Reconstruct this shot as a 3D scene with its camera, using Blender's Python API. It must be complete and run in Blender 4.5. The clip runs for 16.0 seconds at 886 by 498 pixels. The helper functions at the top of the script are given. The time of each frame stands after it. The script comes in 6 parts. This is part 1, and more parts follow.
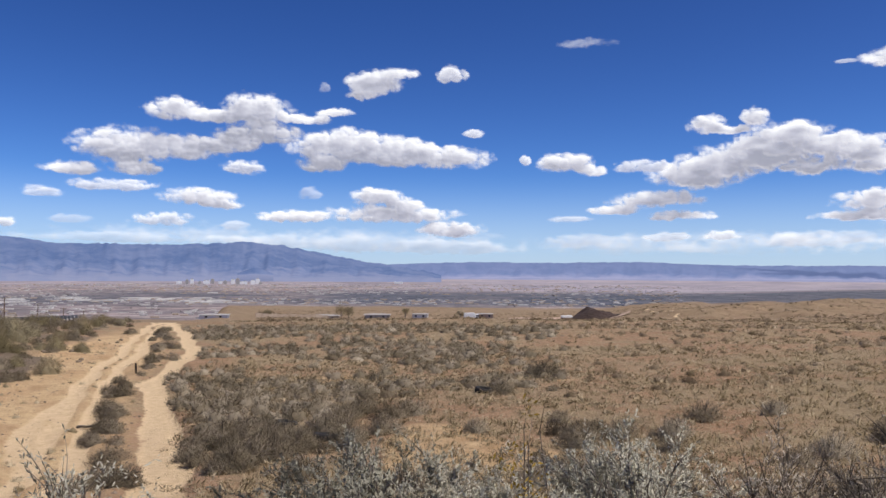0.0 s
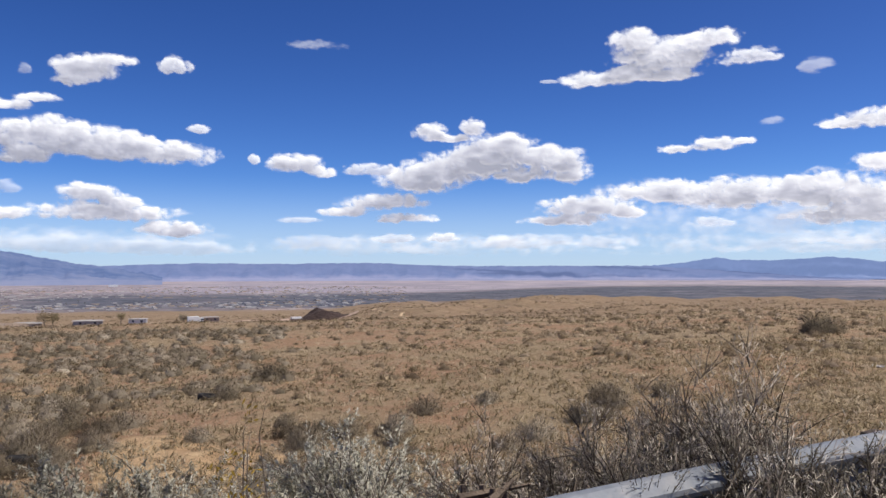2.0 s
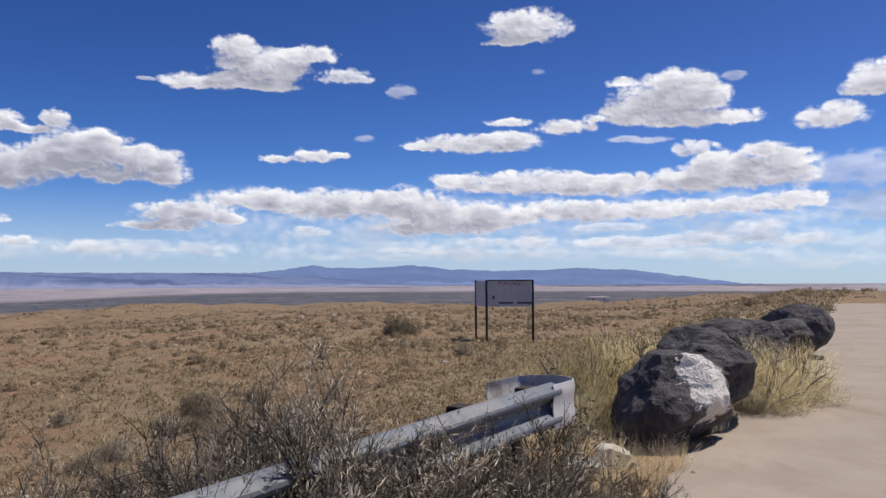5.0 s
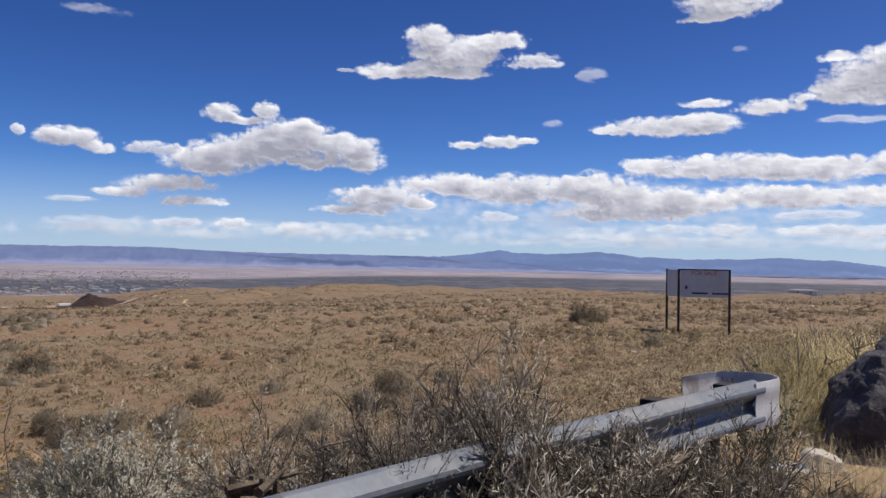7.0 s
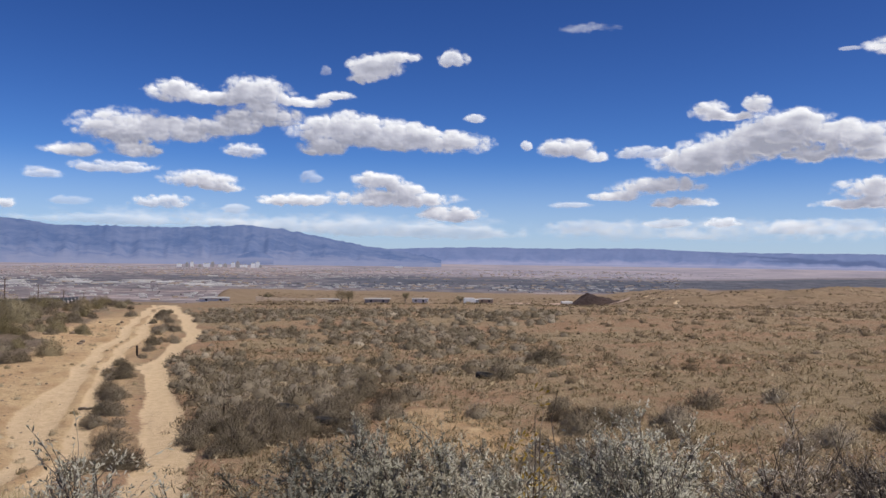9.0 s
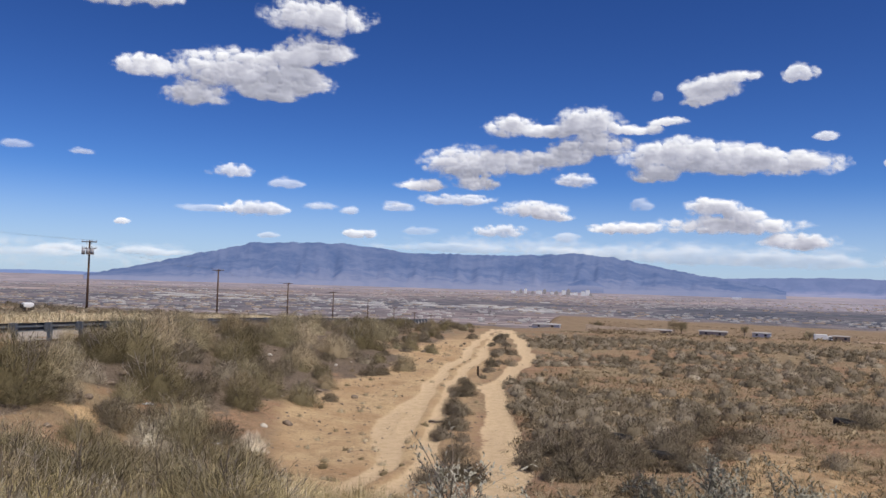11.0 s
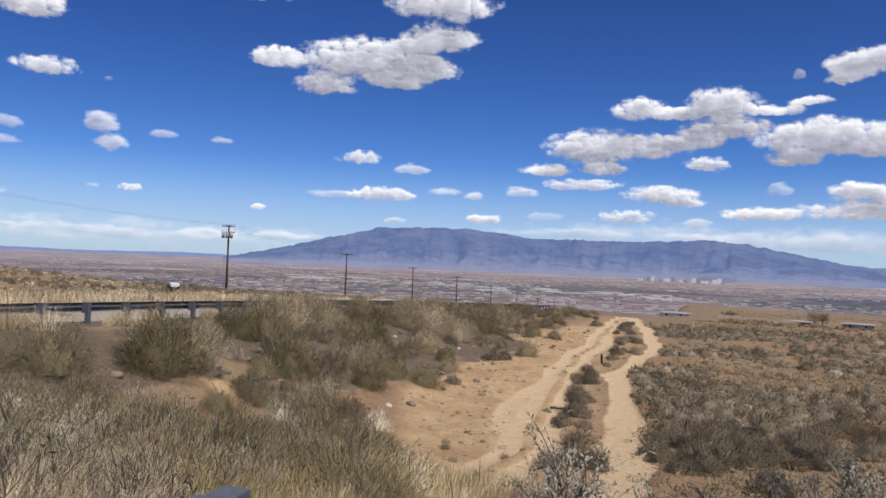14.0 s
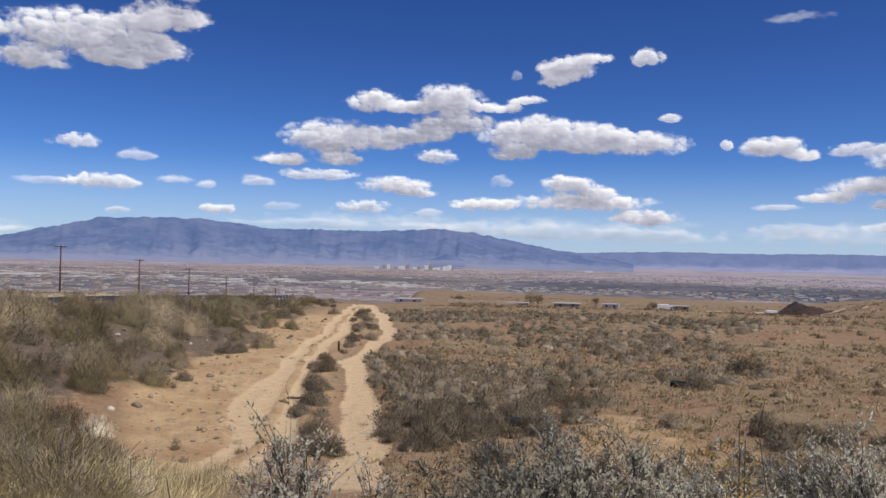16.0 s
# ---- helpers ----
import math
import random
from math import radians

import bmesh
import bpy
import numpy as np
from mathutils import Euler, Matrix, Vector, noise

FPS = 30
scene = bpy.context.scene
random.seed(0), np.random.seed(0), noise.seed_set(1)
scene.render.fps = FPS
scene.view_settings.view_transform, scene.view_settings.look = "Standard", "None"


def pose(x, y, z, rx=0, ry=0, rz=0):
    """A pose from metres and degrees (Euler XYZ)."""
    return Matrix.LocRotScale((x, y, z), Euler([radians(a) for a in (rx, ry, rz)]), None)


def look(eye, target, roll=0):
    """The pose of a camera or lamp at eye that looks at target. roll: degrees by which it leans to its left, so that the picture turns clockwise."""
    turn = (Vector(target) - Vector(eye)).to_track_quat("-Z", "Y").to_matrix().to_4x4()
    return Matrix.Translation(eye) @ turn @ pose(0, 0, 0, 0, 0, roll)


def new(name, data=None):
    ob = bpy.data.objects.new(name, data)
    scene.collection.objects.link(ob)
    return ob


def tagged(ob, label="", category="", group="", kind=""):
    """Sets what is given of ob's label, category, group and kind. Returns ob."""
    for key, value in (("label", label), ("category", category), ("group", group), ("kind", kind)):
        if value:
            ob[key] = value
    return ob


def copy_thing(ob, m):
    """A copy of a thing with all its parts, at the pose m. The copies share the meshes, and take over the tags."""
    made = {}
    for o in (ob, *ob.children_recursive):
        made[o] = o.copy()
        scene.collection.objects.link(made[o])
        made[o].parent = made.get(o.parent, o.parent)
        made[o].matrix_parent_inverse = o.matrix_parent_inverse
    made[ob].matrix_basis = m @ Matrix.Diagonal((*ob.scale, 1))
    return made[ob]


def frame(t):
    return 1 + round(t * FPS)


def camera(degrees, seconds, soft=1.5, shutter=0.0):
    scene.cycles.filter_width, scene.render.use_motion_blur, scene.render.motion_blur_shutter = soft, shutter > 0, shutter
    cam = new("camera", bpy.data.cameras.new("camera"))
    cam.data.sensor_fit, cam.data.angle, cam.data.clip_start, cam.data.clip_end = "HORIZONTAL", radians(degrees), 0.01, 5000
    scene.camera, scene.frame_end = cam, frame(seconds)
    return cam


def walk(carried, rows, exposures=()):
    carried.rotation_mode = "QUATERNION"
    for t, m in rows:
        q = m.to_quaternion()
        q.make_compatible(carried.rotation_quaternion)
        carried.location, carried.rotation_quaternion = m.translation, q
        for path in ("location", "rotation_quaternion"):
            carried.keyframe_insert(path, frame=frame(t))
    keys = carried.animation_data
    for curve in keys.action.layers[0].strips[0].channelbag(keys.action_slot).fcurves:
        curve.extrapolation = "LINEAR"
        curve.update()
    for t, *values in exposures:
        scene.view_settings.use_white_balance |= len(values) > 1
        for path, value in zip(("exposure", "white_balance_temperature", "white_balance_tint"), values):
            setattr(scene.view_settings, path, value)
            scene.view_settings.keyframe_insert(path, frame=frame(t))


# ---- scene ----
cam = camera(58.67, 16.0)
PATH = [
    (0, pose(0.050, -0.056, 1.554, 91.77, -0.30, 0.88)),
    (0.5, pose(0.055, -0.041, 1.564, 91.81, -0.31, -3.78)),
    (1, pose(0.074, -0.038, 1.566, 91.89, -0.24, -8.49)),
    (1.5, pose(0.086, -0.038, 1.561, 92.01, -0.06, -13.45)),
    (2, pose(0.099, -0.038, 1.557, 91.87, 0.12, -18.58)),
    (2.5, pose(0.121, -0.042, 1.547, 91.87, 0.27, -23.34)),
    (3, pose(0.145, -0.054, 1.550, 91.93, 0.33, -28.29)),
    (3.5, pose(0.158, -0.066, 1.550, 92.45, 0.55, -33.19)),
    (4, pose(0.179, -0.076, 1.545, 92.80, 0.35, -38.05)),
    (4.2, pose(0.192, -0.075, 1.539, 92.83, 0.23, -40.56)),
    (4.5, pose(0.196, -0.075, 1.538, 92.75, 0.20, -43.61)),
    (4.9, pose(0.193, -0.078, 1.543, 92.41, 0.24, -46.55)),
    (5.25, pose(0.185, -0.081, 1.550, 92.03, 0.29, -47.85)),
    (5.6, pose(0.175, -0.083, 1.557, 91.67, 0.29, -47.78)),
    (6, pose(0.163, -0.083, 1.562, 91.42, 0.17, -45.79)),
    (6.3, pose(0.157, -0.079, 1.561, 91.45, -0.06, -42.81)),
    (6.5, pose(0.149, -0.070, 1.557, 91.68, -0.58, -40.10)),
    (7, pose(0.152, -0.059, 1.553, 91.16, -1.06, -33.63)),
    (7.5, pose(0.104, -0.037, 1.560, 90.68, -1.02, -24.31)),
    (8, pose(0.054, -0.028, 1.560, 90.72, -0.64, -14.49)),
    (8.5, pose(0.013, -0.018, 1.564, 90.68, -0.93, -6.36)),
    (9, pose(-0.020, -0.008, 1.571, 90.67, -0.78, 0.88)),
    (9.5, pose(-0.058, -0.002, 1.568, 90.23, -1.33, 6.80)),
    (9.7, pose(-0.062, -0.001, 1.571, 90.87, -1.25, 9.25)),
    (10.2, pose(-0.082, -0.010, 1.569, 91.48, -1.30, 14.98)),
    (10.75, pose(-0.125, -0.033, 1.559, 92.03, -1.54, 21.47)),
    (11.3, pose(-0.169, -0.058, 1.548, 92.37, -1.78, 27.70)),
    (11.8, pose(-0.190, -0.071, 1.543, 92.43, -1.83, 32.73)),
    (12, pose(-0.197, -0.076, 1.542, 92.35, -1.75, 34.77)),
    (12.5, pose(-0.219, -0.093, 1.533, 91.61, -1.17, 41.01)),
    (13, pose(-0.225, -0.103, 1.541, 91.30, -1.09, 45.44)),
    (13.5, pose(-0.177, -0.072, 1.547, 90.98, -1.39, 40.81)),
    (14, pose(-0.116, -0.046, 1.539, 90.87, -2.29, 33.46)),
    (14.5, pose(-0.076, -0.020, 1.539, 90.81, -2.30, 27.12)),
    (15, pose(-0.067, -0.011, 1.525, 90.77, -1.86, 22.37)),
    (15.5, pose(-0.059, -0.007, 1.522, 90.41, -1.76, 18.43)),
    (16, pose(-0.043, 0.000, 1.521, 90.70, -1.33, 14.59)),
]
EXPOSURES = [(0, 0.02), (2, 0.08), (3, 0.13), (3.5, 0.12), (4, -0.15), (6.5, -0.16), (9, -0.17), (13, -0.11), (16, -0.18)]
walk(cam, PATH, EXPOSURES)

# world, sun and exposure
SUN_AZ, SUN_EL = -112.0, 60.0
world = bpy.data.worlds.new("sky")
scene.world = world
world.use_nodes = True
wn = world.node_tree.nodes
sky = wn.new("ShaderNodeTexSky")
sky.sky_type, sky.sun_disc = "NISHITA", False
sky.sun_elevation, sky.sun_rotation = radians(SUN_EL), radians(-SUN_AZ)
sky.altitude, sky.air_density, sky.dust_density, sky.ozone_density = 1600, 0.65, 1.0, 2.5
deep = wn.new("ShaderNodeHueSaturation")
deep.inputs["Hue"].default_value, deep.inputs["Saturation"].default_value, deep.inputs["Value"].default_value = 0.517, 1.30, 1.0
world.node_tree.links.new(sky.outputs[0], deep.inputs["Color"])
# the sky pales towards the horizon
up = wn.new("ShaderNodeTexCoord")
split = wn.new("ShaderNodeSeparateXYZ")
low = wn.new("ShaderNodeMapRange")
low.inputs[1].default_value, low.inputs[2].default_value, low.inputs[3].default_value, low.inputs[4].default_value = 0.0, 0.13, 0.68, 0.0
low.interpolation_type = "SMOOTHSTEP"
pale_sky = wn.new("ShaderNodeMixRGB")
pale_sky.inputs[2].default_value = (4.3, 5.2, 7.0, 1)
world.node_tree.links.new(up.outputs["Generated"], split.inputs[0])
world.node_tree.links.new(split.outputs[2], low.inputs[0])
world.node_tree.links.new(low.outputs[0], pale_sky.inputs[0])
mid_sky = wn.new("ShaderNodeMixRGB")
mid_sky.blend_type = "MULTIPLY"
mid_sky.inputs[2].default_value = (0.98, 1.15, 1.15, 1)
mid = wn.new("ShaderNodeMapRange")
mid.interpolation_type = "SMOOTHSTEP"
mid.inputs[1].default_value, mid.inputs[2].default_value, mid.inputs[3].default_value, mid.inputs[4].default_value = 0.08, 0.34, 1.0, 0.0
world.node_tree.links.new(split.outputs[2], mid.inputs[0])
world.node_tree.links.new(mid.outputs[0], mid_sky.inputs[0])
world.node_tree.links.new(deep.outputs[0], mid_sky.inputs[1])
world.node_tree.links.new(mid_sky.outputs[0], pale_sky.inputs[1])
world.node_tree.links.new(pale_sky.outputs[0], wn["Background"].inputs[0])
wn["Background"].inputs[1].default_value = 0.115
sun = new("sun", bpy.data.lights.new("sun", "SUN"))
sun.data.energy, sun.data.angle, sun.data.color = 4.6, radians(0.53), (1.0, 0.94, 0.85)
a, e = radians(SUN_AZ), radians(SUN_EL)
sun.matrix_world = look((0, 0, 30), (30 * math.sin(a), -30 * math.cos(a), 30 - 30 * math.tan(e)))


# ---------------------------------------------------------------- materials
class Nodes:
    """Short hand for a node material."""

    def __init__(self, name, rough=0.9, metal=0.0, spec=0.3):
        self.m = bpy.data.materials.new(name)
        self.m.use_nodes = True
        self.t = self.m.node_tree
        self.b = self.t.nodes["Principled BSDF"]
        self.b.inputs["Roughness"].default_value = rough
        self.b.inputs["Metallic"].default_value = metal
        self.b.inputs["Specular IOR Level"].default_value = spec

    def n(self, kind, **inputs):
        node = self.t.nodes.new("ShaderNode" + kind)
        for key, value in inputs.items():
            self.to(node, key.replace("_", " "), value)
        return node

    def to(self, node, key, value):
        slot = node.inputs[int(key[1:])] if key[0] == "i" and key[1:].isdigit() else node.inputs[key]
        if isinstance(value, bpy.types.NodeSocket):
            self.t.links.new(value, slot)
        else:
            slot.default_value = value

    def coords(self, scale=(1, 1, 1)):
        c = self.n("TexCoord")
        mp = self.n("Mapping", Vector=c.outputs["Object"])
        mp.inputs["Scale"].default_value = scale
        return mp.outputs[0]

    def noise(self, scale, detail=4.0, rough=0.6, vec=None, distort=0.0):
        node = self.n("TexNoise", Scale=scale, Detail=detail, Roughness=rough, Distortion=distort)
        if vec is not None:
            self.to(node, "Vector", vec)
        return node.outputs["Fac"]

    def span(self, v, lo, hi, a=0.0, b=1.0):
        node = self.n("MapRange", i0=v, i1=lo, i2=hi, i3=a, i4=b)
        return node.outputs[0]

    def mix(self, f, a, b):
        node = self.n("Mix")
        node.data_type = "RGBA"
        for i, v in ((0, f), (6, a), (7, b)):
            if isinstance(v, bpy.types.NodeSocket):
                self.t.links.new(v, node.inputs[i])
            else:
                node.inputs[i].default_value = v if i == 0 else (*v, 1)
        return node.outputs[2]

    def math(self, op, a, b=0.0):
        node = self.n("Math")
        node.operation = op
        for i, v in ((0, a), (1, b)):
            if isinstance(v, bpy.types.NodeSocket):
                self.t.links.new(v, node.inputs[i])
            else:
                node.inputs[i].default_value = v
        return node.outputs[0]

    def attr(self, name):
        node = self.n("Attribute")
        node.attribute_name = name
        return node.outputs["Fac"]

    def color(self, v):
        self.to(self.b, "Base Color", v if isinstance(v, bpy.types.NodeSocket) else (*v, 1))

    def bump(self, h, strength=0.5, distance=0.02):
        node = self.n("Bump", Height=h, Strength=strength, Distance=distance)
        self.t.links.new(node.outputs[0], self.b.inputs["Normal"])


def surface(name, a, b, scale=6.0, rough=0.9, metal=0.0, spec=0.3, grain=60.0, bump=0.3, depth=0.01, stain=None):
    k = Nodes(name, rough, metal, spec)
    v = k.coords()
    f = k.span(k.noise(scale, 5, 0.65, v), 0.35, 0.68)
    g = k.noise(grain, 3, 0.6, v)
    c = k.mix(f, a, b)
    c = k.mix(k.span(g, 0.3, 0.7, 0.0, 0.25), c, tuple(0.45 * x for x in a))
    if stain:
        c = k.mix(k.span(k.noise(scale * 0.45, 6, 0.7, v, 0.6), 0.52, 0.66), c, stain)
    k.color(c)
    k.bump(k.math("ADD", f, g), bump, depth)
    return k.m


def foliage(name, a, b, dry, share=0.3):
    """Leaves or stems: colour changes from leaf to leaf and from plant to plant."""
    k = Nodes(name, 0.75, 0.0, 0.25)
    isl = k.n("NewGeometry").outputs["Random Per Island"]
    ob = k.n("ObjectInfo").outputs["Random"]
    c = k.mix(isl, a, b)
    tint = k.math("FRACT", k.math("ADD", k.attr("tint"), ob))
    c = k.mix(k.span(tint, 1.0 - share, 1.0, 0.0, 0.85), c, dry)
    c = k.mix(k.span(k.math("FRACT", k.math("MULTIPLY", tint, 7.0)), 0, 1, 0.0, 0.35), c, tuple(0.5 * x for x in a))
    # some plants are darker and older, some pale and dry
    age = k.math("FRACT", k.math("MULTIPLY", k.math("ADD", k.attr("tint"), ob), 13.7))
    shade = k.n("HueSaturation", Color=c, Saturation=k.span(age, 0, 1, 1.1, 0.85), Value=k.span(age, 0, 1, 0.52, 1.36))
    c = shade.outputs[0]
    k.color(c)
    tr = k.n("BsdfTranslucent")
    k.to(tr, "Color", c)
    ms = k.n("MixShader")
    ms.inputs[0].default_value = 0.26
    k.t.links.new(k.b.outputs[0], ms.inputs[1])
    k.t.links.new(tr.outputs[0], ms.inputs[2])
    k.t.links.new(ms.outputs[0], k.t.nodes["Material Output"].inputs[0])
    return k.m


def ground_material():
    k = Nodes("desert_ground", 0.95, 0.0, 0.15)
    v = k.coords()
    mid = k.noise(0.35, 5, 0.65, v)
    fine = k.noise(3.5, 6, 0.7, v)
    grit = k.noise(40.0, 3, 0.6, v)
    soil = k.mix(k.span(mid, 0.35, 0.65), (0.32, 0.192, 0.115), (0.41, 0.268, 0.168))
    soil = k.mix(k.span(fine, 0.42, 0.62), soil, (0.25, 0.165, 0.097))
    thatch = k.mix(k.span(fine, 0.4, 0.6), (0.235, 0.178, 0.105), (0.345, 0.265, 0.16))
    c = k.mix(k.span(k.math("ADD", k.math("MULTIPLY", mid, 0.6), k.noise(0.12, 5, 0.6, v)), 0.72, 0.88, 0.0, 0.85), soil, thatch)
    clod = k.noise(9.0, 5, 0.7, v)
    c = k.mix(k.span(clod, 0.52, 0.66, 0.0, 0.42), c, (0.13, 0.085, 0.05))
    c = k.mix(k.span(clod, 0.30, 0.42, 0.35, 0.0), c, (0.50, 0.37, 0.23))
    cover = k.mix(k.span(mid, 0.35, 0.65), (0.185, 0.13, 0.08), (0.285, 0.205, 0.13))
    c = k.mix(k.attr("cover"), c, cover)
    sand = k.mix(k.span(fine, 0.4, 0.65), (0.57, 0.41, 0.235), (0.455, 0.315, 0.172))
    sand = k.mix(k.span(mid, 0.45, 0.7), sand, (0.41, 0.258, 0.138))
    speck = k.noise(14.0, 4, 0.7, v)
    sand = k.mix(k.span(k.noise(0.9, 6, 0.72, v, 0.8), 0.5, 0.66, 0.0, 0.6), sand, (0.32, 0.205, 0.115))
    sand = k.mix(k.span(speck, 0.56, 0.66, 0.0, 0.5), sand, (0.22, 0.14, 0.085))
    edge = k.math("ADD", k.attr("sand"), k.math("MULTIPLY", k.math("SUBTRACT", fine, 0.5), 0.9))
    c = k.mix(k.span(edge, 0.35, 0.65), c, sand)
    rut = k.mix(k.span(fine, 0.4, 0.62), (0.66, 0.495, 0.31), (0.565, 0.41, 0.245))
    edge = k.math("ADD", k.attr("track"), k.math("MULTIPLY", k.math("SUBTRACT", fine, 0.5), 1.5))
    c = k.mix(k.span(edge, 0.38, 0.62), c, rut)
    rubble = k.noise(7.0, 6, 0.75, v)
    grav = k.mix(k.span(k.math("ADD", k.math("MULTIPLY", grit, 0.4), k.math("MULTIPLY", rubble, 0.6)), 0.4, 0.6), (0.085, 0.062, 0.046), (0.235, 0.18, 0.13))
    edge = k.math("ADD", k.attr("gravel"), k.math("MULTIPLY", k.math("SUBTRACT", fine, 0.5), 0.9))
    c = k.mix(k.span(edge, 0.4, 0.6), c, grav)
    # valley floor far off: streaks of scrub, fields, built-up land and painted cloud shadow
    w = k.coords((0.0011, 0.0062, 0.0062))
    band = k.noise(1.6, 6, 0.62, w, 0.4)
    plain = k.mix(k.span(band, 0.38, 0.6), (0.32, 0.25, 0.235), (0.165, 0.145, 0.155))
    tract = k.noise(0.0052, 5, 0.66, v, 0.5)
    plain = k.mix(k.span(tract, 0.52, 0.62, 0.0, 0.75), plain, (0.45, 0.35, 0.31))
    plain = k.mix(k.span(tract, 0.36, 0.46, 0.8, 0.0), plain, (0.115, 0.105, 0.11))
    plot = k.noise(0.03, 4, 0.7, v)
    town = k.mix(k.span(plot, 0.36, 0.5), (0.085, 0.08, 0.085), plain)
    town = k.mix(k.span(plot, 0.56, 0.64, 0.0, 0.8), town, (0.52, 0.46, 0.43))
    plain = k.mix(0.75, plain, town)
    # distance haze painted in: lilac pale takes over with range, green turns blue
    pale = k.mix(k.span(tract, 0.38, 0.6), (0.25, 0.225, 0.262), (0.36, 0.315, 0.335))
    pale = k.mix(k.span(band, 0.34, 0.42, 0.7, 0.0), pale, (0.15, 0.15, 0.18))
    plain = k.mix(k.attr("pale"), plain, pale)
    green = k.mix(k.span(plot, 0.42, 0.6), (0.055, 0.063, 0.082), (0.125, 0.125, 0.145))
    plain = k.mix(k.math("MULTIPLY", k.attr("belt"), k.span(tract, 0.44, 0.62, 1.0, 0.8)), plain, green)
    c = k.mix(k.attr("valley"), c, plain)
    k.color(c)
    h = k.math("ADD", k.math("MULTIPLY", fine, 1.0), k.math("MULTIPLY", grit, 0.25))
    k.bump(h, 0.9, 0.14)
    return k.m


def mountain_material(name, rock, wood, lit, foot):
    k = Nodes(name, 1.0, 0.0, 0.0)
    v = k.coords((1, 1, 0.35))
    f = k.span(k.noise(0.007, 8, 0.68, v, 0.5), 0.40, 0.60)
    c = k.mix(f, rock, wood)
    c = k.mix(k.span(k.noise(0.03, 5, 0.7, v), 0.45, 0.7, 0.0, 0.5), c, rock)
    # haze painted into the colour: the rock pales towards its foot
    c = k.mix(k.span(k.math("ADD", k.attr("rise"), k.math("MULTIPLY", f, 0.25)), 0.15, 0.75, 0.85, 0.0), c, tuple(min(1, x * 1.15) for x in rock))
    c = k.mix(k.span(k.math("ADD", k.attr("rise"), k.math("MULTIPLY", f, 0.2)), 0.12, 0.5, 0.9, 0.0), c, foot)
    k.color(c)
    # distance haze painted as an even blue glow, lit
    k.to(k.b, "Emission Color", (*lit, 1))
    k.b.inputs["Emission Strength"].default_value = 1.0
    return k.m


def cloud_material():
    k = Nodes("cloud_vapour", 1.0, 0.0, 0.0)
    v = k.coords((1, 1, 1.35))
    puff = k.noise(0.016, 4, 0.5, v, 0.3)
    field = k.math("ADD", k.attr("dens"), k.math("MULTIPLY", k.math("SUBTRACT", puff, 0.5), 0.9))
    edge = k.n("MapRange", i0=field, i1=0.06, i2=0.92, i3=0.0, i4=1.0)
    edge.interpolation_type = "SMOOTHSTEP"
    alpha = k.math("MULTIPLY", edge.outputs[0], k.attr("body"))
    # painted light: "thin" holds lit, which dims and tints the emission in shade
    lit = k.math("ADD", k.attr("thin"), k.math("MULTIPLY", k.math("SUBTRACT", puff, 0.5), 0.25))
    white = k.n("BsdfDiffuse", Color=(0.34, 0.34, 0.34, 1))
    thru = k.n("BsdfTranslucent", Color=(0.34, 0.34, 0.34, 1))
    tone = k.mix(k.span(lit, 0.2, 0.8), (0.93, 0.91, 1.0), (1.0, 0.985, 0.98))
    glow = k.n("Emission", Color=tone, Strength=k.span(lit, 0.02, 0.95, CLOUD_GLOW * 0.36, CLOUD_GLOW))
    m1, m2, out = k.n("MixShader"), k.n("AddShader"), k.n("MixShader")
    m1.inputs[0].default_value = 0.5
    k.t.links.new(white.outputs[0], m1.inputs[1])
    k.t.links.new(thru.outputs[0], m1.inputs[2])
    k.t.links.new(m1.outputs[0], m2.inputs[0])
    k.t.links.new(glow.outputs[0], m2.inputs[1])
    clear = k.n("BsdfTransparent")
    k.t.links.new(alpha, out.inputs[0])
    k.t.links.new(clear.outputs[0], out.inputs[1])
    k.t.links.new(m2.outputs[0], out.inputs[2])
    k.t.links.new(out.outputs[0], k.t.nodes["Material Output"].inputs[0])
    return k.m


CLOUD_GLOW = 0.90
M_GROUND = ground_material()
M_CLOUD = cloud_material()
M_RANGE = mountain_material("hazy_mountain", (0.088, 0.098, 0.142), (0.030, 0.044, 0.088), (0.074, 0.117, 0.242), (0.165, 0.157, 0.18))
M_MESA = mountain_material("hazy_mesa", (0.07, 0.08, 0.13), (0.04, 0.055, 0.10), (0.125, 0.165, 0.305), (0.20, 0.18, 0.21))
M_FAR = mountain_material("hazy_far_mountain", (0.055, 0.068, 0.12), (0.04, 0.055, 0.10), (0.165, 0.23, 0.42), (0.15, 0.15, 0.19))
M_ASPHALT = surface("pale_asphalt", (0.36, 0.295, 0.235), (0.44, 0.365, 0.29), 1.2, 0.9, grain=120, bump=0.35, depth=0.006, stain=(0.31, 0.245, 0.185))
M_ROAD = surface("highway_asphalt", (0.34, 0.29, 0.235), (0.42, 0.36, 0.29), 0.6, 0.9, grain=60)
M_STEEL = surface("weathered_galvanised_steel", (0.09, 0.102, 0.118), (0.138, 0.152, 0.168), 3.0, 0.55, 0.35, 0.45, grain=40, bump=0.08, depth=0.003, stain=(0.21, 0.20, 0.19))
M_STEEL_BRIGHT = surface("bright_galvanised_steel", (0.15, 0.165, 0.185), (0.21, 0.225, 0.245), 3.0, 0.55, 0.25, 0.4, grain=40, bump=0.08, depth=0.003, stain=(0.28, 0.26, 0.24))
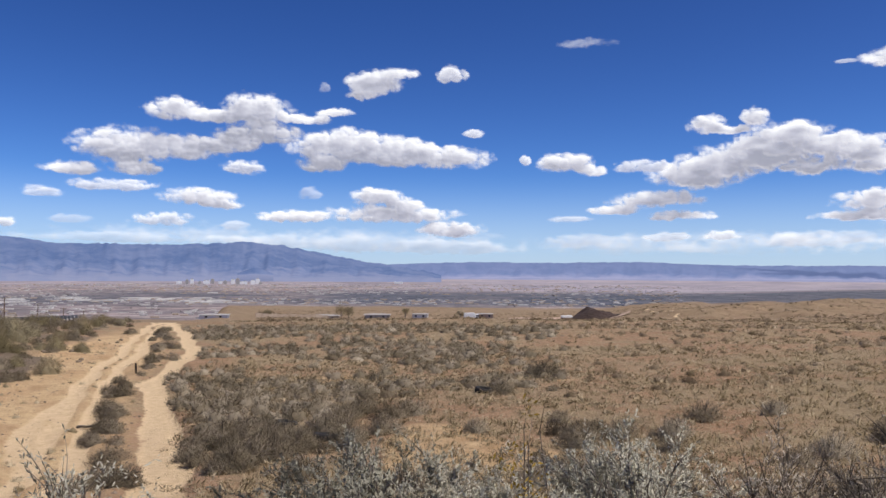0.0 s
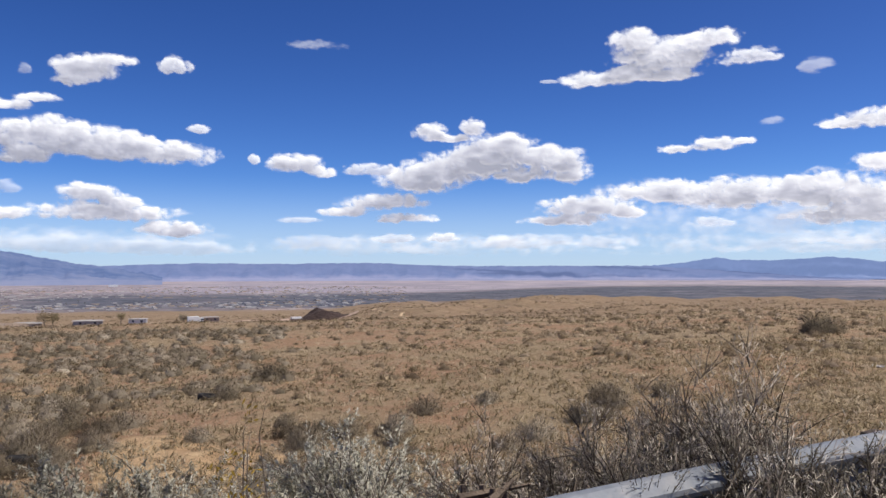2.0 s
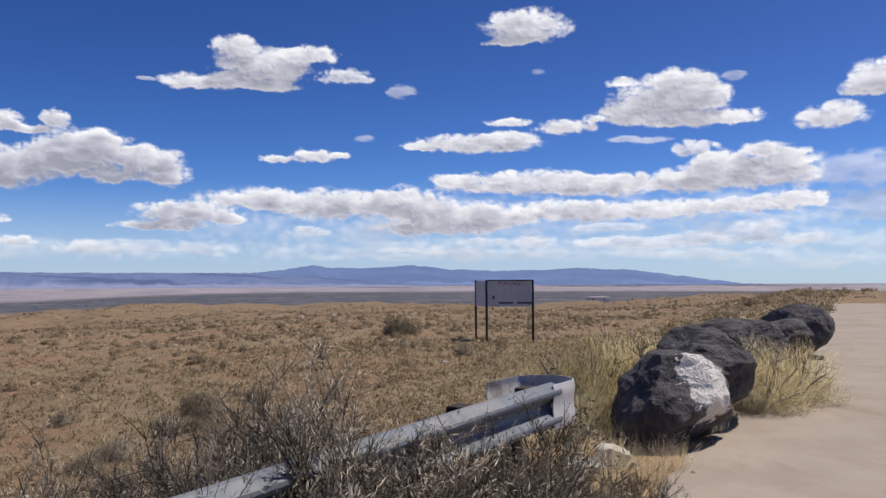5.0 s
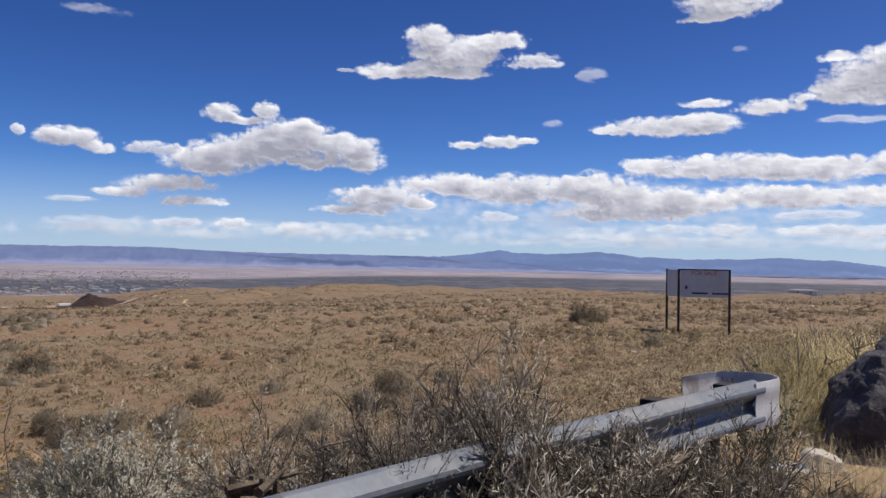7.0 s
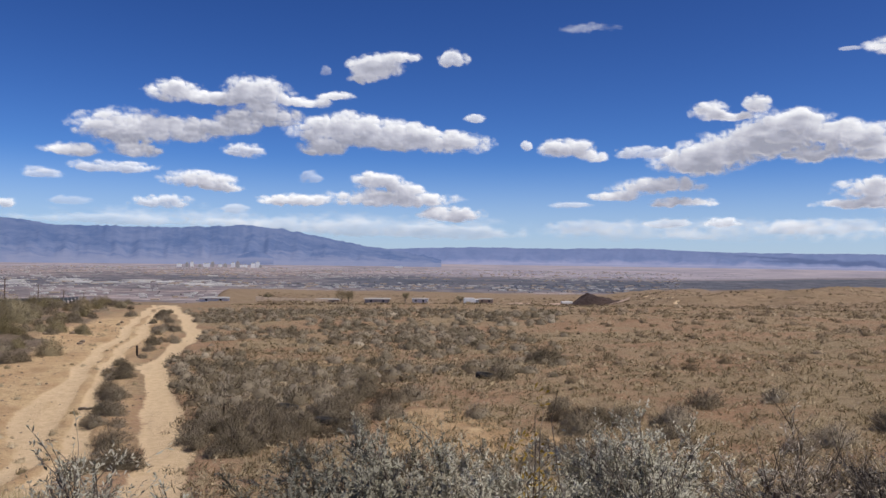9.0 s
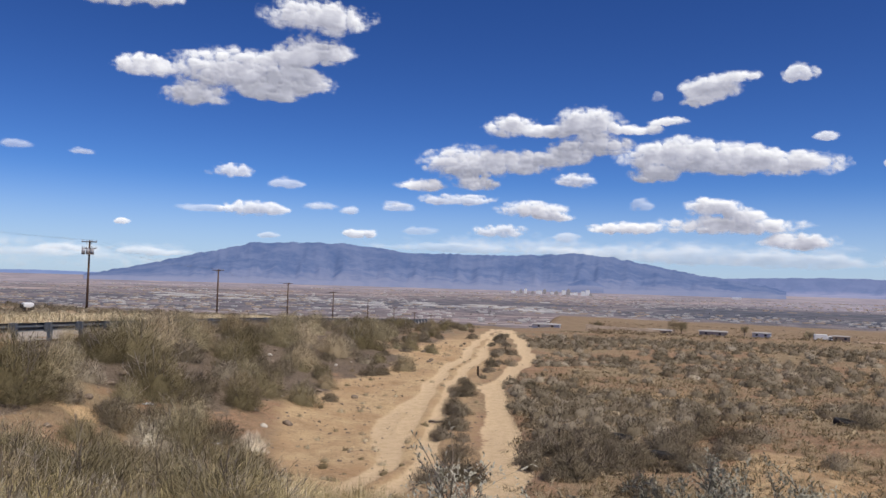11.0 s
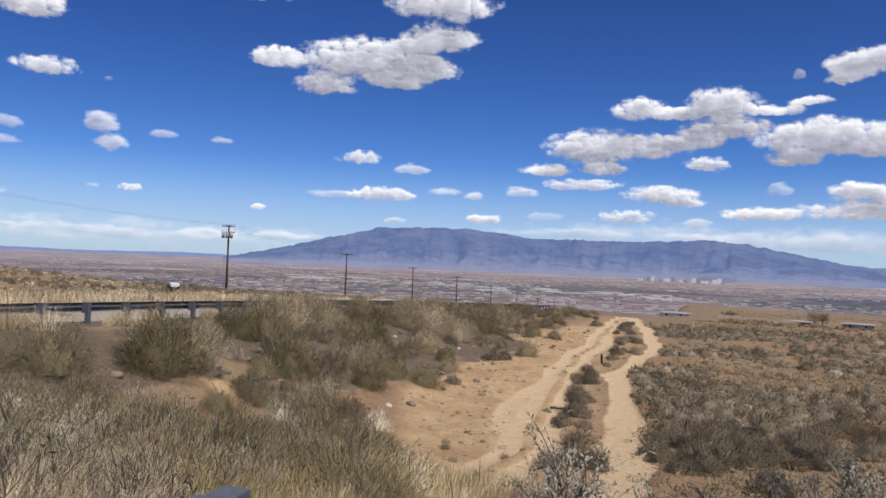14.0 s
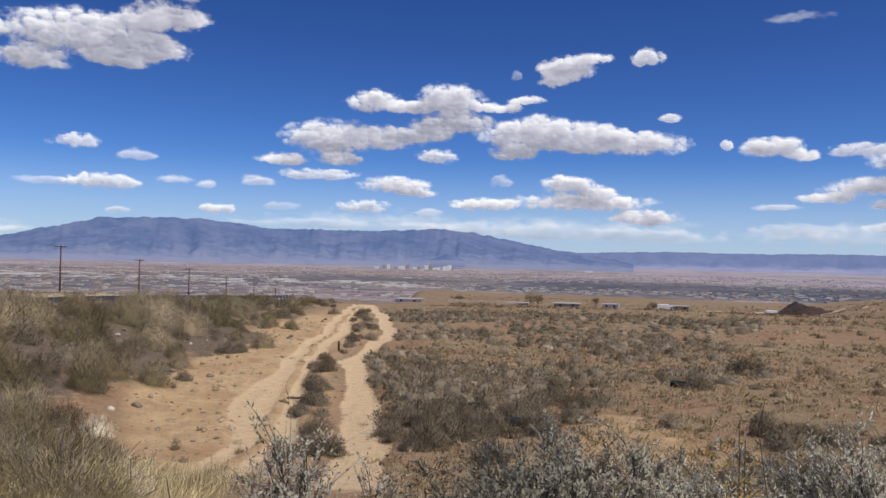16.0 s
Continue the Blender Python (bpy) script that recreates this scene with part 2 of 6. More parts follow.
M_STEEL_PALE = surface("whitened_steel_end", (0.60, 0.58, 0.56), (0.70, 0.68, 0.66), 4.0, 0.6, 0.1, 0.4, grain=50, bump=0.1, depth=0.003, stain=(0.30, 0.25, 0.22))
M_STEEL_DARK = surface("dull_dark_steel", (0.14, 0.155, 0.175), (0.20, 0.215, 0.235), 4.0, 0.55, 0.5, 0.4, grain=40, bump=0.1, depth=0.003)
M_TIMBER = surface("tarred_timber", (0.040, 0.028, 0.022), (0.085, 0.06, 0.045), 5.0, 0.85, grain=30, bump=0.6, depth=0.01)
M_POLE = surface("brown_pole_timber", (0.085, 0.055, 0.038), (0.14, 0.085, 0.055), 2.0, 0.85, grain=20, bump=0.4)
M_WIRE = surface("wire_metal", (0.10, 0.10, 0.11), (0.14, 0.14, 0.15), 2.0, 0.5, 0.5)
M_CERAMIC = surface("grey_ceramic", (0.30, 0.30, 0.32), (0.38, 0.38, 0.40), 8.0, 0.3)
M_SIGNPOST = surface("black_steel_post", (0.020, 0.019, 0.022), (0.035, 0.032, 0.034), 5.0, 0.5, 0.2)
M_BOARD = surface("white_sign_board", (0.50, 0.50, 0.52), (0.60, 0.60, 0.61), 2.0, 0.6, grain=20, bump=0.05)
M_RED = surface("faded_red_paint", (0.30, 0.05, 0.045), (0.38, 0.08, 0.06), 8.0, 0.6)
M_INK = surface("dark_grey_ink", (0.06, 0.055, 0.07), (0.10, 0.09, 0.11), 8.0, 0.6)
M_WHITE = surface("white_paint", (0.74, 0.74, 0.74), (0.82, 0.82, 0.81), 3.0, 0.5)
M_ROOF = surface("pale_flat_roof", (0.50, 0.47, 0.44), (0.62, 0.59, 0.55), 0.5, 0.8)
M_GREYWALL = surface("grey_render_wall", (0.34, 0.32, 0.31), (0.42, 0.40, 0.38), 0.5, 0.8)
M_TAN = surface("tan_stucco", (0.42, 0.33, 0.25), (0.50, 0.40, 0.31), 0.5, 0.85)
M_GLASS = surface("dark_window_glass", (0.05, 0.06, 0.08), (0.08, 0.09, 0.11), 1.0, 0.15, spec=0.6)
M_SPOIL = surface("dark_spoil", (0.045, 0.030, 0.026), (0.085, 0.055, 0.045), 0.12, 0.95, grain=1.5, bump=0.8, depth=0.5)
M_BARE = surface("bare_pink_earth", (0.42, 0.30, 0.22), (0.50, 0.36, 0.27), 0.08, 0.95, grain=1.0)
M_STONE = surface("pale_limestone", (0.50, 0.44, 0.36), (0.66, 0.60, 0.51), 9.0, 0.85, grain=45, bump=0.5, depth=0.01)
M_STONE_BROWN = surface("brown_stone", (0.20, 0.15, 0.11), (0.30, 0.23, 0.17), 9.0, 0.9, grain=45, bump=0.5, depth=0.01)
M_RUBBER = surface("black_rubber", (0.012, 0.011, 0.011), (0.03, 0.027, 0.026), 9.0, 0.8)
M_PAPER = surface("crumpled_white_plastic", (0.66, 0.66, 0.66), (0.78, 0.78, 0.78), 8.0, 0.5)
M_WOODGREY = surface("split_grey_timber", (0.10, 0.072, 0.052), (0.20, 0.15, 0.105), 12.0, 0.9, grain=50, bump=0.7, depth=0.01)

F_STEM = foliage("grey_brown_stems", (0.15, 0.117, 0.093), (0.285, 0.232, 0.188), (0.09, 0.068, 0.057), 0.3)
F_BARK = foliage("pale_dry_stems", (0.31, 0.255, 0.20), (0.46, 0.39, 0.31), (0.27, 0.215, 0.17), 0.3)
F_SAGE = foliage("silver_sage_leaves", (0.39, 0.37, 0.29), (0.56, 0.53, 0.43), (0.45, 0.39, 0.29), 0.3)
F_TWIG = foliage("dry_grey_twigs", (0.35, 0.305, 0.24), (0.51, 0.45, 0.36), (0.30, 0.25, 0.19), 0.35)
F_OLIVE = foliage("olive_broom_twigs", (0.245, 0.20, 0.112), (0.41, 0.34, 0.20), (0.48, 0.365, 0.23), 0.4)
# dark stems and dusky leaves, deepened to paint in shadow beside the rail
F_DARKSTEM = foliage("dark_shaded_stems", (0.055, 0.044, 0.037), (0.125, 0.10, 0.08), (0.09, 0.07, 0.055), 0.3)
F_DUSK = foliage("dusky_grey_leaves", (0.155, 0.135, 0.10), (0.28, 0.25, 0.19), (0.20, 0.155, 0.11), 0.3)
F_STRAW = foliage("dry_straw_grass", (0.76, 0.615, 0.385), (0.86, 0.75, 0.53), (0.66, 0.50, 0.29), 0.35)
F_RUST = foliage("rust_brown_weed", (0.46, 0.29, 0.135), (0.62, 0.42, 0.21), (0.38, 0.225, 0.11), 0.3)
F_SCRUB = foliage("grey_olive_scrub", (0.215, 0.172, 0.117), (0.36, 0.295, 0.208), (0.21, 0.155, 0.10), 0.35)
F_BRUSH = foliage("brown_field_brush", (0.24, 0.175, 0.11), (0.38, 0.285, 0.18), (0.20, 0.14, 0.09), 0.35)
F_WEED = foliage("yellow_olive_weeds", (0.58, 0.475, 0.245), (0.78, 0.655, 0.38), (0.68, 0.48, 0.27), 0.35)
F_SILVER = foliage("pale_silver_twigs", (0.62, 0.535, 0.40), (0.82, 0.73, 0.57), (0.64, 0.51, 0.34), 0.35)
F_TUFT = foliage("tan_field_tufts", (0.30, 0.228, 0.132), (0.45, 0.355, 0.22), (0.25, 0.178, 0.105), 0.3)
# tree colours greyed and lightened to paint in the haze of distance
F_FAR = foliage("far_town_trees", (0.15, 0.145, 0.135), (0.20, 0.185, 0.175), (0.19, 0.165, 0.155), 0.3)
F_YELLOW = foliage("yellow_leaves", (0.50, 0.33, 0.06), (0.66, 0.46, 0.12), (0.40, 0.28, 0.08), 0.3)
F_GREEN = foliage("dark_green_leaves", (0.058, 0.081, 0.042), (0.111, 0.13, 0.065), (0.13, 0.13, 0.072), 0.3)


# ---------------------------------------------------------------- mesh helpers
def solid(name, verts, faces, material, smooth=False):
    me = bpy.data.meshes.new(name)
    me.from_pydata([tuple(map(float, v)) for v in verts], [], [tuple(map(int, f)) for f in faces])
    me.materials.append(material)
    if smooth:
        me.polygons.foreach_set("use_smooth", [True] * len(me.polygons))
    me.update()
    return me


def swift(name, verts, faces, material, tint=None, smooth=False, normals=None):
    """A mesh from numpy arrays: verts n x 3, faces m x 3 or m x 4."""
    me = bpy.data.meshes.new(name)
    k = faces.shape[1]
    me.vertices.add(len(verts))
    me.vertices.foreach_set("co", np.ascontiguousarray(verts, dtype=np.float32).ravel())
    me.loops.add(faces.size)
    me.loops.foreach_set("vertex_index", np.ascontiguousarray(faces, dtype=np.int32).ravel())
    me.polygons.add(len(faces))
    me.polygons.foreach_set("loop_start", np.arange(0, faces.size, k, dtype=np.int32))
    me.polygons.foreach_set("use_smooth", np.full(len(faces), smooth))
    me.materials.append(material)
    me.update(calc_edges=True)
    if normals is not None:
        me.polygons.foreach_set("use_smooth", np.full(len(faces), True))
        me.normals_split_custom_set_from_vertices(np.ascontiguousarray(normals, dtype=np.float32))
    if tint is not None:
        at = me.attributes.new("tint", "FLOAT", "POINT")
        at.data.foreach_set("value", np.ascontiguousarray(tint, dtype=np.float32))
    return me


def part(name, me, parent, label=""):
    ob = new(name, me)
    ob.parent = parent
    return tagged(ob, label) if label else ob


def bm_mesh(name, bm, material, smooth=False):
    me = bpy.data.meshes.new(name)
    bmesh.ops.recalc_face_normals(bm, faces=bm.faces)
    bm.to_mesh(me)
    bm.free()
    me.materials.append(material)
    if smooth:
        me.polygons.foreach_set("use_smooth", [True] * len(me.polygons))
    return me


def box(bm, lo, hi, bevel=0.0):
    r = bmesh.ops.create_cube(bm, size=1.0)
    size = [b - a for a, b in zip(lo, hi)]
    mid = [(a + b) / 2 for a, b in zip(lo, hi)]
    for v in r["verts"]:
        v.co = Vector([c * s + m for c, s, m in zip(v.co, size, mid)])
    if bevel:
        es = list({e for v in r["verts"] for e in v.link_edges})
        bmesh.ops.bevel(bm, geom=es, offset=bevel, segments=2, affect="EDGES", profile=0.6)


def rod(bm, a, b, ra, rb=None, sides=8, caps=True):
    a, b = Vector(a), Vector(b)
    rb = ra if rb is None else rb
    r = bmesh.ops.create_cone(bm, cap_ends=caps, segments=sides, radius1=ra, radius2=rb, depth=(b - a).length)
    m = Matrix.Translation((a + b) / 2) @ (b - a).to_track_quat("Z", "Y").to_matrix().to_4x4()
    bmesh.ops.transform(bm, matrix=m, verts=r["verts"])


def thing(name, m, label, category, group="", kind=""):
    ob = new(name)
    ob.matrix_world = m
    return tagged(ob, label, category, group, kind)


# ---------------------------------------------------------------- terrain
EYE = 1.55
RNG = np.random.default_rng(7)
LATTICE = RNG.random((256, 256))


def vnoise(x, y):
    """Smooth value noise in 0..1 with cells of one unit."""
    xi, yi = np.floor(x).astype(int), np.floor(y).astype(int)
    fx, fy = x - xi, y - yi
    fx, fy = fx * fx * (3 - 2 * fx), fy * fy * (3 - 2 * fy)
    g = lambda i, j: LATTICE[(xi + i) % 256, (yi + j) % 256]
    return (g(0, 0) * (1 - fx) + g(1, 0) * fx) * (1 - fy) + (g(0, 1) * (1 - fx) + g(1, 1) * fx) * fy


def fbm(x, y, octaves=4):
    total, amp = 0.0, 0.5
    for i in range(octaves):
        total = total + amp * (vnoise(x * 2**i + 17.3 * i, y * 2**i - 9.1 * i) - 0.5)
        amp *= 0.5
    return total


def step(v, lo, hi):
    t = np.clip((v - lo) / (hi - lo), 0, 1)
    return t * t * (3 - 2 * t)


def along(x, y):
    """Along the highway, and to the left across it."""
    return -0.2504 * x + 0.9681 * y, -0.9681 * x - 0.2504 * y


def beyond(x, y):
    """Metres beyond the near guardrail."""
    return -0.305 * x + 0.952 * y - 1.635


TRACK_S = [8, 19.4, 24, 30, 36.3, 42.5, 51, 64.5, 78, 92]
TRACK_RIGHT = [1.4, 1.9, 2.45, 3.2, 4.15, 3.75, 3.35, 4.9, 7.2, 8.4]
TRACK_LEFT = [4.2, 4.65, 5.15, 5.9, 6.5, 6.85, 7.0, 8.0, 8.5, 9.2]


def tracks(s, q):
    """0..1 on the two wheel tracks, and on the sandy ground round them."""
    right, left = np.interp(s, TRACK_S, TRACK_RIGHT), np.interp(s, TRACK_S, TRACK_LEFT)
    wob = 0.08 * np.sin(s * 0.45) + 0.35 * (vnoise(s * 0.3, s * 0 + 3.0) - 0.5)
    wide = 0.40 + 0.25 * vnoise(s * 0.5, q * 0 + 11.0)
    fade = step(s, 9, 14) * (1 - step(s, 84, 96))
    a = 1 - step(np.abs(q - right - wob), wide * 0.75, wide * 1.5)
    b = 1 - step(np.abs(q - left - wob * 1.2 - 0.45), 0.16, 0.5)
    c = 1 - step(np.abs(q - left - wob * 1.2 + 0.55), 0.18, 0.5)
    # a third rut swings out towards the bank and back
    swing = left + 0.8 * step(s, 20, 26) * (1 - step(s, 27, 34)) + 0.4
    c = np.maximum(c, 0.8 * (1 - step(np.abs(q - swing - wob), 0.2, 0.6)) * (s > 20) * (s < 38))
    lim = np.interp(s, [15, 20, 26, 40], [4.8, 7.4, 9.6, 10.6])
    sand = step(q, right - 0.6, right + 1.4) * (1 - step(q, lim - 0.4, lim + 2.0)) * fade * (1 - 0.55 * step(s, 45, 75))
    sand = sand * np.where(q < right + 2.0, 0.55, 0.95)
    worn = 0.62 + 0.75 * vnoise(s * 0.8 + q * 0.3, q * 1.4 + 7)
    return np.clip(np.maximum(a, np.maximum(b, c)) * fade * worn, 0, 1), sand


def height(x, y):
    """Ground height under the world's z axis."""
    x, y = np.asarray(x, float), np.asarray(y, float)
    r = np.hypot(x, y) + 1e-6
    az = np.degrees(np.arctan2(-x, y))
    s, q = along(x, y)
    w = beyond(x, y)
    field = -4.3 + 0.05 * np.clip(x, -9, 20) * (1 - 0.85 * step(r, 38, 85) * step(az, -42, -28)) - 0.0115 * (np.clip(s, 10, 95) - 25)
    fall = np.interp(r, [0, 95, 130, 260, 310, 420, 700, 950, 3400, 4700, 5200], [0, 0, -1.2, -6.2, -9.5, -19, -38, -42, -42, -24, -20])
    hill = 0.7 * step(-az, 50, 72) * step(r, 25, 130)
    # the far crest as seen from the road: low by the building site, hills to the right of it
    crest = np.interp(az, [-80, -67, -60, -53, -45, -33, -21, -14.5, -12.5, -10.5, -6, 0, 8, 18, 30], [-1.1, -1.5, -2.05, -2.35, -2.2, -2.25, -2.5, -2.65, -2.9, -3.3, -3.5, -3.5, -3.35, -3.2, -3.1])
    roll = (8.0 * fbm(x / 32 + 5, y / 32 + 2, 3) + 3.4 * fbm(x / 11, y / 11 + 7, 2)) * step(r, 110, 190) * (1 - step(r, 350, 600)) * (0.2 + 0.8 * step(-az, 9, 15))
    slope = (field + hill) / np.clip(r, 60.0, 85.0)
    out = np.minimum(r, 245.0) * (slope + (np.tan(np.radians(crest)) - slope) * step(r, 85, 235))
    out = out + (field + fall - out) * step(r, 245, 640)
    field = np.where(r < 85, field + hill, out) + roll + (0.8 * fbm(x / 12, y / 12, 3) * step(r, 14, 24) + 0.2 * fbm(x / 14, y / 14, 3)) * (1 - step(r, 60, 110))
    road = np.interp(s, [-60, 16, 49, 92, 155, 194, 300], [-1.3, -2.45, -3.5, -5.5, -8.8, -11.5, -17])
    rise = 2.9 * step(q, 60, 130) * (1 - step(s, 50, 170)) + 1.3 * fbm(x / 30, y / 30, 3) * step(q, 38, 60)
    road = road + rise + np.interp(r, [0, 230, 420, 700, 950, 3400, 4700, 5200], [0, 0, -8, -26, -30, -30, -12, -8])
    foot = 9.0 + 1.2 * np.sin(s * 0.21) + 1.6 * fbm(s / 9, q * 0 + 4.0, 3)
    bank = step(q, foot, 18.3)
    bank = bank + 0.16 * fbm(x / 2.6, y / 2.6, 3) * bank * (1 - bank) * 4
    z = field * (1 - bank) + road * bank
    near = -1.55 - 0.205 * np.maximum(0, w - 0.75) + 0.10 * fbm(x / 3, y / 3, 3) * step(w, -0.4, 1.0)
    k = 0.5
    z = np.where(r < 120, np.maximum(z, near) + 0.25 * k * np.maximum(0, 1 - np.abs(z - near) / k) ** 2, z)
    t, sand = tracks(s, q)
    z = z + (0.16 * fbm(x / 2.2 + 3, y / 0.9, 3) + 0.16 * np.abs(fbm(s / 0.8 + 0.25 * q, q / 3.5 + 9, 3)) * step(q, 6.5, 9.0)) * sand * (1 - t) - 0.10 * t + (0.20 * fbm(x / 1.1, y / 1.1, 3) + 0.05 * fbm(x / 0.45, y / 0.45, 2)) * step(w, 0.2, 2.5) * (1 - t) * (1 - step(r, 60, 120))
    return z + EYE


def ground_z(x, y):
    return float(height(x, y))


def polar(az, r):
    a = radians(az)
    return -r * math.sin(a), r * math.cos(a)


def on_ground(x, y, sink=0.0, rz=0.0, size=1.0):
    return pose(x, y, ground_z(x, y) - sink, 0, 0, rz) @ Matrix.Scale(size, 4)


def build_ground():
    azs = np.concatenate([np.arange(-78, 80, 0.33), np.arange(80, 282, 4.0)])
    rs = np.concatenate([[0.0], np.geomspace(0.5, 4.0, 24)[:-1], np.geomspace(4.0, 110, 190)[:-1], np.geomspace(110, 400, 60)[:-1], np.geomspace(400, 4960, 48)])
    A, R = np.meshgrid(np.radians(azs), rs, indexing="ij")
    x, y = -R * np.sin(A), R * np.cos(A)
    z = height(x, y)
    n, m = A.shape
    idx = np.arange(n * m).reshape(n, m)
    nxt = np.roll(idx, -1, axis=0)
    faces = np.stack([idx[:, :-1], idx[:, 1:], nxt[:, 1:], nxt[:, :-1]], -1).reshape(-1, 4)[:, ::-1]
    me = swift("ground", np.stack([x, y, z], -1).reshape(-1, 3), faces, M_GROUND, smooth=True)
    s, q = along(x, y)
    w = beyond(x, y)
    t, sand = tracks(s, q)
    r = R
    az = np.degrees(A)
    # a pale dirt track over the far hills
    for a0, drop, r0, r1 in ((-13.2, 0.040, 160, 247),):
        line = np.abs(az - a0 + drop * (245 - r) + 0.12 * np.sin(r * 0.08))
        t = np.maximum(t, (1 - step(line, 0.05, 0.2)) * (r > r0) * (r < r1))
    verge = step(-w, -1.1, 0.0) * (x > 2.0) * (1 - step(r, 9, 18))
    bare = step(fbm(x / 5 + 40, y / 5, 3), 0.12, 0.2) * step(r, 9, 16) * (1 - step(r, 34, 50)) * step(x + 14, 0, 6) * (1 - step(x, 2, 9))
    pit = 1 - step(np.hypot((s - 18.6) / 0.5, (q - 12.9) / 0.9), 0.5, 1.0)
    sand = np.maximum(np.maximum(np.maximum(sand, 0.62 * verge), 0.8 * bare), pit)
    gravel = step(q, 9.0, 11.5) * (1 - step(q, 20.4, 21.2)) * step(fbm(x / 5 + 9, y / 5, 3) + 0.12 * step(q, 11, 15), -0.14, 0.06) * (1 - 0.5 * step(s, 40, 70)) * step(w, 4, 8) * 0.95 * (1 - pit)
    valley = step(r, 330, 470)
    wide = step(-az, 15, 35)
    # painted haze: pale strengthens with range
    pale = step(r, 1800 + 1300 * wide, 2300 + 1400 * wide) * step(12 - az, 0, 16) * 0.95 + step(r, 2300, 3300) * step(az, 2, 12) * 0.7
    cover = 0.8 * step(r, 40, 130) * step(26 - az, 0, 6)
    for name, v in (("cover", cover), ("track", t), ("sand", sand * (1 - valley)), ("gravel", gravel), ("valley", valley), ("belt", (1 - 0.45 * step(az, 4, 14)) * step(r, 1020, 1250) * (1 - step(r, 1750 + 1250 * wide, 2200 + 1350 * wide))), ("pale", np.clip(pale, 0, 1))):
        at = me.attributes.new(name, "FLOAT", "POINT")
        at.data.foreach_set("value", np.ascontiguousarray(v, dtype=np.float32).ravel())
    return tagged(new("ground", me), "dry tan desert ground with sandy wheel tracks", "ground", kind="structure")


build_ground()


def strip(name, along_fn, across, material, label, lift=0.012):
    """A paved strip laid on the ground; along_fn maps (i, j) steps to x, y."""
    n, m = across
    V = []
    for i in range(n):
        for j in range(m):
            x, y = along_fn(i / (n - 1), j / (m - 1))
            V.append((x, y, ground_z(x, y) + lift))
    F = [(i * m + j, i * m + j + 1, (i + 1) * m + j + 1, (i + 1) * m + j) for i in range(n - 1) for j in range(m - 1)]
    return tagged(new(name, solid(name, V, F, material, True)), label, "road", kind="structure")


def lay_pavement(u, v):
    # runs beside the guardrail, on the camera's side of it
    along_r = -14 + 70 * u
    edge = -0.62 - 0.02 * max(0.0, along_r) + 0.05 * math.sin(along_r * 2.1) + 0.04 * math.sin(along_r * 5.3)
    w = edge - 9.0 * (1 - v)
    return 0.952 * along_r - 0.305 * (w + 1.635), 0.305 * along_r + 0.952 * (w + 1.635)


strip("pavement", lay_pavement, (240, 12), M_ASPHALT, "worn sun-bleached asphalt of a roadside pull-out")


def lay_highway(u, v):
    s, q = -60 + 330 * u, 20.7 + 7.3 * v
    return -0.2504 * s - 0.9681 * q, 0.9681 * s - 0.2504 * q


strip("road", lay_highway, (120, 6), M_ROAD, "grey asphalt highway running downhill behind the guardrail", 0.03)


# ---------------------------------------------------------------- mountains
def mountain(name, label, knots, material, dist, depth, rough, foot):
    """A range seen as a ridge: knots give bearing and height angle of the crest."""
    kz = sorted(knots)
    az = np.arange(kz[0][0], kz[-1][0] + 0.01, 0.12)
    crest = np.interp(az, [k[0] for k in kz], [k[1] for k in kz])
    for _ in range(3):
        crest[1:-1] = 0.25 * crest[:-2] + 0.5 * crest[1:-1] + 0.25 * crest[2:]
    crest = crest + rough * fbm(az * 1.7, az * 0 + dist, 4) + 0.6 * rough * fbm(az * 5.5, az * 0 + dist + 9, 3)
    rows = 26
    V = []
    t = np.linspace(0, 1, rows)
    for i, a in enumerate(az):
        r = dist - depth * (1 - t) ** 1.2
        top = (dist + 0.0) * math.tan(radians(max(crest[i], foot + 0.03)))
        low = (dist - depth) * math.tan(radians(foot))
        spur = fbm(a * 1.5 + t * 0.5, t * 1.4 + dist * 0.01, 5)
        z = low + (top - low) * np.clip(t ** 1.35 + 0.32 * spur * np.sin(math.pi * t), 0, 1.0)
        z[-1], z[0] = top, low - 25
        V += [(-rr * math.sin(radians(a)), rr * math.cos(radians(a)), zz + EYE) for rr, zz in zip(r, z)]
    n = len(az)
    idx = np.arange(n * rows).reshape(n, rows)
    F = np.stack([idx[:-1, :-1], idx[1:, :-1], idx[1:, 1:], idx[:-1, 1:]], -1).reshape(-1, 4)
    me = swift(name, np.array(V), F, material, smooth=True)
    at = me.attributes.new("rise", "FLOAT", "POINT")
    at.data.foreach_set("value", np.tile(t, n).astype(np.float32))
    return tagged(new(name, me), label, "mountain", kind="structure")


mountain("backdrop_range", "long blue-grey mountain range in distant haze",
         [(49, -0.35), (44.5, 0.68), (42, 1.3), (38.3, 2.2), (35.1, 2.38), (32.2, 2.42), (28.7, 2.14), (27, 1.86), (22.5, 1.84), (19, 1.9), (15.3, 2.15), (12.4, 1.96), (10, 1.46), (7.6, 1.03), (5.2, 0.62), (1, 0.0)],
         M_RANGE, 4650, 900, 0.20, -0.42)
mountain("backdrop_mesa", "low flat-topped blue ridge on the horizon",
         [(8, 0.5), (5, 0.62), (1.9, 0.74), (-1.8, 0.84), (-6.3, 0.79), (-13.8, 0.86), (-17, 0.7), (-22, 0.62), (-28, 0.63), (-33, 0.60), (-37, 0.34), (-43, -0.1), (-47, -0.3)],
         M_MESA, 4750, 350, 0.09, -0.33)
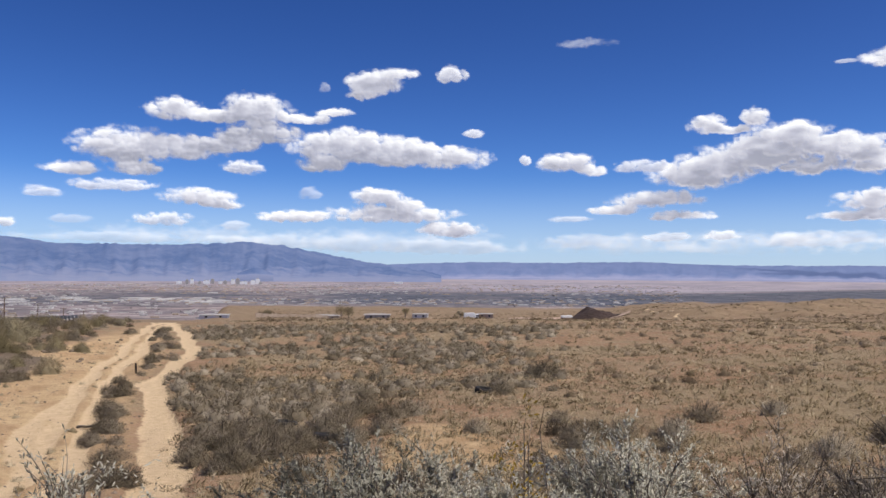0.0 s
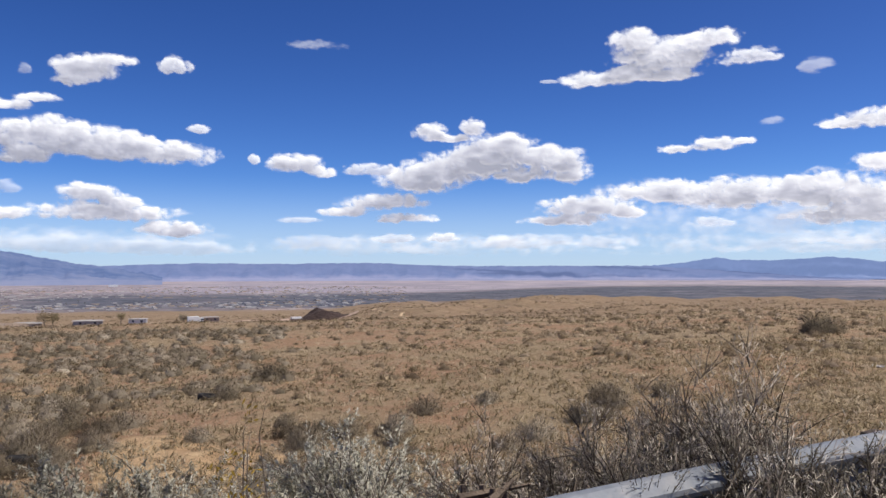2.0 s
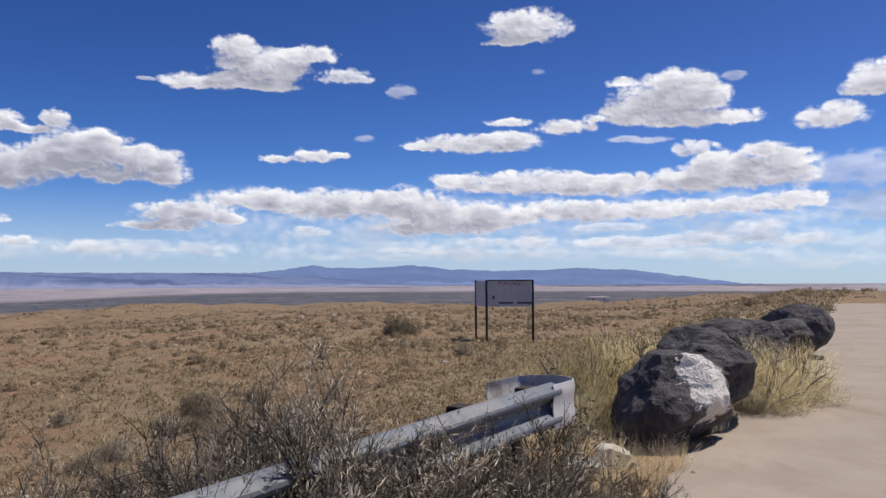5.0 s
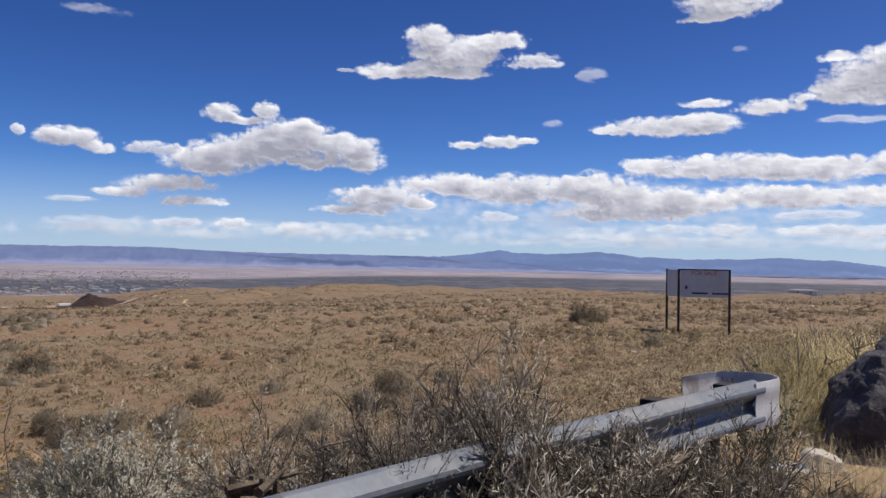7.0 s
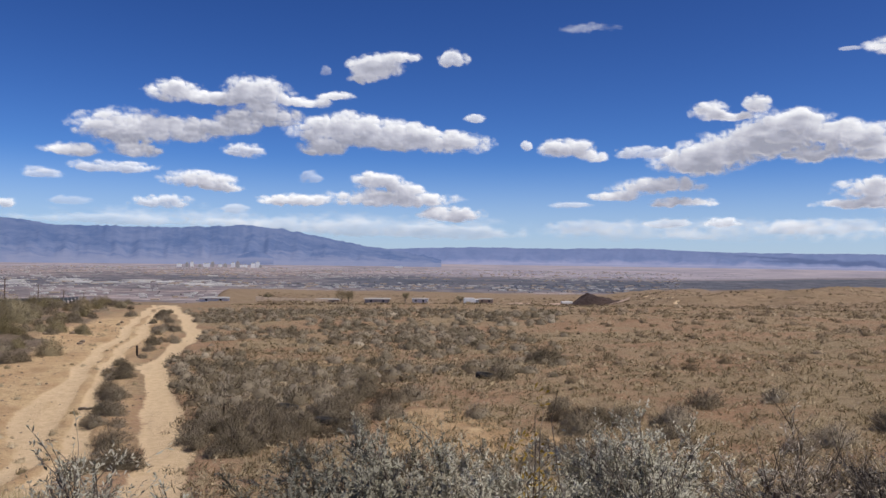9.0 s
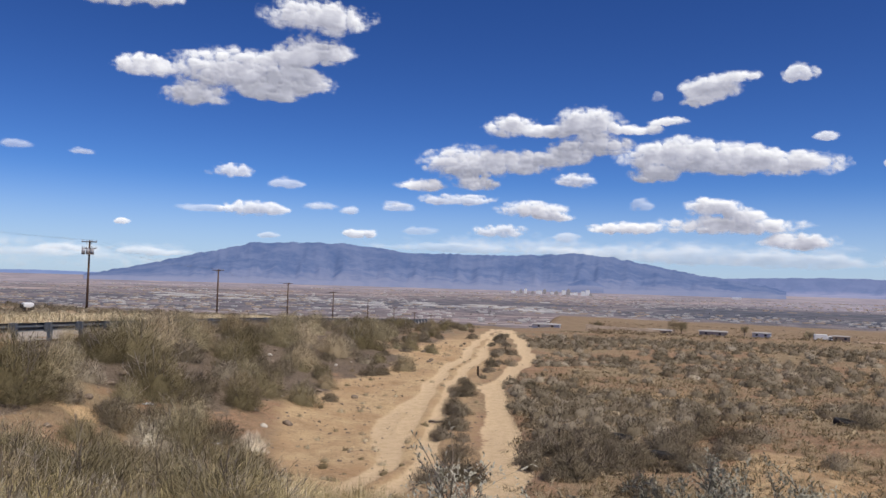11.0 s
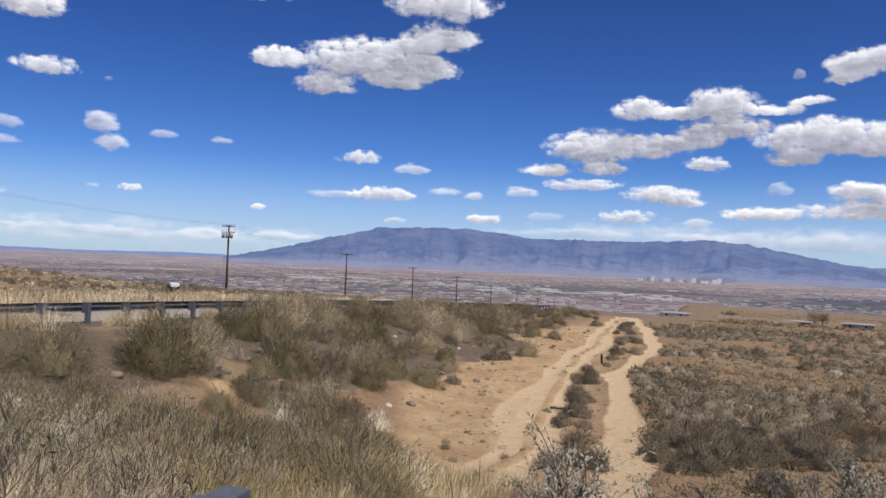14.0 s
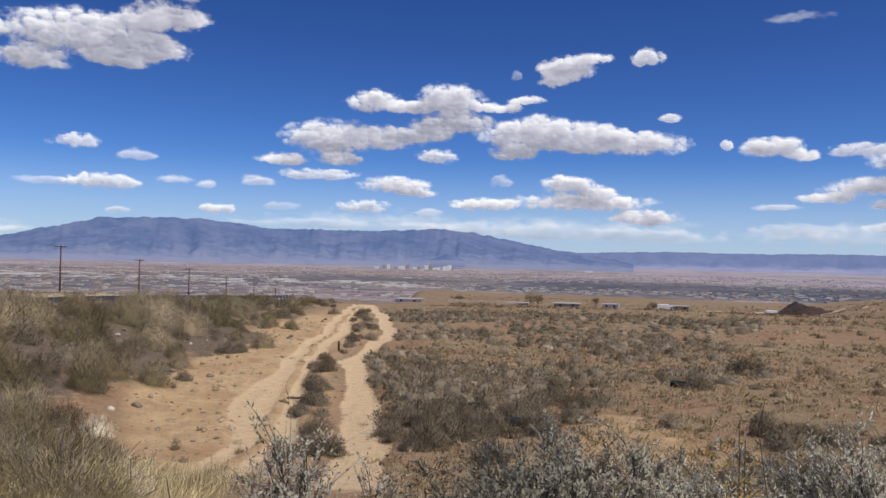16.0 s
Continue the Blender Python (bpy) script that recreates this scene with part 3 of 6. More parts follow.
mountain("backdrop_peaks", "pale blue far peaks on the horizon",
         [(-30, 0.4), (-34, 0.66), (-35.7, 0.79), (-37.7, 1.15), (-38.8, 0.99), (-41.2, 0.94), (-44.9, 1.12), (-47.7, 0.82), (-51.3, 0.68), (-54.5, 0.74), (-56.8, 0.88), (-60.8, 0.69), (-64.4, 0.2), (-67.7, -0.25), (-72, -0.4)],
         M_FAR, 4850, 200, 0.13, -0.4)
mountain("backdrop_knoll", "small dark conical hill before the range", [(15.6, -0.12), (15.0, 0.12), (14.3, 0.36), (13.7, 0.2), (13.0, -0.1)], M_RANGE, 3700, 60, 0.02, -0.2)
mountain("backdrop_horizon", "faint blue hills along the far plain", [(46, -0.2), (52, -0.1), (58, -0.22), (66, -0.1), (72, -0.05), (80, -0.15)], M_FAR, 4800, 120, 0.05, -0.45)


# ---------------------------------------------------------------- clouds
def billow(x, y, octaves=4):
    """Rounded heaps with creases between them, about 0 in the mean."""
    total, amp = 0.0, 0.5
    for i in range(octaves):
        total = total + amp * (np.abs(2 * vnoise(x * 2.1**i + 13.7 * i, y * 2.1**i - 5.3 * i) - 1) - 0.36)
        amp *= 0.6
    return total


def shifted(f, i, j):
    """The field moved by whole cells, with clear sky let in at the sides."""
    out = np.zeros_like(f)
    n, m = f.shape
    a0, a1 = max(0, -i), min(n, n - i)
    if a1 > a0 and m > j:
        out[a0:a1, : m - j] = f[a0 + i : a1 + i, j:]
    return out


def cloud(*lobes, body=1.0, thin=1.0):
    """A cumulus far off: lobes give bearing, height angle and half sizes in degrees."""
    R = 4880.0
    pad = 1.75
    a0, a1 = min(l[0] - pad * l[2] for l in lobes), max(l[0] + pad * l[2] for l in lobes)
    e0, e1 = min(l[1] - pad * l[3] for l in lobes), max(l[1] + pad * l[3] for l in lobes)
    cell = 0.085 if (a1 - a0) > 3 else 0.06
    A, E = np.meshgrid(np.arange(a0, a1 + cell, cell), np.arange(e0, e1 + cell, cell), indexing="ij")
    d = np.zeros(A.shape)
    tall = sum(l[3] for l in lobes) / len(lobes)
    grain = 0.8 / max(0.4, tall)
    off = lobes[0][0] * 3.7
    veil = body < 0.7
    flat = 2.6 if veil else 1.45
    WA = A + (1.0 if veil else 0.6) * tall * fbm(A * grain + off, E * grain * flat, 3)
    WE = E + 0.7 * tall * fbm(A * grain - off, E * grain * flat + 31, 3)
    for la, le, ra, re in lobes:
        dx = (WA - la) * math.cos(radians(le)) / ra
        dy = (WE - le) / re
        dy = np.where(dy < 0, dy * 1.3, dy)
        d = np.maximum(d, 0) + np.clip(1.25 - 0.75 * (dx * dx + dy * dy), 0, None) * (1 - 0.45 * np.clip(d, 0, 1))
    d = d * thin * (0.6 + 0.4 * body)
    keep = d > 0.0
    lone = len(lobes) == 1 and lobes[0][3] < 0.75
    heap = billow(A * 1.1 + off, E * 1.1 * flat + off, 3) if not veil else 1.5 * fbm(A * 0.55 + off, E * 0.55 * flat * 1.3 + off, 5)
    d = np.where(keep, np.clip(d, 0, 1.15) + heap * (1.8 if lone else 1.25 if not veil else 0.85) * np.clip(0.4 + d, 0, 1), 0.0)
    # painted shade: vapour towards the sun, up and right, dims a cloud base's glow
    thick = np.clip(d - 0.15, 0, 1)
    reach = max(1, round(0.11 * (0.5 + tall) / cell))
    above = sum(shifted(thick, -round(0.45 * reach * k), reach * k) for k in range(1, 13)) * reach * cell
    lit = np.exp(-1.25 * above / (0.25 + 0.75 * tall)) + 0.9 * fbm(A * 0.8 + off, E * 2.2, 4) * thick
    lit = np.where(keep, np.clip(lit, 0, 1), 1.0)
    bulge = 25.0 * np.clip(d, 0, 1.2)
    rr = R - bulge
    a, e = np.radians(A), np.radians(E)
    V = np.stack([-rr * np.cos(e) * np.sin(a), rr * np.cos(e) * np.cos(a), rr * np.sin(e) + EYE], -1)
    n, m = A.shape
    idx = np.arange(n * m).reshape(n, m)
    ok = keep[:-1, :-1] | keep[1:, :-1] | keep[1:, 1:] | keep[:-1, 1:]
    F = np.stack([idx[:-1, :-1], idx[1:, :-1], idx[1:, 1:], idx[:-1, 1:]], -1)[ok]
    used, inv = np.unique(F, return_inverse=True)
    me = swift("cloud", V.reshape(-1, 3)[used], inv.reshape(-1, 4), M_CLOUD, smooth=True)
    # "thin" carries the painted light and shade to the glow
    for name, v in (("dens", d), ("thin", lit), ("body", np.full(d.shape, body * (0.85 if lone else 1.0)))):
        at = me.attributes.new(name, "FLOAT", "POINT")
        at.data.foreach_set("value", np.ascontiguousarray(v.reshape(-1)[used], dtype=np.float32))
    tag = "white fair-weather cumulus cloud with a grey base" if body > 0.8 else "thin faint white wisp of cloud"
    return tagged(new("cloud", me), tag, "cloud", "clouds in the sky", "structure")


cloud((19.81, 11.06, 1.83, 0.75), (17.18, 10.77, 1.70, 0.50), (14.29, 11.20, 2.24, 1.16), (13.68, 9.74, 2.74, 0.67), (10.92, 10.88, 1.58, 0.35), (8.83, 11.39, 1.28, 0.28), (22.85, 8.40, 3.05, 1.24), (19.03, 8.55, 2.62, 0.84), (16.01, 9.01, 1.92, 0.70), (26.12, 6.78, 1.70, 0.44), (22.29, 6.92, 1.43, 0.45))
cloud((7.67, 8.99, 3.84, 1.20), (4.80, 8.40, 2.44, 0.89), (9.68, 7.73, 1.60, 0.52), (0.68, 8.32, 2.93, 0.81), (2.95, 9.07, 1.43, 0.60))
cloud((5.99, 13.48, 1.76, 0.94), (4.19, 14.30, 1.28, 0.39), (6.88, 12.67, 1.00, 0.31))
cloud((0.30, 14.19, 0.96, 0.59))
cloud((9.53, 13.09, 0.39, 0.35), body=0.40)
cloud((15.21, 7.32, 1.27, 0.55))
cloud((23.51, 5.80, 2.67, 0.41), body=0.90)
cloud((18.23, 5.17, 2.46, 0.62), (16.52, 4.67, 1.34, 0.32))
cloud((20.43, 3.54, 2.03, 0.46), body=0.90)
cloud((5.68, 5.46, 1.71, 0.69), (3.54, 4.99, 1.23, 0.49), (4.77, 4.21, 4.51, 0.65), (11.64, 3.98, 2.23, 0.44), (0.24, 3.13, 2.30, 0.53))
cloud((10.54, 5.58, 0.72, 0.48), body=0.44)
cloud((28.08, 5.31, 1.05, 0.29), body=0.64)
cloud((15.74, 3.18, 0.96, 0.40), body=0.56)
cloud((26.22, 3.44, 1.19, 0.30), body=0.40)
cloud((-1.37, 10.06, 0.73, 0.32), body=0.90)
cloud((-7.91, 7.90, 1.90, 0.64), (-9.71, 7.35, 0.98, 0.40))
cloud((-5.07, 8.14, 0.40, 0.40), body=0.90)
cloud((-13.44, 7.58, 1.90, 0.47), body=0.90)
cloud((-17.63, 10.25, 1.16, 0.61), (-20.80, 10.58, 0.84, 0.63), (-19.17, 9.78, 1.49, 0.30))
cloud((-22.48, 8.84, 3.02, 1.26), (-23.42, 9.52, 1.14, 0.51), (-19.81, 7.74, 3.66, 1.06), (-17.05, 6.81, 2.91, 0.97), (-14.21, 5.20, 2.83, 0.63), (-11.29, 4.56, 1.64, 0.32), (-16.11, 4.06, 2.15, 0.31), (-26.35, 8.23, 2.21, 1.01), (-27.79, 7.27, 1.55, 0.86), (-24.35, 7.07, 1.97, 0.52))
cloud((-8.31, 3.86, 1.39, 0.28), body=0.64)
cloud((-14.96, 2.62, 1.43, 0.32), body=0.64)
cloud((-18.69, 2.66, 1.09, 0.35), body=0.90)
cloud((8.41, 2.08, 9.40, 0.65), (0.24, 1.82, 5.72, 0.49), body=0.40)
cloud((-9.51, 2.16, 2.75, 0.61), body=0.44)
cloud((-16.84, 1.82, 2.21, 0.39), (-23.97, 2.22, 3.29, 0.45), body=0.48)
cloud((-9.52, 16.15, 1.72, 0.34), body=0.40)
cloud((21.86, 2.28, 7.48, 0.35), body=0.36)
cloud((-74.61, 7.02, 3.50, 1.18), (-76.75, 4.84, 5.00, 1.32), body=0.47, thin=1.00)
cloud((-75.59, 2.55, 6.33, 1.01), body=0.42, thin=0.70)
cloud((-73.56, 10.52, 1.96, 0.84))
cloud((-77.01, 12.68, 2.29, 1.12), (-75.90, 12.21, 1.59, 0.65))
cloud((-55.31, 4.31, 13.42, 2.38), (-39.58, 3.69, 10.59, 1.64), (-67.80, 3.91, 6.11, 2.19), body=0.45, thin=0.55)
cloud((-49.37, 2.07, 20.28, 0.89), (-72.40, 1.27, 7.08, 0.70), body=0.40, thin=0.80)
cloud((-21.42, 2.20, 12.83, 0.78), body=0.35, thin=0.55)
cloud((-32.11, 16.27, 1.49, 0.73), (-34.16, 14.94, 2.87, 1.32), (-37.51, 15.89, 1.84, 0.70), (-29.10, 13.68, 1.64, 0.58), (-31.80, 13.86, 1.78, 0.55), (-34.66, 13.70, 2.00, 0.39))
cloud((-39.95, 14.49, 1.85, 0.55))
cloud((-26.45, 13.70, 0.61, 0.15), body=0.56)
cloud((-44.10, 13.59, 0.88, 0.63), body=0.48)
cloud((-53.18, 17.84, 2.80, 1.19), (-52.37, 16.95, 1.89, 0.30))
cloud((-63.25, 12.26, 3.52, 1.61), (-64.03, 13.80, 2.07, 0.72), (-67.56, 10.97, 1.65, 0.57), (-59.92, 13.82, 0.89, 0.41), (-60.53, 11.59, 2.12, 0.90), (-66.03, 12.61, 1.31, 0.90), (-64.62, 10.92, 2.66, 0.51))
cloud((-56.00, 10.89, 2.06, 0.54), (-51.89, 11.33, 1.55, 0.31), (-58.11, 11.42, 0.74, 0.31))
cloud((-61.04, 9.81, 2.12, 0.30), body=0.64)
cloud((-49.46, 9.83, 4.32, 0.68), (-51.88, 10.18, 1.94, 0.55), (-45.38, 9.68, 1.21, 0.32))
cloud((-37.74, 8.88, 1.55, 0.49), (-35.07, 8.66, 1.14, 0.32), (-39.60, 9.01, 0.73, 0.24))
cloud((-41.47, 10.14, 0.90, 0.28), body=0.48)
cloud((-64.85, 9.02, 1.41, 0.59))
cloud((-53.41, 6.95, 6.06, 0.88), (-47.81, 7.29, 1.41, 0.49), (-59.14, 6.73, 4.30, 0.85), (-64.52, 6.84, 2.35, 0.93), (-67.89, 7.18, 2.53, 1.27), (-66.25, 8.03, 1.64, 0.73), (-69.22, 8.70, 1.24, 0.53), (-71.06, 7.31, 1.79, 1.40))
cloud((-33.85, 5.73, 3.66, 0.81), (-39.59, 5.42, 5.33, 1.06), (-44.53, 5.63, 2.85, 1.06), (-49.40, 4.63, 5.12, 1.01), (-46.56, 3.85, 4.42, 0.57))
cloud((-56.47, 4.87, 4.45, 0.87), (-62.73, 4.85, 3.43, 0.68), (-67.83, 5.00, 2.53, 0.58), (-71.00, 5.19, 2.38, 0.71))
cloud((-29.04, 4.79, 3.19, 0.80), (-27.47, 3.85, 2.76, 0.36), (-31.83, 4.29, 1.21, 0.32))
cloud((-37.12, 3.49, 1.64, 0.37), body=0.68)
cloud((-45.32, 2.35, 3.65, 0.41), body=0.56)
cloud((-53.35, 2.75, 4.59, 0.40), body=0.60)
cloud((-60.89, 2.61, 4.55, 0.46), (-66.12, 2.86, 3.25, 0.52), (-69.08, 3.50, 1.87, 0.51), (-71.24, 2.70, 2.08, 0.49), body=0.64)
cloud((-59.08, 3.74, 2.19, 0.31), body=0.60)
cloud((-24.40, 2.43, 3.47, 0.47), body=0.48)
cloud((-30.64, 2.26, 2.00, 0.57), body=0.52)
cloud((-67.57, 13.69, 0.76, 0.35), body=0.44)
cloud((-54.12, 14.82, 0.53, 0.23), body=0.40)
cloud((-38.15, 6.56, 0.61, 0.16), body=0.56)
cloud((-51.36, 1.73, 12.34, 0.40), body=0.34)
cloud((-66.76, 1.66, 4.75, 0.44), body=0.36)
cloud((56.97, 1.10, 17.07, 1.05), body=0.37, thin=0.60)
cloud((12.41, 2.32, 17.07, 0.89), body=0.37, thin=0.60)
cloud((-17.59, 2.01, 11.24, 0.78), body=0.37, thin=0.60)
cloud((39.49, 13.91, 4.51, 1.47), (42.46, 12.14, 1.93, 0.71), (45.87, 13.67, 1.68, 0.78), (34.76, 13.64, 1.85, 0.92), (37.24, 12.72, 2.35, 0.55), (34.24, 15.72, 2.43, 0.98), (34.15, 17.96, 3.43, 1.18), (36.87, 15.03, 1.55, 0.54))
cloud((49.27, 18.18, 4.32, 0.82), (45.14, 18.56, 1.57, 0.75))
cloud((68.61, 16.68, 3.79, 0.77))
cloud((61.78, 15.22, 1.85, 0.89))
cloud((64.62, 15.85, 0.50, 0.25), body=0.64)
cloud((60.73, 11.53, 1.74, 0.61))
cloud((56.93, 11.19, 0.39, 0.23), body=0.40)
cloud((63.47, 7.68, 1.41, 0.39), body=0.52)
cloud((63.26, 6.61, 1.31, 0.31), body=0.52)
cloud((57.25, 8.22, 0.98, 0.71), (56.51, 7.06, 1.03, 0.52), body=0.68)
cloud((53.33, 7.87, 0.88, 0.32), body=0.48)
cloud((49.57, 7.75, 0.73, 0.24), body=0.64)
cloud((39.79, 7.19, 1.45, 0.48), body=0.90)
cloud((35.93, 6.55, 1.11, 0.44), body=0.60)
cloud((38.32, 4.60, 2.21, 0.53))
cloud((41.58, 4.49, 1.63, 0.25), body=0.48)
cloud((33.53, 5.03, 1.17, 0.32), (31.46, 4.75, 0.69, 0.28), body=0.60)
cloud((27.84, 5.13, 1.04, 0.31), body=0.64)
cloud((55.33, 4.17, 0.80, 0.32), body=0.90)
cloud((57.44, 4.18, 0.63, 0.20), body=0.48)
cloud((63.55, 3.40, 0.82, 0.31), body=0.52)
cloud((64.99, 1.99, 0.66, 0.23), body=0.60)
cloud((46.90, 3.29, 0.57, 0.20))
cloud((30.59, 3.13, 1.14, 0.36))
cloud((37.08, 2.79, 0.64, 0.20), body=0.56)
cloud((58.93, 1.05, 10.02, 0.40), body=0.36)
cloud((50.55, 1.45, 2.86, 0.33), body=0.56)
cloud((44.81, 1.36, 2.05, 0.33), body=0.56)
cloud((72.85, 10.93, 1.03, 0.25), body=0.68)
cloud((70.92, 0.82, 4.15, 0.33), body=0.40)


# ---------------------------------------------------------------- plants
class Buf:
    """Gathers triangles of one mesh."""

    def __init__(self):
        self.v, self.f, self.n, self.nor = [], [], 0, []

    def add(self, v, f, nor=None):
        self.v.append(np.asarray(v, float))
        if nor is not None:
            self.nor.append(np.asarray(nor, float))
        self.f.append(np.asarray(f, int) + self.n)
        self.n += len(v)

    def tube(self, pts, r0, r1, sides=3):
        pts = np.asarray(pts, float)
        k = len(pts)
        d = pts[-1] - pts[0]
        d = d / (np.linalg.norm(d) + 1e-9)
        u = np.cross(d, (0.31, 0.77, 0.55))
        u /= np.linalg.norm(u) + 1e-9
        w = np.cross(d, u)
        an = np.arange(sides) * 2 * np.pi / sides
        ring = np.cos(an)[:, None] * u + np.sin(an)[:, None] * w
        rad = np.linspace(r0, r1, k)
        V = (pts[:, None, :] + rad[:, None, None] * ring[None]).reshape(-1, 3)
        N = np.tile(ring, (k, 1))
        F = []
        for i in range(k - 1):
            for j in range(sides):
                a, b = i * sides + j, i * sides + (j + 1) % sides
                F += [(a, b, b + sides), (a, b + sides, a + sides)]
        self.add(V, F, N)

    def blades(self, base, tip, width, rng, bend=0.25, segs=3, nor=None):
        """Thin ribbons from base points to tips, bowing outwards."""
        n = len(base)
        d = tip - base
        side = np.cross(d, rng.normal(size=(n, 3)) if nor is None else nor + rng.normal(size=(n, 3)) * 0.35)
        side /= np.linalg.norm(side, axis=1)[:, None] + 1e-9
        if nor is not None:
            side *= np.where((np.cross(side, d) * nor).sum(1) < 0, -1.0, 1.0)[:, None]
        sag = rng.normal(size=(n, 3)) * np.linalg.norm(d, axis=1)[:, None] * bend * 0.35
        sag[:, 2] = np.abs(sag[:, 2])
        V = []
        for i in range(segs + 1):
            t = i / segs
            p = base + d * t + sag * (t * (1 - t) * 2)
            wd = (np.asarray(width) * (1 - 0.8 * t) * 0.5)[:, None] if np.ndim(width) else width * (1 - 0.8 * t) * 0.5
            V += [p - side * wd, p + side * wd]
        V = np.stack(V, 1)
        m = 2 * (segs + 1)
        F = []
        for i in range(segs):
            F += [(2 * i, 2 * i + 1, 2 * i + 3), (2 * i, 2 * i + 3, 2 * i + 2)]
        F = (np.arange(n)[:, None, None] * m + np.array(F)[None]).reshape(-1, 3)
        self.add(V.reshape(-1, 3), F, None if nor is None else np.repeat(nor, m, 0))

    def leaves(self, at, d, length, width, rng, nor=None):
        """Narrow pointed leaves at points, along directions."""
        n = len(at)
        d = d + rng.normal(size=(n, 3)) * 0.75
        d /= np.linalg.norm(d, axis=1)[:, None] + 1e-9
        side = np.cross(d, rng.normal(size=(n, 3)) if nor is None else nor + rng.normal(size=(n, 3)) * 0.35)
        side /= np.linalg.norm(side, axis=1)[:, None] + 1e-9
        if nor is not None:
            side *= np.where((np.cross(side, d) * nor).sum(1) < 0, -1.0, 1.0)[:, None]
        ln = length * rng.uniform(0.6, 1.3, n)[:, None]
        V = np.stack([at, at + d * ln * 0.55 + side * width, at + d * ln, at + d * ln * 0.55 - side * width], 1)
        F = (np.arange(n)[:, None, None] * 4 + np.array([(0, 1, 2), (0, 2, 3)])[None]).reshape(-1, 3)
        self.add(V.reshape(-1, 3), F, None if nor is None else np.repeat(nor, 4, 0))

    def arrays(self):
        return np.concatenate(self.v), np.concatenate(self.f)

    def shading(self):
        return np.concatenate(self.nor) if sum(map(len, self.nor)) == self.n and self.n else None

    def mesh(self, name, material):
        v, f = self.arrays()
        return swift(name, v, f, material, normals=self.shading())

    def template(self):
        return (*self.arrays(), self.shading())


def way(az, tilt):
    return np.array([math.sin(tilt) * math.cos(az), math.sin(tilt) * math.sin(az), math.cos(tilt)])


def woody(seed, h, spread, mains, twigs, subs, leaf_n, leaf_len, leaf_w, gnarl=0.12, thick=0.012):
    """Stems and leaves of a shrub: crooked main stems, side twigs, thin end twigs with leaves."""
    rng = np.random.default_rng(seed)
    stem, leaf = Buf(), Buf()

    def soft(p):
        m = p - np.array([0, 0, 0.35 * h])
        m = m / (np.linalg.norm(m, axis=1)[:, None] + 1e-6) + np.array([0, 0, 0.4]) + rng.normal(size=p.shape) * 0.4
        return m / np.linalg.norm(m, axis=1)[:, None]

    for i in range(mains):
        az, tilt = rng.uniform(0, 2 * np.pi), spread * math.sqrt(rng.uniform(0.02, 1))
        ln = h * rng.uniform(0.65, 1.05) / max(0.55, math.cos(tilt * 0.8))
        p, pts, d = np.array([rng.normal() * 0.04 * h, rng.normal() * 0.04 * h, -0.06]), [], way(az, tilt)
        for k in range(6):
            pts.append(p.copy())
            d = d + rng.normal(size=3) * gnarl + np.array([0, 0, 0.05])
            d /= np.linalg.norm(d)
            p = p + d * ln / 5
        stem.tube(pts, thick * h, thick * 0.3 * h, 4)
        pts = np.array(pts)
        for j in range(twigs):
            t = rng.uniform(0.28, 1.0) * 4.99
            a = pts[int(t)] + (pts[int(t) + 1] - pts[int(t)]) * (t % 1)
            dd = d * 0.8 + rng.normal(size=3) * 0.55 + np.array([0, 0, 0.35])
            dd /= np.linalg.norm(dd)
            tl = h * rng.uniform(0.16, 0.36)
            q = [a, a + dd * tl * 0.5 + rng.normal(size=3) * 0.03 * h, a + dd * tl]
            stem.tube(q, thick * 0.35 * h, thick * 0.14 * h, 3)
            ends = []
            for m in range(subs):
                u = rng.uniform(0.3, 1.0)
                b = q[0] + (q[2] - q[0]) * u
                e = b + (dd + rng.normal(size=3) * 0.55) * h * rng.uniform(0.06, 0.15)
                ends.append((b, e))
            if ends:
                stem.blades(np.array([x[0] for x in ends]), np.array([x[1] for x in ends]), 0.0065 * h, rng, 0.15, 2, soft(np.array([x[1] for x in ends])))
            if leaf_n:
                src = ends + [(q[0], q[2])]
                k = rng.integers(0, len(src), leaf_n)
                u = rng.uniform(0.25, 1.05, leaf_n)[:, None]
                b, e = np.array([src[x][0] for x in k]), np.array([src[x][1] for x in k])
                leaf.leaves(b + (e - b) * u, (e - b) / (np.linalg.norm(e - b, axis=1)[:, None] + 1e-9), leaf_len, leaf_w, rng, soft(e))
    return stem, leaf


def broom(seed, h, rad, n, width, up=0.5):
    """A rounded bush of very many fine upright twigs."""
    rng = np.random.default_rng(seed)
    b = Buf()
    az, t = rng.uniform(0, 2 * np.pi, n), np.sqrt(rng.uniform(0, 1, n)) * 1.25
    ln = h * rng.uniform(0.6, 1.08, n) * (1 - 0.18 * t)
    d = np.stack([np.sin(t * up * 1.9) * np.cos(az), np.sin(t * up * 1.9) * np.sin(az), np.cos(t * up * 1.9)], -1)
    base = np.stack([np.cos(az) * rad * 0.22 * t, np.sin(az) * rad * 0.22 * t, np.full(n, -0.05)], -1)
    tip = base + d * ln[:, None] + rng.normal(size=(n, 3)) * 0.06 * h
    b.blades(base, tip, width, rng, 0.4, 3)
    k = n * 2
    i = rng.integers(0, n, k)
    u = rng.uniform(0.45, 0.95, k)[:, None]
    s = base[i] + (tip[i] - base[i]) * u
    e = s + (d[i] + rng.normal(size=(k, 3)) * 0.45) * h * rng.uniform(0.10, 0.26, k)[:, None]
    b.blades(s, e, width * 0.7, rng, 0.3, 2)
    return b


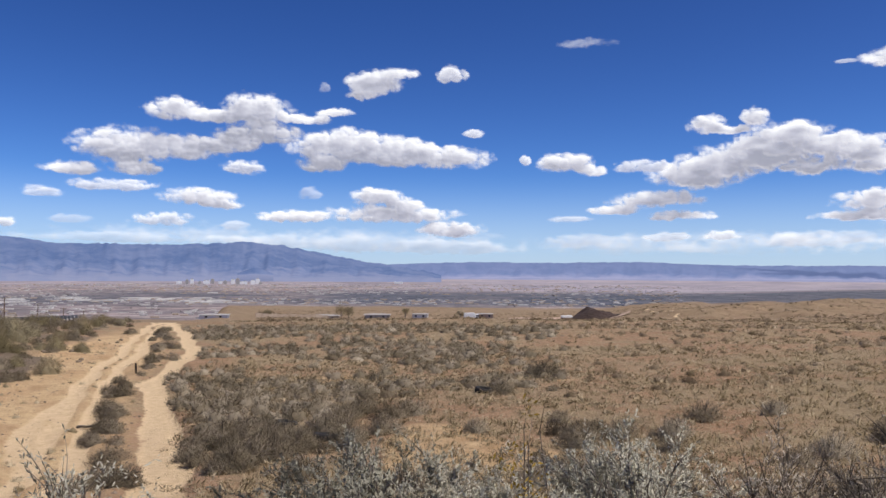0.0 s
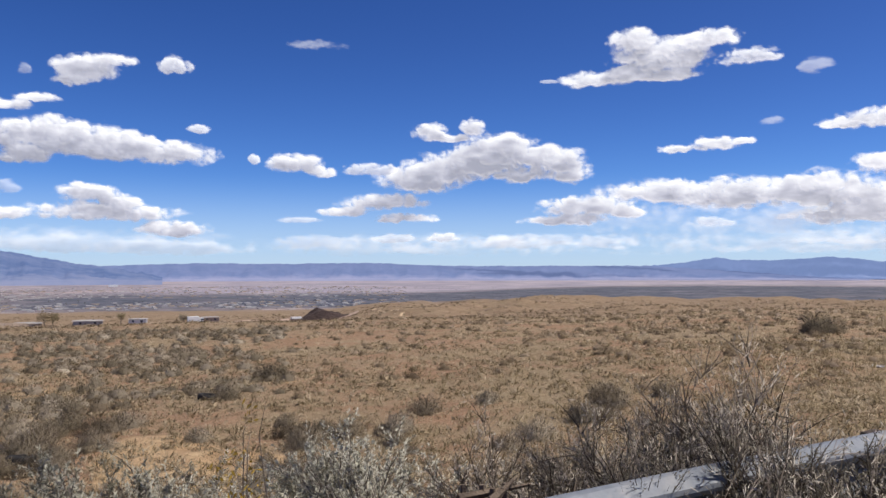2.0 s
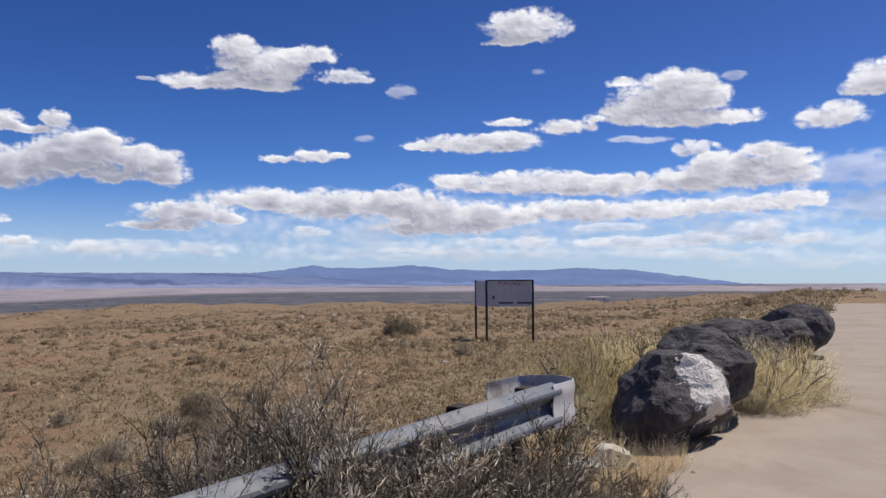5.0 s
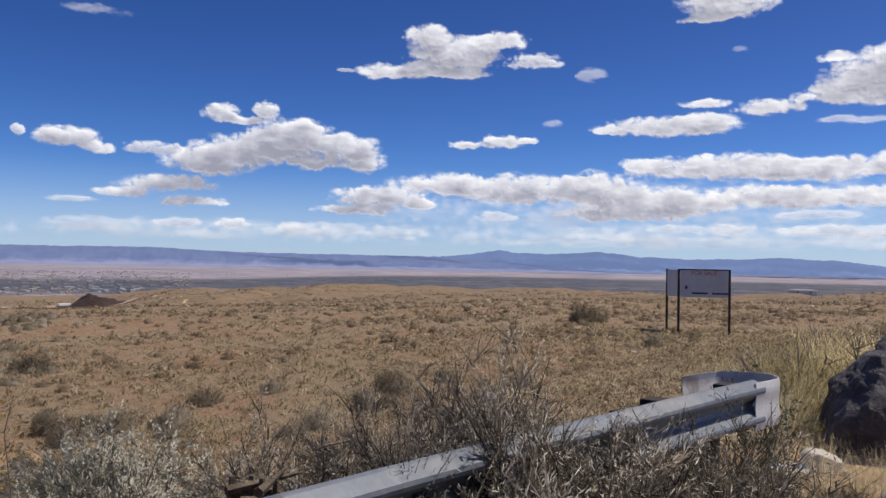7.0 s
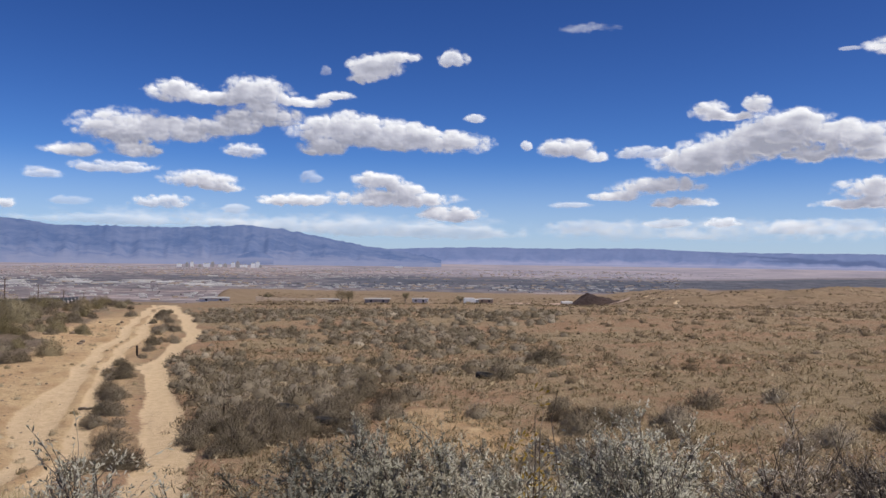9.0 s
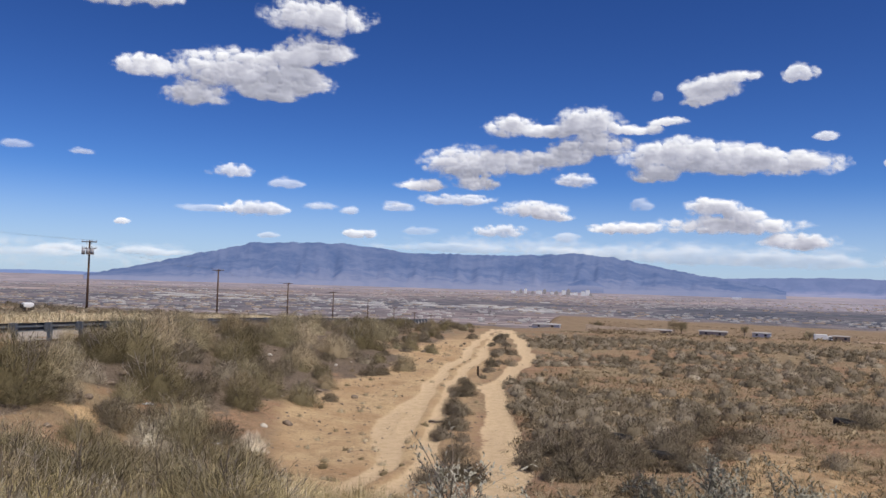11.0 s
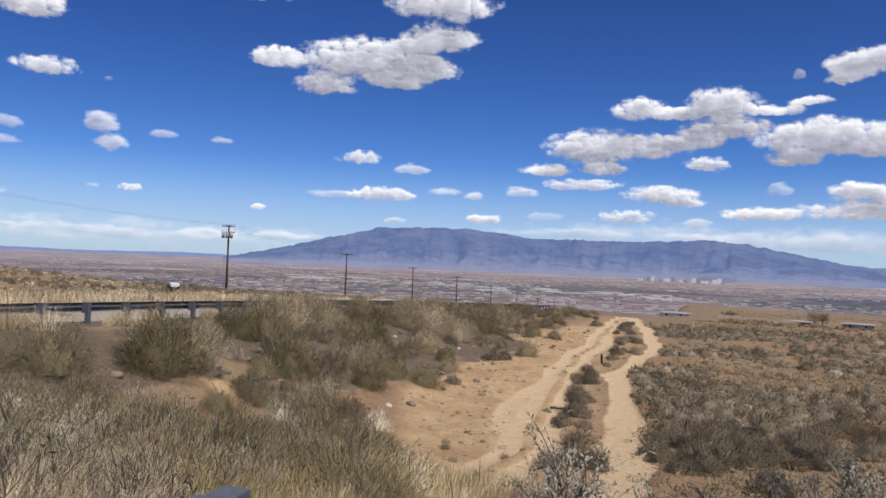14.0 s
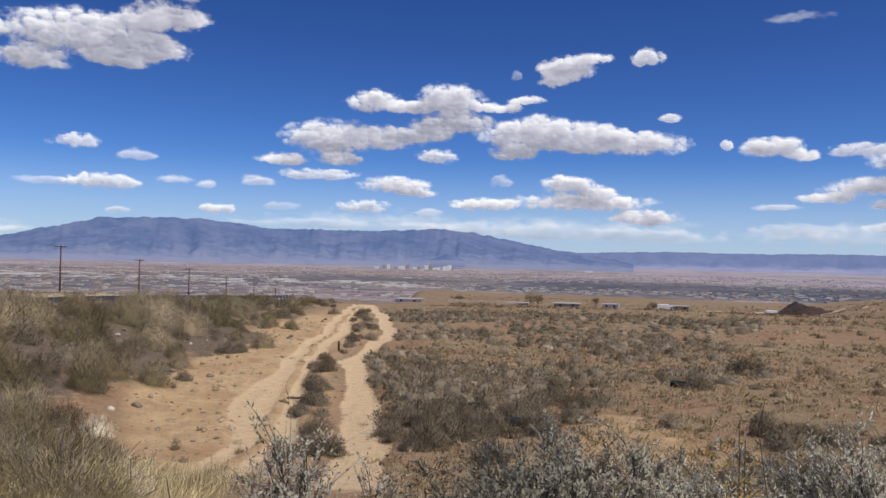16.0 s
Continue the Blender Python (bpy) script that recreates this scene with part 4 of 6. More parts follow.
def mound(seed, h, rad, n, width, out=0.5, heart=0.70, segs=2):
    """A low rounded shrub: short fine twigs over a lumpy dome, shaded as one soft mass."""
    rng = np.random.default_rng(seed)
    b = Buf()

    def lump(a, e):
        return 0.80 + 0.20 * np.sin(a * 2 + seed) * np.cos(e * 2.5 + seed * 2) + 0.13 * np.sin(a * 5 + e * 6 + seed) + 0.08 * np.sin(a * 9 - e * 11 + seed)

    def soft(d):
        m = d * np.array([1 / rad, 1 / rad, 1 / h]) + np.array([0, 0, 0.2 / h])
        return m / np.linalg.norm(m, axis=1)[:, None]

    az, el = rng.uniform(0, 2 * np.pi, n), np.arcsin(rng.uniform(0.0, 1, n))
    d = np.stack([np.cos(el) * np.cos(az) * rad, np.cos(el) * np.sin(az) * rad, np.sin(el) * h], -1)
    tip = d * (lump(az, el) + 0.10 * rng.normal(size=n))[:, None]
    aim = d / np.linalg.norm(d, axis=1)[:, None] + np.array([0, 0, 0.28]) + rng.normal(size=(n, 3)) * 0.55
    aim /= np.linalg.norm(aim, axis=1)[:, None]
    base = tip - aim * (out * h * rng.uniform(0.45, 1.0, n))[:, None]
    base[:, 2] = np.maximum(base[:, 2], -0.03)
    m = soft(d) + rng.normal(size=(n, 3)) * 0.3
    b.blades(base, tip, width, rng, 0.3, segs, m / np.linalg.norm(m, axis=1)[:, None])
    if heart:
        na, ne = (10, 4) if n < 300 else (20, 7)
        e, a = np.meshgrid(np.arange(ne) / ne * 1.5, np.arange(na) * 2 * np.pi / na, indexing="ij")
        e, a = e.ravel(), a.ravel()
        D = np.stack([np.cos(e) * np.cos(a) * rad, np.cos(e) * np.sin(a) * rad, np.sin(e) * h], -1)
        V = np.vstack([D * (lump(a, e) * heart)[:, None] - np.array([0, 0, 0.02]), [(0, 0, h * heart * 0.8)]])
        F = []
        for j in range(ne - 1):
            for i in range(na):
                p, q = j * na + i, j * na + (i + 1) % na
                F += [(p, q, q + na), (p, q + na, p + na)]
        F += [((ne - 1) * na + i, (ne - 1) * na + (i + 1) % na, ne * na) for i in range(na)]
        b.add(V, F, np.vstack([soft(D), [(0, 0, 1)]]))
    return b


def tuft(seed, h, rad, n, width, flop=0.55, segs=3):
    rng = np.random.default_rng(seed)
    b = Buf()
    az = rng.uniform(0, 2 * np.pi, n)
    t = np.abs(rng.normal(size=n)) * flop
    base = np.stack([np.cos(az), np.sin(az), np.zeros(n)], -1) * rad * np.sqrt(rng.uniform(0, 1, n))[:, None]
    base[:, 2] = -0.03
    d = np.stack([np.sin(t) * np.cos(az), np.sin(t) * np.sin(az), np.cos(t)], -1)
    m = d * np.array([1.0, 1.0, 0.35]) + np.array([0, 0, 0.55]) + rng.normal(size=(n, 3)) * 0.3
    b.blades(base, base + d * (h * rng.uniform(0.45, 1.1, n))[:, None], width, rng, 0.5, segs, m / np.linalg.norm(m, axis=1)[:, None])
    return b


def clump(seed, n, size, squat=0.62, bits=0.30):
    """A small far-off shrub: ragged sprays of twigs over a low dome."""
    rng = np.random.default_rng(seed)
    az, el = rng.uniform(0, 2 * np.pi, n), np.arcsin(rng.uniform(0.0, 1, n))
    lump = 0.72 + 0.4 * np.sin(az * 2 + seed) * np.cos(el * 3 + seed) + 0.16 * rng.normal(size=n)
    d = np.stack([np.cos(el) * np.cos(az), np.cos(el) * np.sin(az), squat * np.sin(el) * 1.35], -1)
    p = d * (size * 0.5 * lump * rng.uniform(0.35, 1.0, n) ** 0.5)[:, None]
    t = d + np.array([0, 0, 0.5]) + rng.normal(size=(n, 3)) * 0.55
    t /= np.linalg.norm(t, axis=1)[:, None]
    s = np.cross(t, rng.normal(size=(n, 3)))
    s /= np.linalg.norm(s, axis=1)[:, None]
    ln = (size * bits * rng.uniform(0.5, 1.2, n))[:, None]
    V = np.stack([p - s * ln * 0.22, p + s * ln * 0.22, p + t * ln], 1).reshape(-1, 3)
    return V, np.arange(3 * n).reshape(-1, 3)


def shrub(name, label, parts, group=""):
    """A shrub of parts (name, mesh), built at the origin."""
    ob = thing(name, Matrix.Identity(4), label, "shrub", group)
    for pn, me in parts:
        part(pn, me, ob)
    return ob


def woody_shrub(name, label, seed, leafy, *args):
    st, lf = woody(seed, *args)
    ps = [("brushwood", st.mesh("brushwood", F_DARKSTEM if leafy is F_DUSK else F_STEM))]
    if lf.n:
        ps.append(("foliage", lf.mesh("foliage", leafy or F_TWIG)))
    return shrub(name, label, ps)


class Kind:
    """Several built variants of one plant; the first plantings use the originals."""

    def __init__(self, variants):
        self.variants, self.used = variants, set()

    def plant(self, x, y, rng, size=1.0, sink=0.04):
        i = int(rng.integers(0, len(self.variants)))
        m = on_ground(x, y, sink, float(rng.uniform(0, 360)), size)
        if i in self.used:
            ob = copy_thing(self.variants[i], m)
            ob.scale = (size, size, size)
            return ob
        self.used.add(i)
        self.variants[i].matrix_basis = m
        return self.variants[i]

    def done(self):
        for i, ob in enumerate(self.variants):
            if i not in self.used:
                for o in (*ob.children_recursive, ob):
                    bpy.data.objects.remove(o)


SAGE = Kind([woody_shrub("sagebrush", "silver-leaved sagebrush growing beyond the guardrail", 11 + i, F_SAGE, 0.80, 0.75, 15, 11, 4, 95, 0.028, 0.0048) for i in range(4)])
THIN_SAGE = Kind([woody_shrub("sagebrush", "open dark-stemmed sagebrush with sparse grey leaves", 31 + i, F_SAGE, 0.90, 0.5, 9, 11, 3, 44, 0.026, 0.0044, 0.10) for i in range(2)])
DRY = Kind([woody_shrub("dry_shrub", "leafless grey-brown twiggy desert shrub", 51 + i, F_TWIG, 0.66, 0.95, 11, 15, 14, 40, 0.026, 0.0019, 0.12, 0.009) for i in range(4)])
def shoots(seed, h, rad, n):
    """Bare woody stems that stand up through a bush."""
    rg = np.random.default_rng(seed)
    b = Buf()
    for i in range(n):
        d = way(rg.uniform(0, 6.28), rg.uniform(0.1, 1.1)) * np.array([rad, rad, h]) * rg.uniform(0.9, 1.12)
        m = d * 0.5 + rg.normal(size=3) * 0.05
        b.tube([np.array([0, 0, -0.04]), m, d], 0.012, 0.004, 4)
        for j in range(4):
            u = m + (d - m) * rg.uniform(0.2, 0.9)
            b.tube([u, u + d * 0.12 + rg.normal(size=3) * 0.07], 0.004, 0.002, 3)
    return b


BROOM = Kind([shrub("broom_shrub", "rounded olive-tan shrub of fine twigs", [("stem", shoots(171 + i, 0.8, 0.68, 12).mesh("stem", F_BARK)), ("brushwood", mound(71 + i, 0.80, 0.68, 6400, 0.0052, 0.20, 0.55).mesh("brushwood", F_OLIVE))]) for i in range(4)])
GREY = Kind([shrub("scrub_bush", "low grey-brown scrub bush on dry ground", [("stem", shoots(181 + i, 0.5, 0.52, 9).mesh("stem", F_STEM)), ("brushwood", mound(91 + i, 0.50, 0.52, 3000, 0.0072, 0.24, 0.55).mesh("brushwood", F_SCRUB))]) for i in range(4)])
GRASS = Kind([shrub("grass_clump", "clump of dry straw-coloured grass", [("dead_leaves", tuft(191 + i, 0.34, 0.17, 120, 0.004, 1.0).mesh("dead_leaves", F_BARK)), ("grass_tuft", tuft(111 + i, 0.66, 0.15, 300, 0.0042, 0.45).mesh("grass_tuft", F_STRAW))]) for i in range(4)])
SILVER = Kind([shrub("saltbush", "pale silver-grey twiggy bush on the near slope", [("stem", shoots(161 + i, 0.62, 0.6, 12).mesh("stem", F_STEM)), ("brushwood", mound(151 + i, 0.62, 0.60, 4200, 0.0048, 0.20, 0.55).mesh("brushwood", F_SILVER))]) for i in range(4)])
WEED = Kind([shrub("rabbitbrush", "yellow-olive dry rabbitbrush of fine stems", [("stem", shoots(411 + i, 0.55, 0.5, 9).mesh("stem", F_BARK)), ("brushwood", mound(421 + i, 0.58, 0.52, 4200, 0.0042, 0.24, 0.5).mesh("brushwood", F_WEED))]) for i in range(4)])
TALL = Kind([shrub("broom_shrub", "tall rounded olive shrub of fine twigs", [("stem", shoots(441, 1.75, 1.1, 26).mesh("stem", F_BARK)), ("brushwood", mound(431, 1.8, 1.15, 15000, 0.0065, 0.10, 0.66).mesh("brushwood", F_OLIVE))])])
DARK = Kind([woody_shrub("dry_sagebrush", "dark-stemmed tangled dry sagebrush beside the rail", 61 + i, F_DUSK, 0.70, 0.95, 13, 13, 9, 60, 0.015, 0.0022, 0.14, 0.011) for i in range(3)])
RUST = Kind([shrub("dry_weed", "rust-brown dried weed on the bank", [("brushwood", broom(131 + i, 0.6, 0.5, 220, 0.008, 0.5).mesh("brushwood", F_RUST))]) for i in range(2)])

rng = np.random.default_rng(3)


def plant(kind, az, r, size, sink=0.04):
    x, y = polar(az, r)
    return kind.plant(x, y, rng, size, sink)


# silver sage along the far side of the rail
for az, r, size in ((13.5, 4.3, 0.62), (10.5, 4.6, 0.80), (6.5, 4.9, 1.02), (3.4, 5.2, 1.12), (0.2, 5.0, 0.92), (-3.0, 4.7, 0.82), (-5.8, 5.0, 0.86), (-9.0, 4.9, 0.86), (-12.2, 5.0, 0.95), (-14.2, 5.1, 1.08), (-17.5, 4.6, 0.7), (16.5, 4.2, 0.55), (8.0, 4.0, 0.55), (-7.0, 4.1, 0.5), (19, 4.5, 0.55)):
    plant(SAGE, az, r, size)
for az, r, size in ((21.5, 3.7, 0.86), (24.2, 3.6, 1.0), (-14.6, 4.4, 1.0), (28.5, 3.9, 0.75), (17.0, 3.6, 0.6)):
    plant(THIN_SAGE, az, r, size)
# leafless shrubs beyond and beside the rail
for az, r, size in ((-25.8, 4.3, 1.35), (-22.5, 5.0, 0.72), (-27.0, 4.5, 0.95), (-29.5, 4.9, 0.78), (-32.8, 4.5, 1.15), (-35.5, 4.8, 0.75), (-38.8, 4.2, 1.65), (-40.4, 4.4, 1.3), (-37.2, 4.5, 0.9), (-44.5, 4.2, 0.85), (-28, 6.0, 0.8), (-34, 6.2, 0.8), (-47, 5.6, 0.7), (-42.3, 3.1, 1.45), (-43.5, 3.15, 1.2), (-44.8, 3.3, 1.1), (-46.3, 3.4, 1.05), (-48.0, 3.6, 1.0), (-49.6, 3.8, 0.9), (-49.5, 3.35, 0.85), (-50.5, 3.9, 0.62), (-47.5, 3.5, 0.72), (-53.5, 4.4, 0.55), (60, 5.0, 0.75), (52, 5.5, 0.7), (63, 8.2, 0.8)):
    plant(DRY, az, r, size)
for az, r, size in ((71.6, 11.4, 1.5), (74.5, 12.0, 1.6), (70, 11, 0.95), (62, 10.5, 1.0), (55, 9.5, 1.0), (49, 8.5, 0.95), (44, 8.8, 0.85), (40, 8.0, 0.75), (36.5, 7.0, 0.6), (53, 13.5, 1.2), (58, 14.0, 1.1), (66, 14.5, 0.9), (47, 12.0, 0.95), (42, 10.5, 0.75), (39, 7.6, 0.6), (50, 8.4, 0.7),
                    (-58.5, 8.6, 1.15), (-60.5, 9.4, 1.25), (-56.5, 9.0, 0.9), (-62, 11.0, 1.1), (-69.5, 10.2, 0.95), (-71.5, 11.2, 1.0), (-67.5, 12.5, 1.0), (-54, 12.5, 0.7)):
    plant(WEED if az < 0 else SILVER if az < 70 and int(az * 7 + r) % 2 else BROOM, az, r, size * (1.35 if az < 0 else 1.0))
for az, r, size in ((61, 3.6, 0.9), (56, 3.9, 0.85), (66, 3.7, 0.85), (51, 4.2, 0.7), (70, 4.6, 1.0), (63.5, 4.2, 0.95), (58, 4.8, 0.8), (37, 4.8, 0.55), (33, 4.6, 0.5), (44, 5.0, 0.6), (30, 5.4, 0.5),
                    (-58.2, 8.4, 1.0), (-56.4, 7.9, 0.8), (-55.5, 8.4, 0.75), (-57.5, 8.1, 0.95), (-59, 8.6, 0.9), (-60.2, 8.9, 1.0), (-51, 3.75, 0.95), (-54, 4.3, 0.9), (-56, 4.7, 0.8), (-47.5, 3.1, 0.9), (-54, 7.8, 0.9), (-60.5, 6.4, 0.65), (-45.5, 2.9, 0.75), (-49, 3.2, 0.8), (-52, 3.6, 0.7), (-46.5, 3.6, 0.6), (-63, 6.4, 0.55), (-64.6, 6.9, 0.5), (-66.5, 8.6, 0.6),
                    (-26, 5.6, 0.7), (-19.5, 5.2, 0.65), (-23.5, 6.4, 0.7), (-31, 7.0, 0.7), (-37, 6.4, 0.7), (-16, 6.2, 0.6), (-10, 6.6, 0.6)):
    plant(GRASS, az, r, size)
for az, r, size in ((40.5, 5.2, 0.85), (43, 4.9, 0.75), (-43, 3.0, 0.55), (-48, 3.0, 0.75), (57, 6.4, 0.7)):
    plant(RUST, az, r, size)


def rail_point(a, w=0.0):
    w = w + 1.79 - (0.0135 if a > 1.6 else 0.0075) * (a - 1.6) ** 2
    return 0.958 * a - 0.2867 * w, 0.2867 * a + 0.958 * w


for az, r, size in ((-46, 3.2, 0.6), (-48.5, 3.1, 0.55), (-50, 3.6, 0.6), (-53, 5.2, 0.5)):
    plant(WEED, az, r, size)
for az, r, size in ((79.5, 8.0, 1.05), (75.5, 10.5, 0.85)):
    plant(TALL, az, r, size)
# tangle of dry growth on the camera's side of the rail, tallest where it leans over the beam
for i, a in enumerate(np.linspace(2.45, 5.3, 30)):
    x, y = rail_point(float(a), -0.15 - 0.17 * (i % 4))
    tall = 1.25 if a < 3.45 else 0.85 if a < 4.2 else 0.55
    kind = (DARK, DARK, DARK, DARK, GRASS)[i % 5]
    kind.plant(float(x), float(y), rng, tall * float(rng.uniform(0.8, 1.1)) * (0.8 if kind is GRASS else 1.0))
for a, off, size in ((2.7, 0.35, 1.2), (3.0, 0.3, 1.3), (3.3, 0.4, 1.1), (2.6, -0.1, 1.1), (2.9, -0.12, 1.15)):
    DARK.plant(*map(float, rail_point(a, off)), rng, size)


# the road bank: olive brooms and grey scrub on the slope, straw grass along its top
def at_road(s, q):
    return -0.2504 * s - 0.9681 * q, 0.9681 * s - 0.2504 * q


def scree(s, q):
    """The dark gravel chute below the rail, where nothing grows."""
    az = np.degrees(np.arctan2(0.2504 * s + 0.9681 * q, 0.9681 * s - 0.2504 * q))
    return ((az > 54.4) & (az < 57.2) & (q > 13) & (q < 20)) | ((s > 15.3) & (s < 18.2) & (q > 11.9) & (q < 13.6))


for s, q, size in ((17.8, 14.3, 2.1), (15.0, 15.2, 1.6), (13.0, 15.8, 1.6), (25.2, 15.4, 2.0), (22.1, 12.8, 1.9), (18.5, 9.9, 1.4), (20.0, 10.8, 1.4), (28.5, 16.4, 1.9), (29.0, 13.4, 1.5), (33.0, 15.0, 1.9), (36.0, 13.2, 1.5), (11.0, 16.5, 1.5), (31.5, 17.6, 1.7), (26.0, 11.8, 1.2), (39.5, 15.6, 1.8)):
    BROOM.plant(*at_road(s, q), rng, size, 0.08)
for s, q, size in ((19.0, 12.0, 1.6), (19.6, 11.4, 1.4), (21.0, 14.4, 1.4), (23.6, 14.2, 1.3), (24.8, 12.6, 1.4), (12.0, 13.6, 1.3), (13.9, 13.2, 1.2), (9.6, 14.8, 1.5)):
    GREY.plant(*at_road(s, q), rng, size, 0.06)
count = 0
while count < 235:
    s, q = 9 + 83 * rng.uniform() ** 1.6, rng.uniform(9.0, 19.4)
    if rng.uniform() > (0.08 + 0.92 * step(q, 9.9, 12.4)) * (0.55 + 0.45 * step(s, 16, 30)):
        continue
    if (s < 30 and q > 17.3) or scree(s, q):
        continue
    big = rng.uniform(0.9, 1.75) * (1.0 - 0.25 * step(s, 50, 90))
    (BROOM if rng.uniform() < 0.42 else GREY).plant(*at_road(s, q), rng, float(big) * (1.0 if q > 13 else 0.75), 0.08)
    count += 1
for i in range(60):
    s, q = float(rng.uniform(8, 21)), float(rng.uniform(7.6, 12.5))
    k = rng.uniform()
    (BROOM if k < 0.45 else GREY if k < 0.8 else SILVER).plant(*at_road(s, q), rng, float(rng.uniform(0.8, 1.4)) * (0.75 if q < 9 else 1.0), 0.06)
for i in range(190):
    az, r = float(rng.uniform(35, 77)), float(rng.uniform(4.0, 12.5))
    if along(*polar(az, r))[1] < 3.2:
        continue
    k, f = rng.uniform(), float(rng.uniform(0.7, 1.15)) * (0.75 if r < 6 else 1.0)
    if r < 5.2:
        plant(GRASS if k < 0.5 else SILVER, az, r, f * (1.0 if k < 0.5 else 0.75))
    else:
        bush = SILVER if az > 54 else WEED
        plant(bush if k < 0.7 else SILVER if k < 0.85 else BROOM if r > 8 else GREY, az, r, f)
for i in range(85):
    s, q = rng.uniform(-6, 70), rng.uniform(18.6, 20.0)
    (GRASS if rng.uniform() < 0.75 else RUST).plant(*at_road(s, q), rng, float(rng.uniform(0.8, 1.5)))
# small growth on the strip between the wheel tracks
for i in range(60):
    s = rng.uniform(17, 72)
    mid = 0.5 * float(np.interp(s, TRACK_S, TRACK_RIGHT) + np.interp(s, TRACK_S, TRACK_LEFT))
    GREY.plant(*at_road(s, mid + rng.normal() * 0.35), rng, float(rng.uniform(0.55, 1.05)))


# the field: shrubs thick beside the tracks and thin on the open slope
def field_density(x, y):
    r, az = np.hypot(x, y), np.degrees(np.arctan2(-x, y))
    s, q = along(x, y)
    right = np.interp(s, TRACK_S, TRACK_RIGHT)
    free = (q < right - 0.6)
    dense = step(az, 0, 12) * 0.10 + step(az, -13, 1) * 0.20 + 0.06 + 0.07 * step(-az, 42, 56)
    dense = dense * (0.15 + 1.5 * np.clip(0.5 + 2.6 * fbm(x / 6, y / 6, 2), 0, 1))
    dense = np.where(r > 62, np.minimum(dense, 0.24), dense)
    bare = 1 - 0.85 * step(fbm(x / 7 + 40, y / 7, 3), 0.10, 0.2) * (az > -6)
    return np.where(free & (beyond(x, y) > 9.5), dense * bare, 0.0)


placed = []
while len(placed) < 2100:
    az, r = rng.uniform(-74, 21, 4000), np.sqrt(rng.uniform(13**2, 75**2, 4000))
    x, y = -r * np.sin(np.radians(az)), r * np.cos(np.radians(az))
    ok = rng.uniform(0, 0.75, 4000) < field_density(x, y)
    placed += list(zip(r[ok], x[ok], y[ok]))
placed = sorted(placed[:2100])
for r, x, y in placed[:90]:
    GREY.plant(x, y, rng, float(rng.uniform(0.45, 1.15)), 0.04)
for az, r, size in ((-30.5, 21.9, 1.25), (-31.2, 21.5, 1.0), (-17.6, 22.0, 1.2), (-15.7, 19.5, 1.1), (-6.8, 32.6, 1.5), (-6.0, 33, 1.3), (-3.5, 27, 1.0), (-44, 46, 2.2), (-44.8, 46.5, 1.7), (-49, 33, 1.2), (9.0, 21.5, 1.3), (8.2, 21.8, 1.2), (6.4, 24, 1.2), (14.8, 18.6, 1.5), (15.8, 18.2, 1.2), (13.6, 18.9, 1.2)):
    plant(GREY, az, r, size, 0.06)
for k in (SAGE, THIN_SAGE, DRY, BROOM, GREY, SILVER, WEED, TALL, DARK, GRASS, RUST):
    k.done()


def scatter(name, label, category, spots, templates, material, lo, hi, sink=0.03):
    """Very many small plants joined in one mesh."""
    V, F, T, N, base = [], [], [], [], 0
    for x, y in spots:
        v, f, nor = templates[int(rng.integers(0, len(templates)))]
        k, a = rng.uniform(lo, hi), rng.uniform(0, 2 * np.pi)
        c, s = math.cos(a) * k, math.sin(a) * k
        V.append(np.stack([v[:, 0] * c - v[:, 1] * s + x, v[:, 0] * s + v[:, 1] * c + y, v[:, 2] * k * rng.uniform(0.8, 1.2)], -1))
        if nor is not None:
            N.append(np.stack([(nor[:, 0] * c - nor[:, 1] * s) / k, (nor[:, 0] * s + nor[:, 1] * c) / k, nor[:, 2]], -1))
        F.append(f + base)
        T.append(np.full(len(v), rng.uniform()))
        base += len(v)
    z = height(np.array([p[0] for p in spots]), np.array([p[1] for p in spots]))
    for v, zz in zip(V, z):
        v[:, 2] += zz - sink
    me = swift(name, np.concatenate(V), np.concatenate(F), material, np.concatenate(T), normals=np.concatenate(N) if N else None)
    return tagged(new(name, me), label, category, kind="stuff")


mid_bush = [mound(201 + i, 0.48, 0.52, 190, 0.024, 0.40, 0.70, 1).template() for i in range(5)]
scatter("field_shrubs", "many low grey-brown shrubs over the dry field", "shrubs", [(x, y) for r, x, y in placed[90:] if math.atan2(x, y) < 0.14], mid_bush, F_SCRUB, 0.4, 1.15)
scatter("slope_shrubs", "low brown brush scattered over the open slope", "shrubs", [(x, y) for r, x, y in placed[90:] if math.atan2(x, y) >= 0.14], mid_bush, F_BRUSH, 0.35, 0.9)


def spread(n, az0, az1, r0, r1, test, power=2.0):
    out = []
    while len(out) < n:
        az = rng.uniform(az0, az1, 5000)
        r = rng.uniform(r0**power, r1**power, 5000) ** (1 / power)
        x, y = -r * np.sin(np.radians(az)), r * np.cos(np.radians(az))
        ok = rng.uniform(0, 1, 5000) < test(x, y)
        out += list(zip(x[ok], y[ok]))
    return out[:n]


def open_field(x, y):
    s, q = along(x, y)
    t, sand = tracks(s, q)
    g = 0.35 + 0.65 * np.clip(0.5 + 2.2 * fbm(x / 9, y / 9, 3), 0, 1)
    return np.where((q < 2.5) & (beyond(x, y) > 3.2), g, 0.0) * (1 - t)


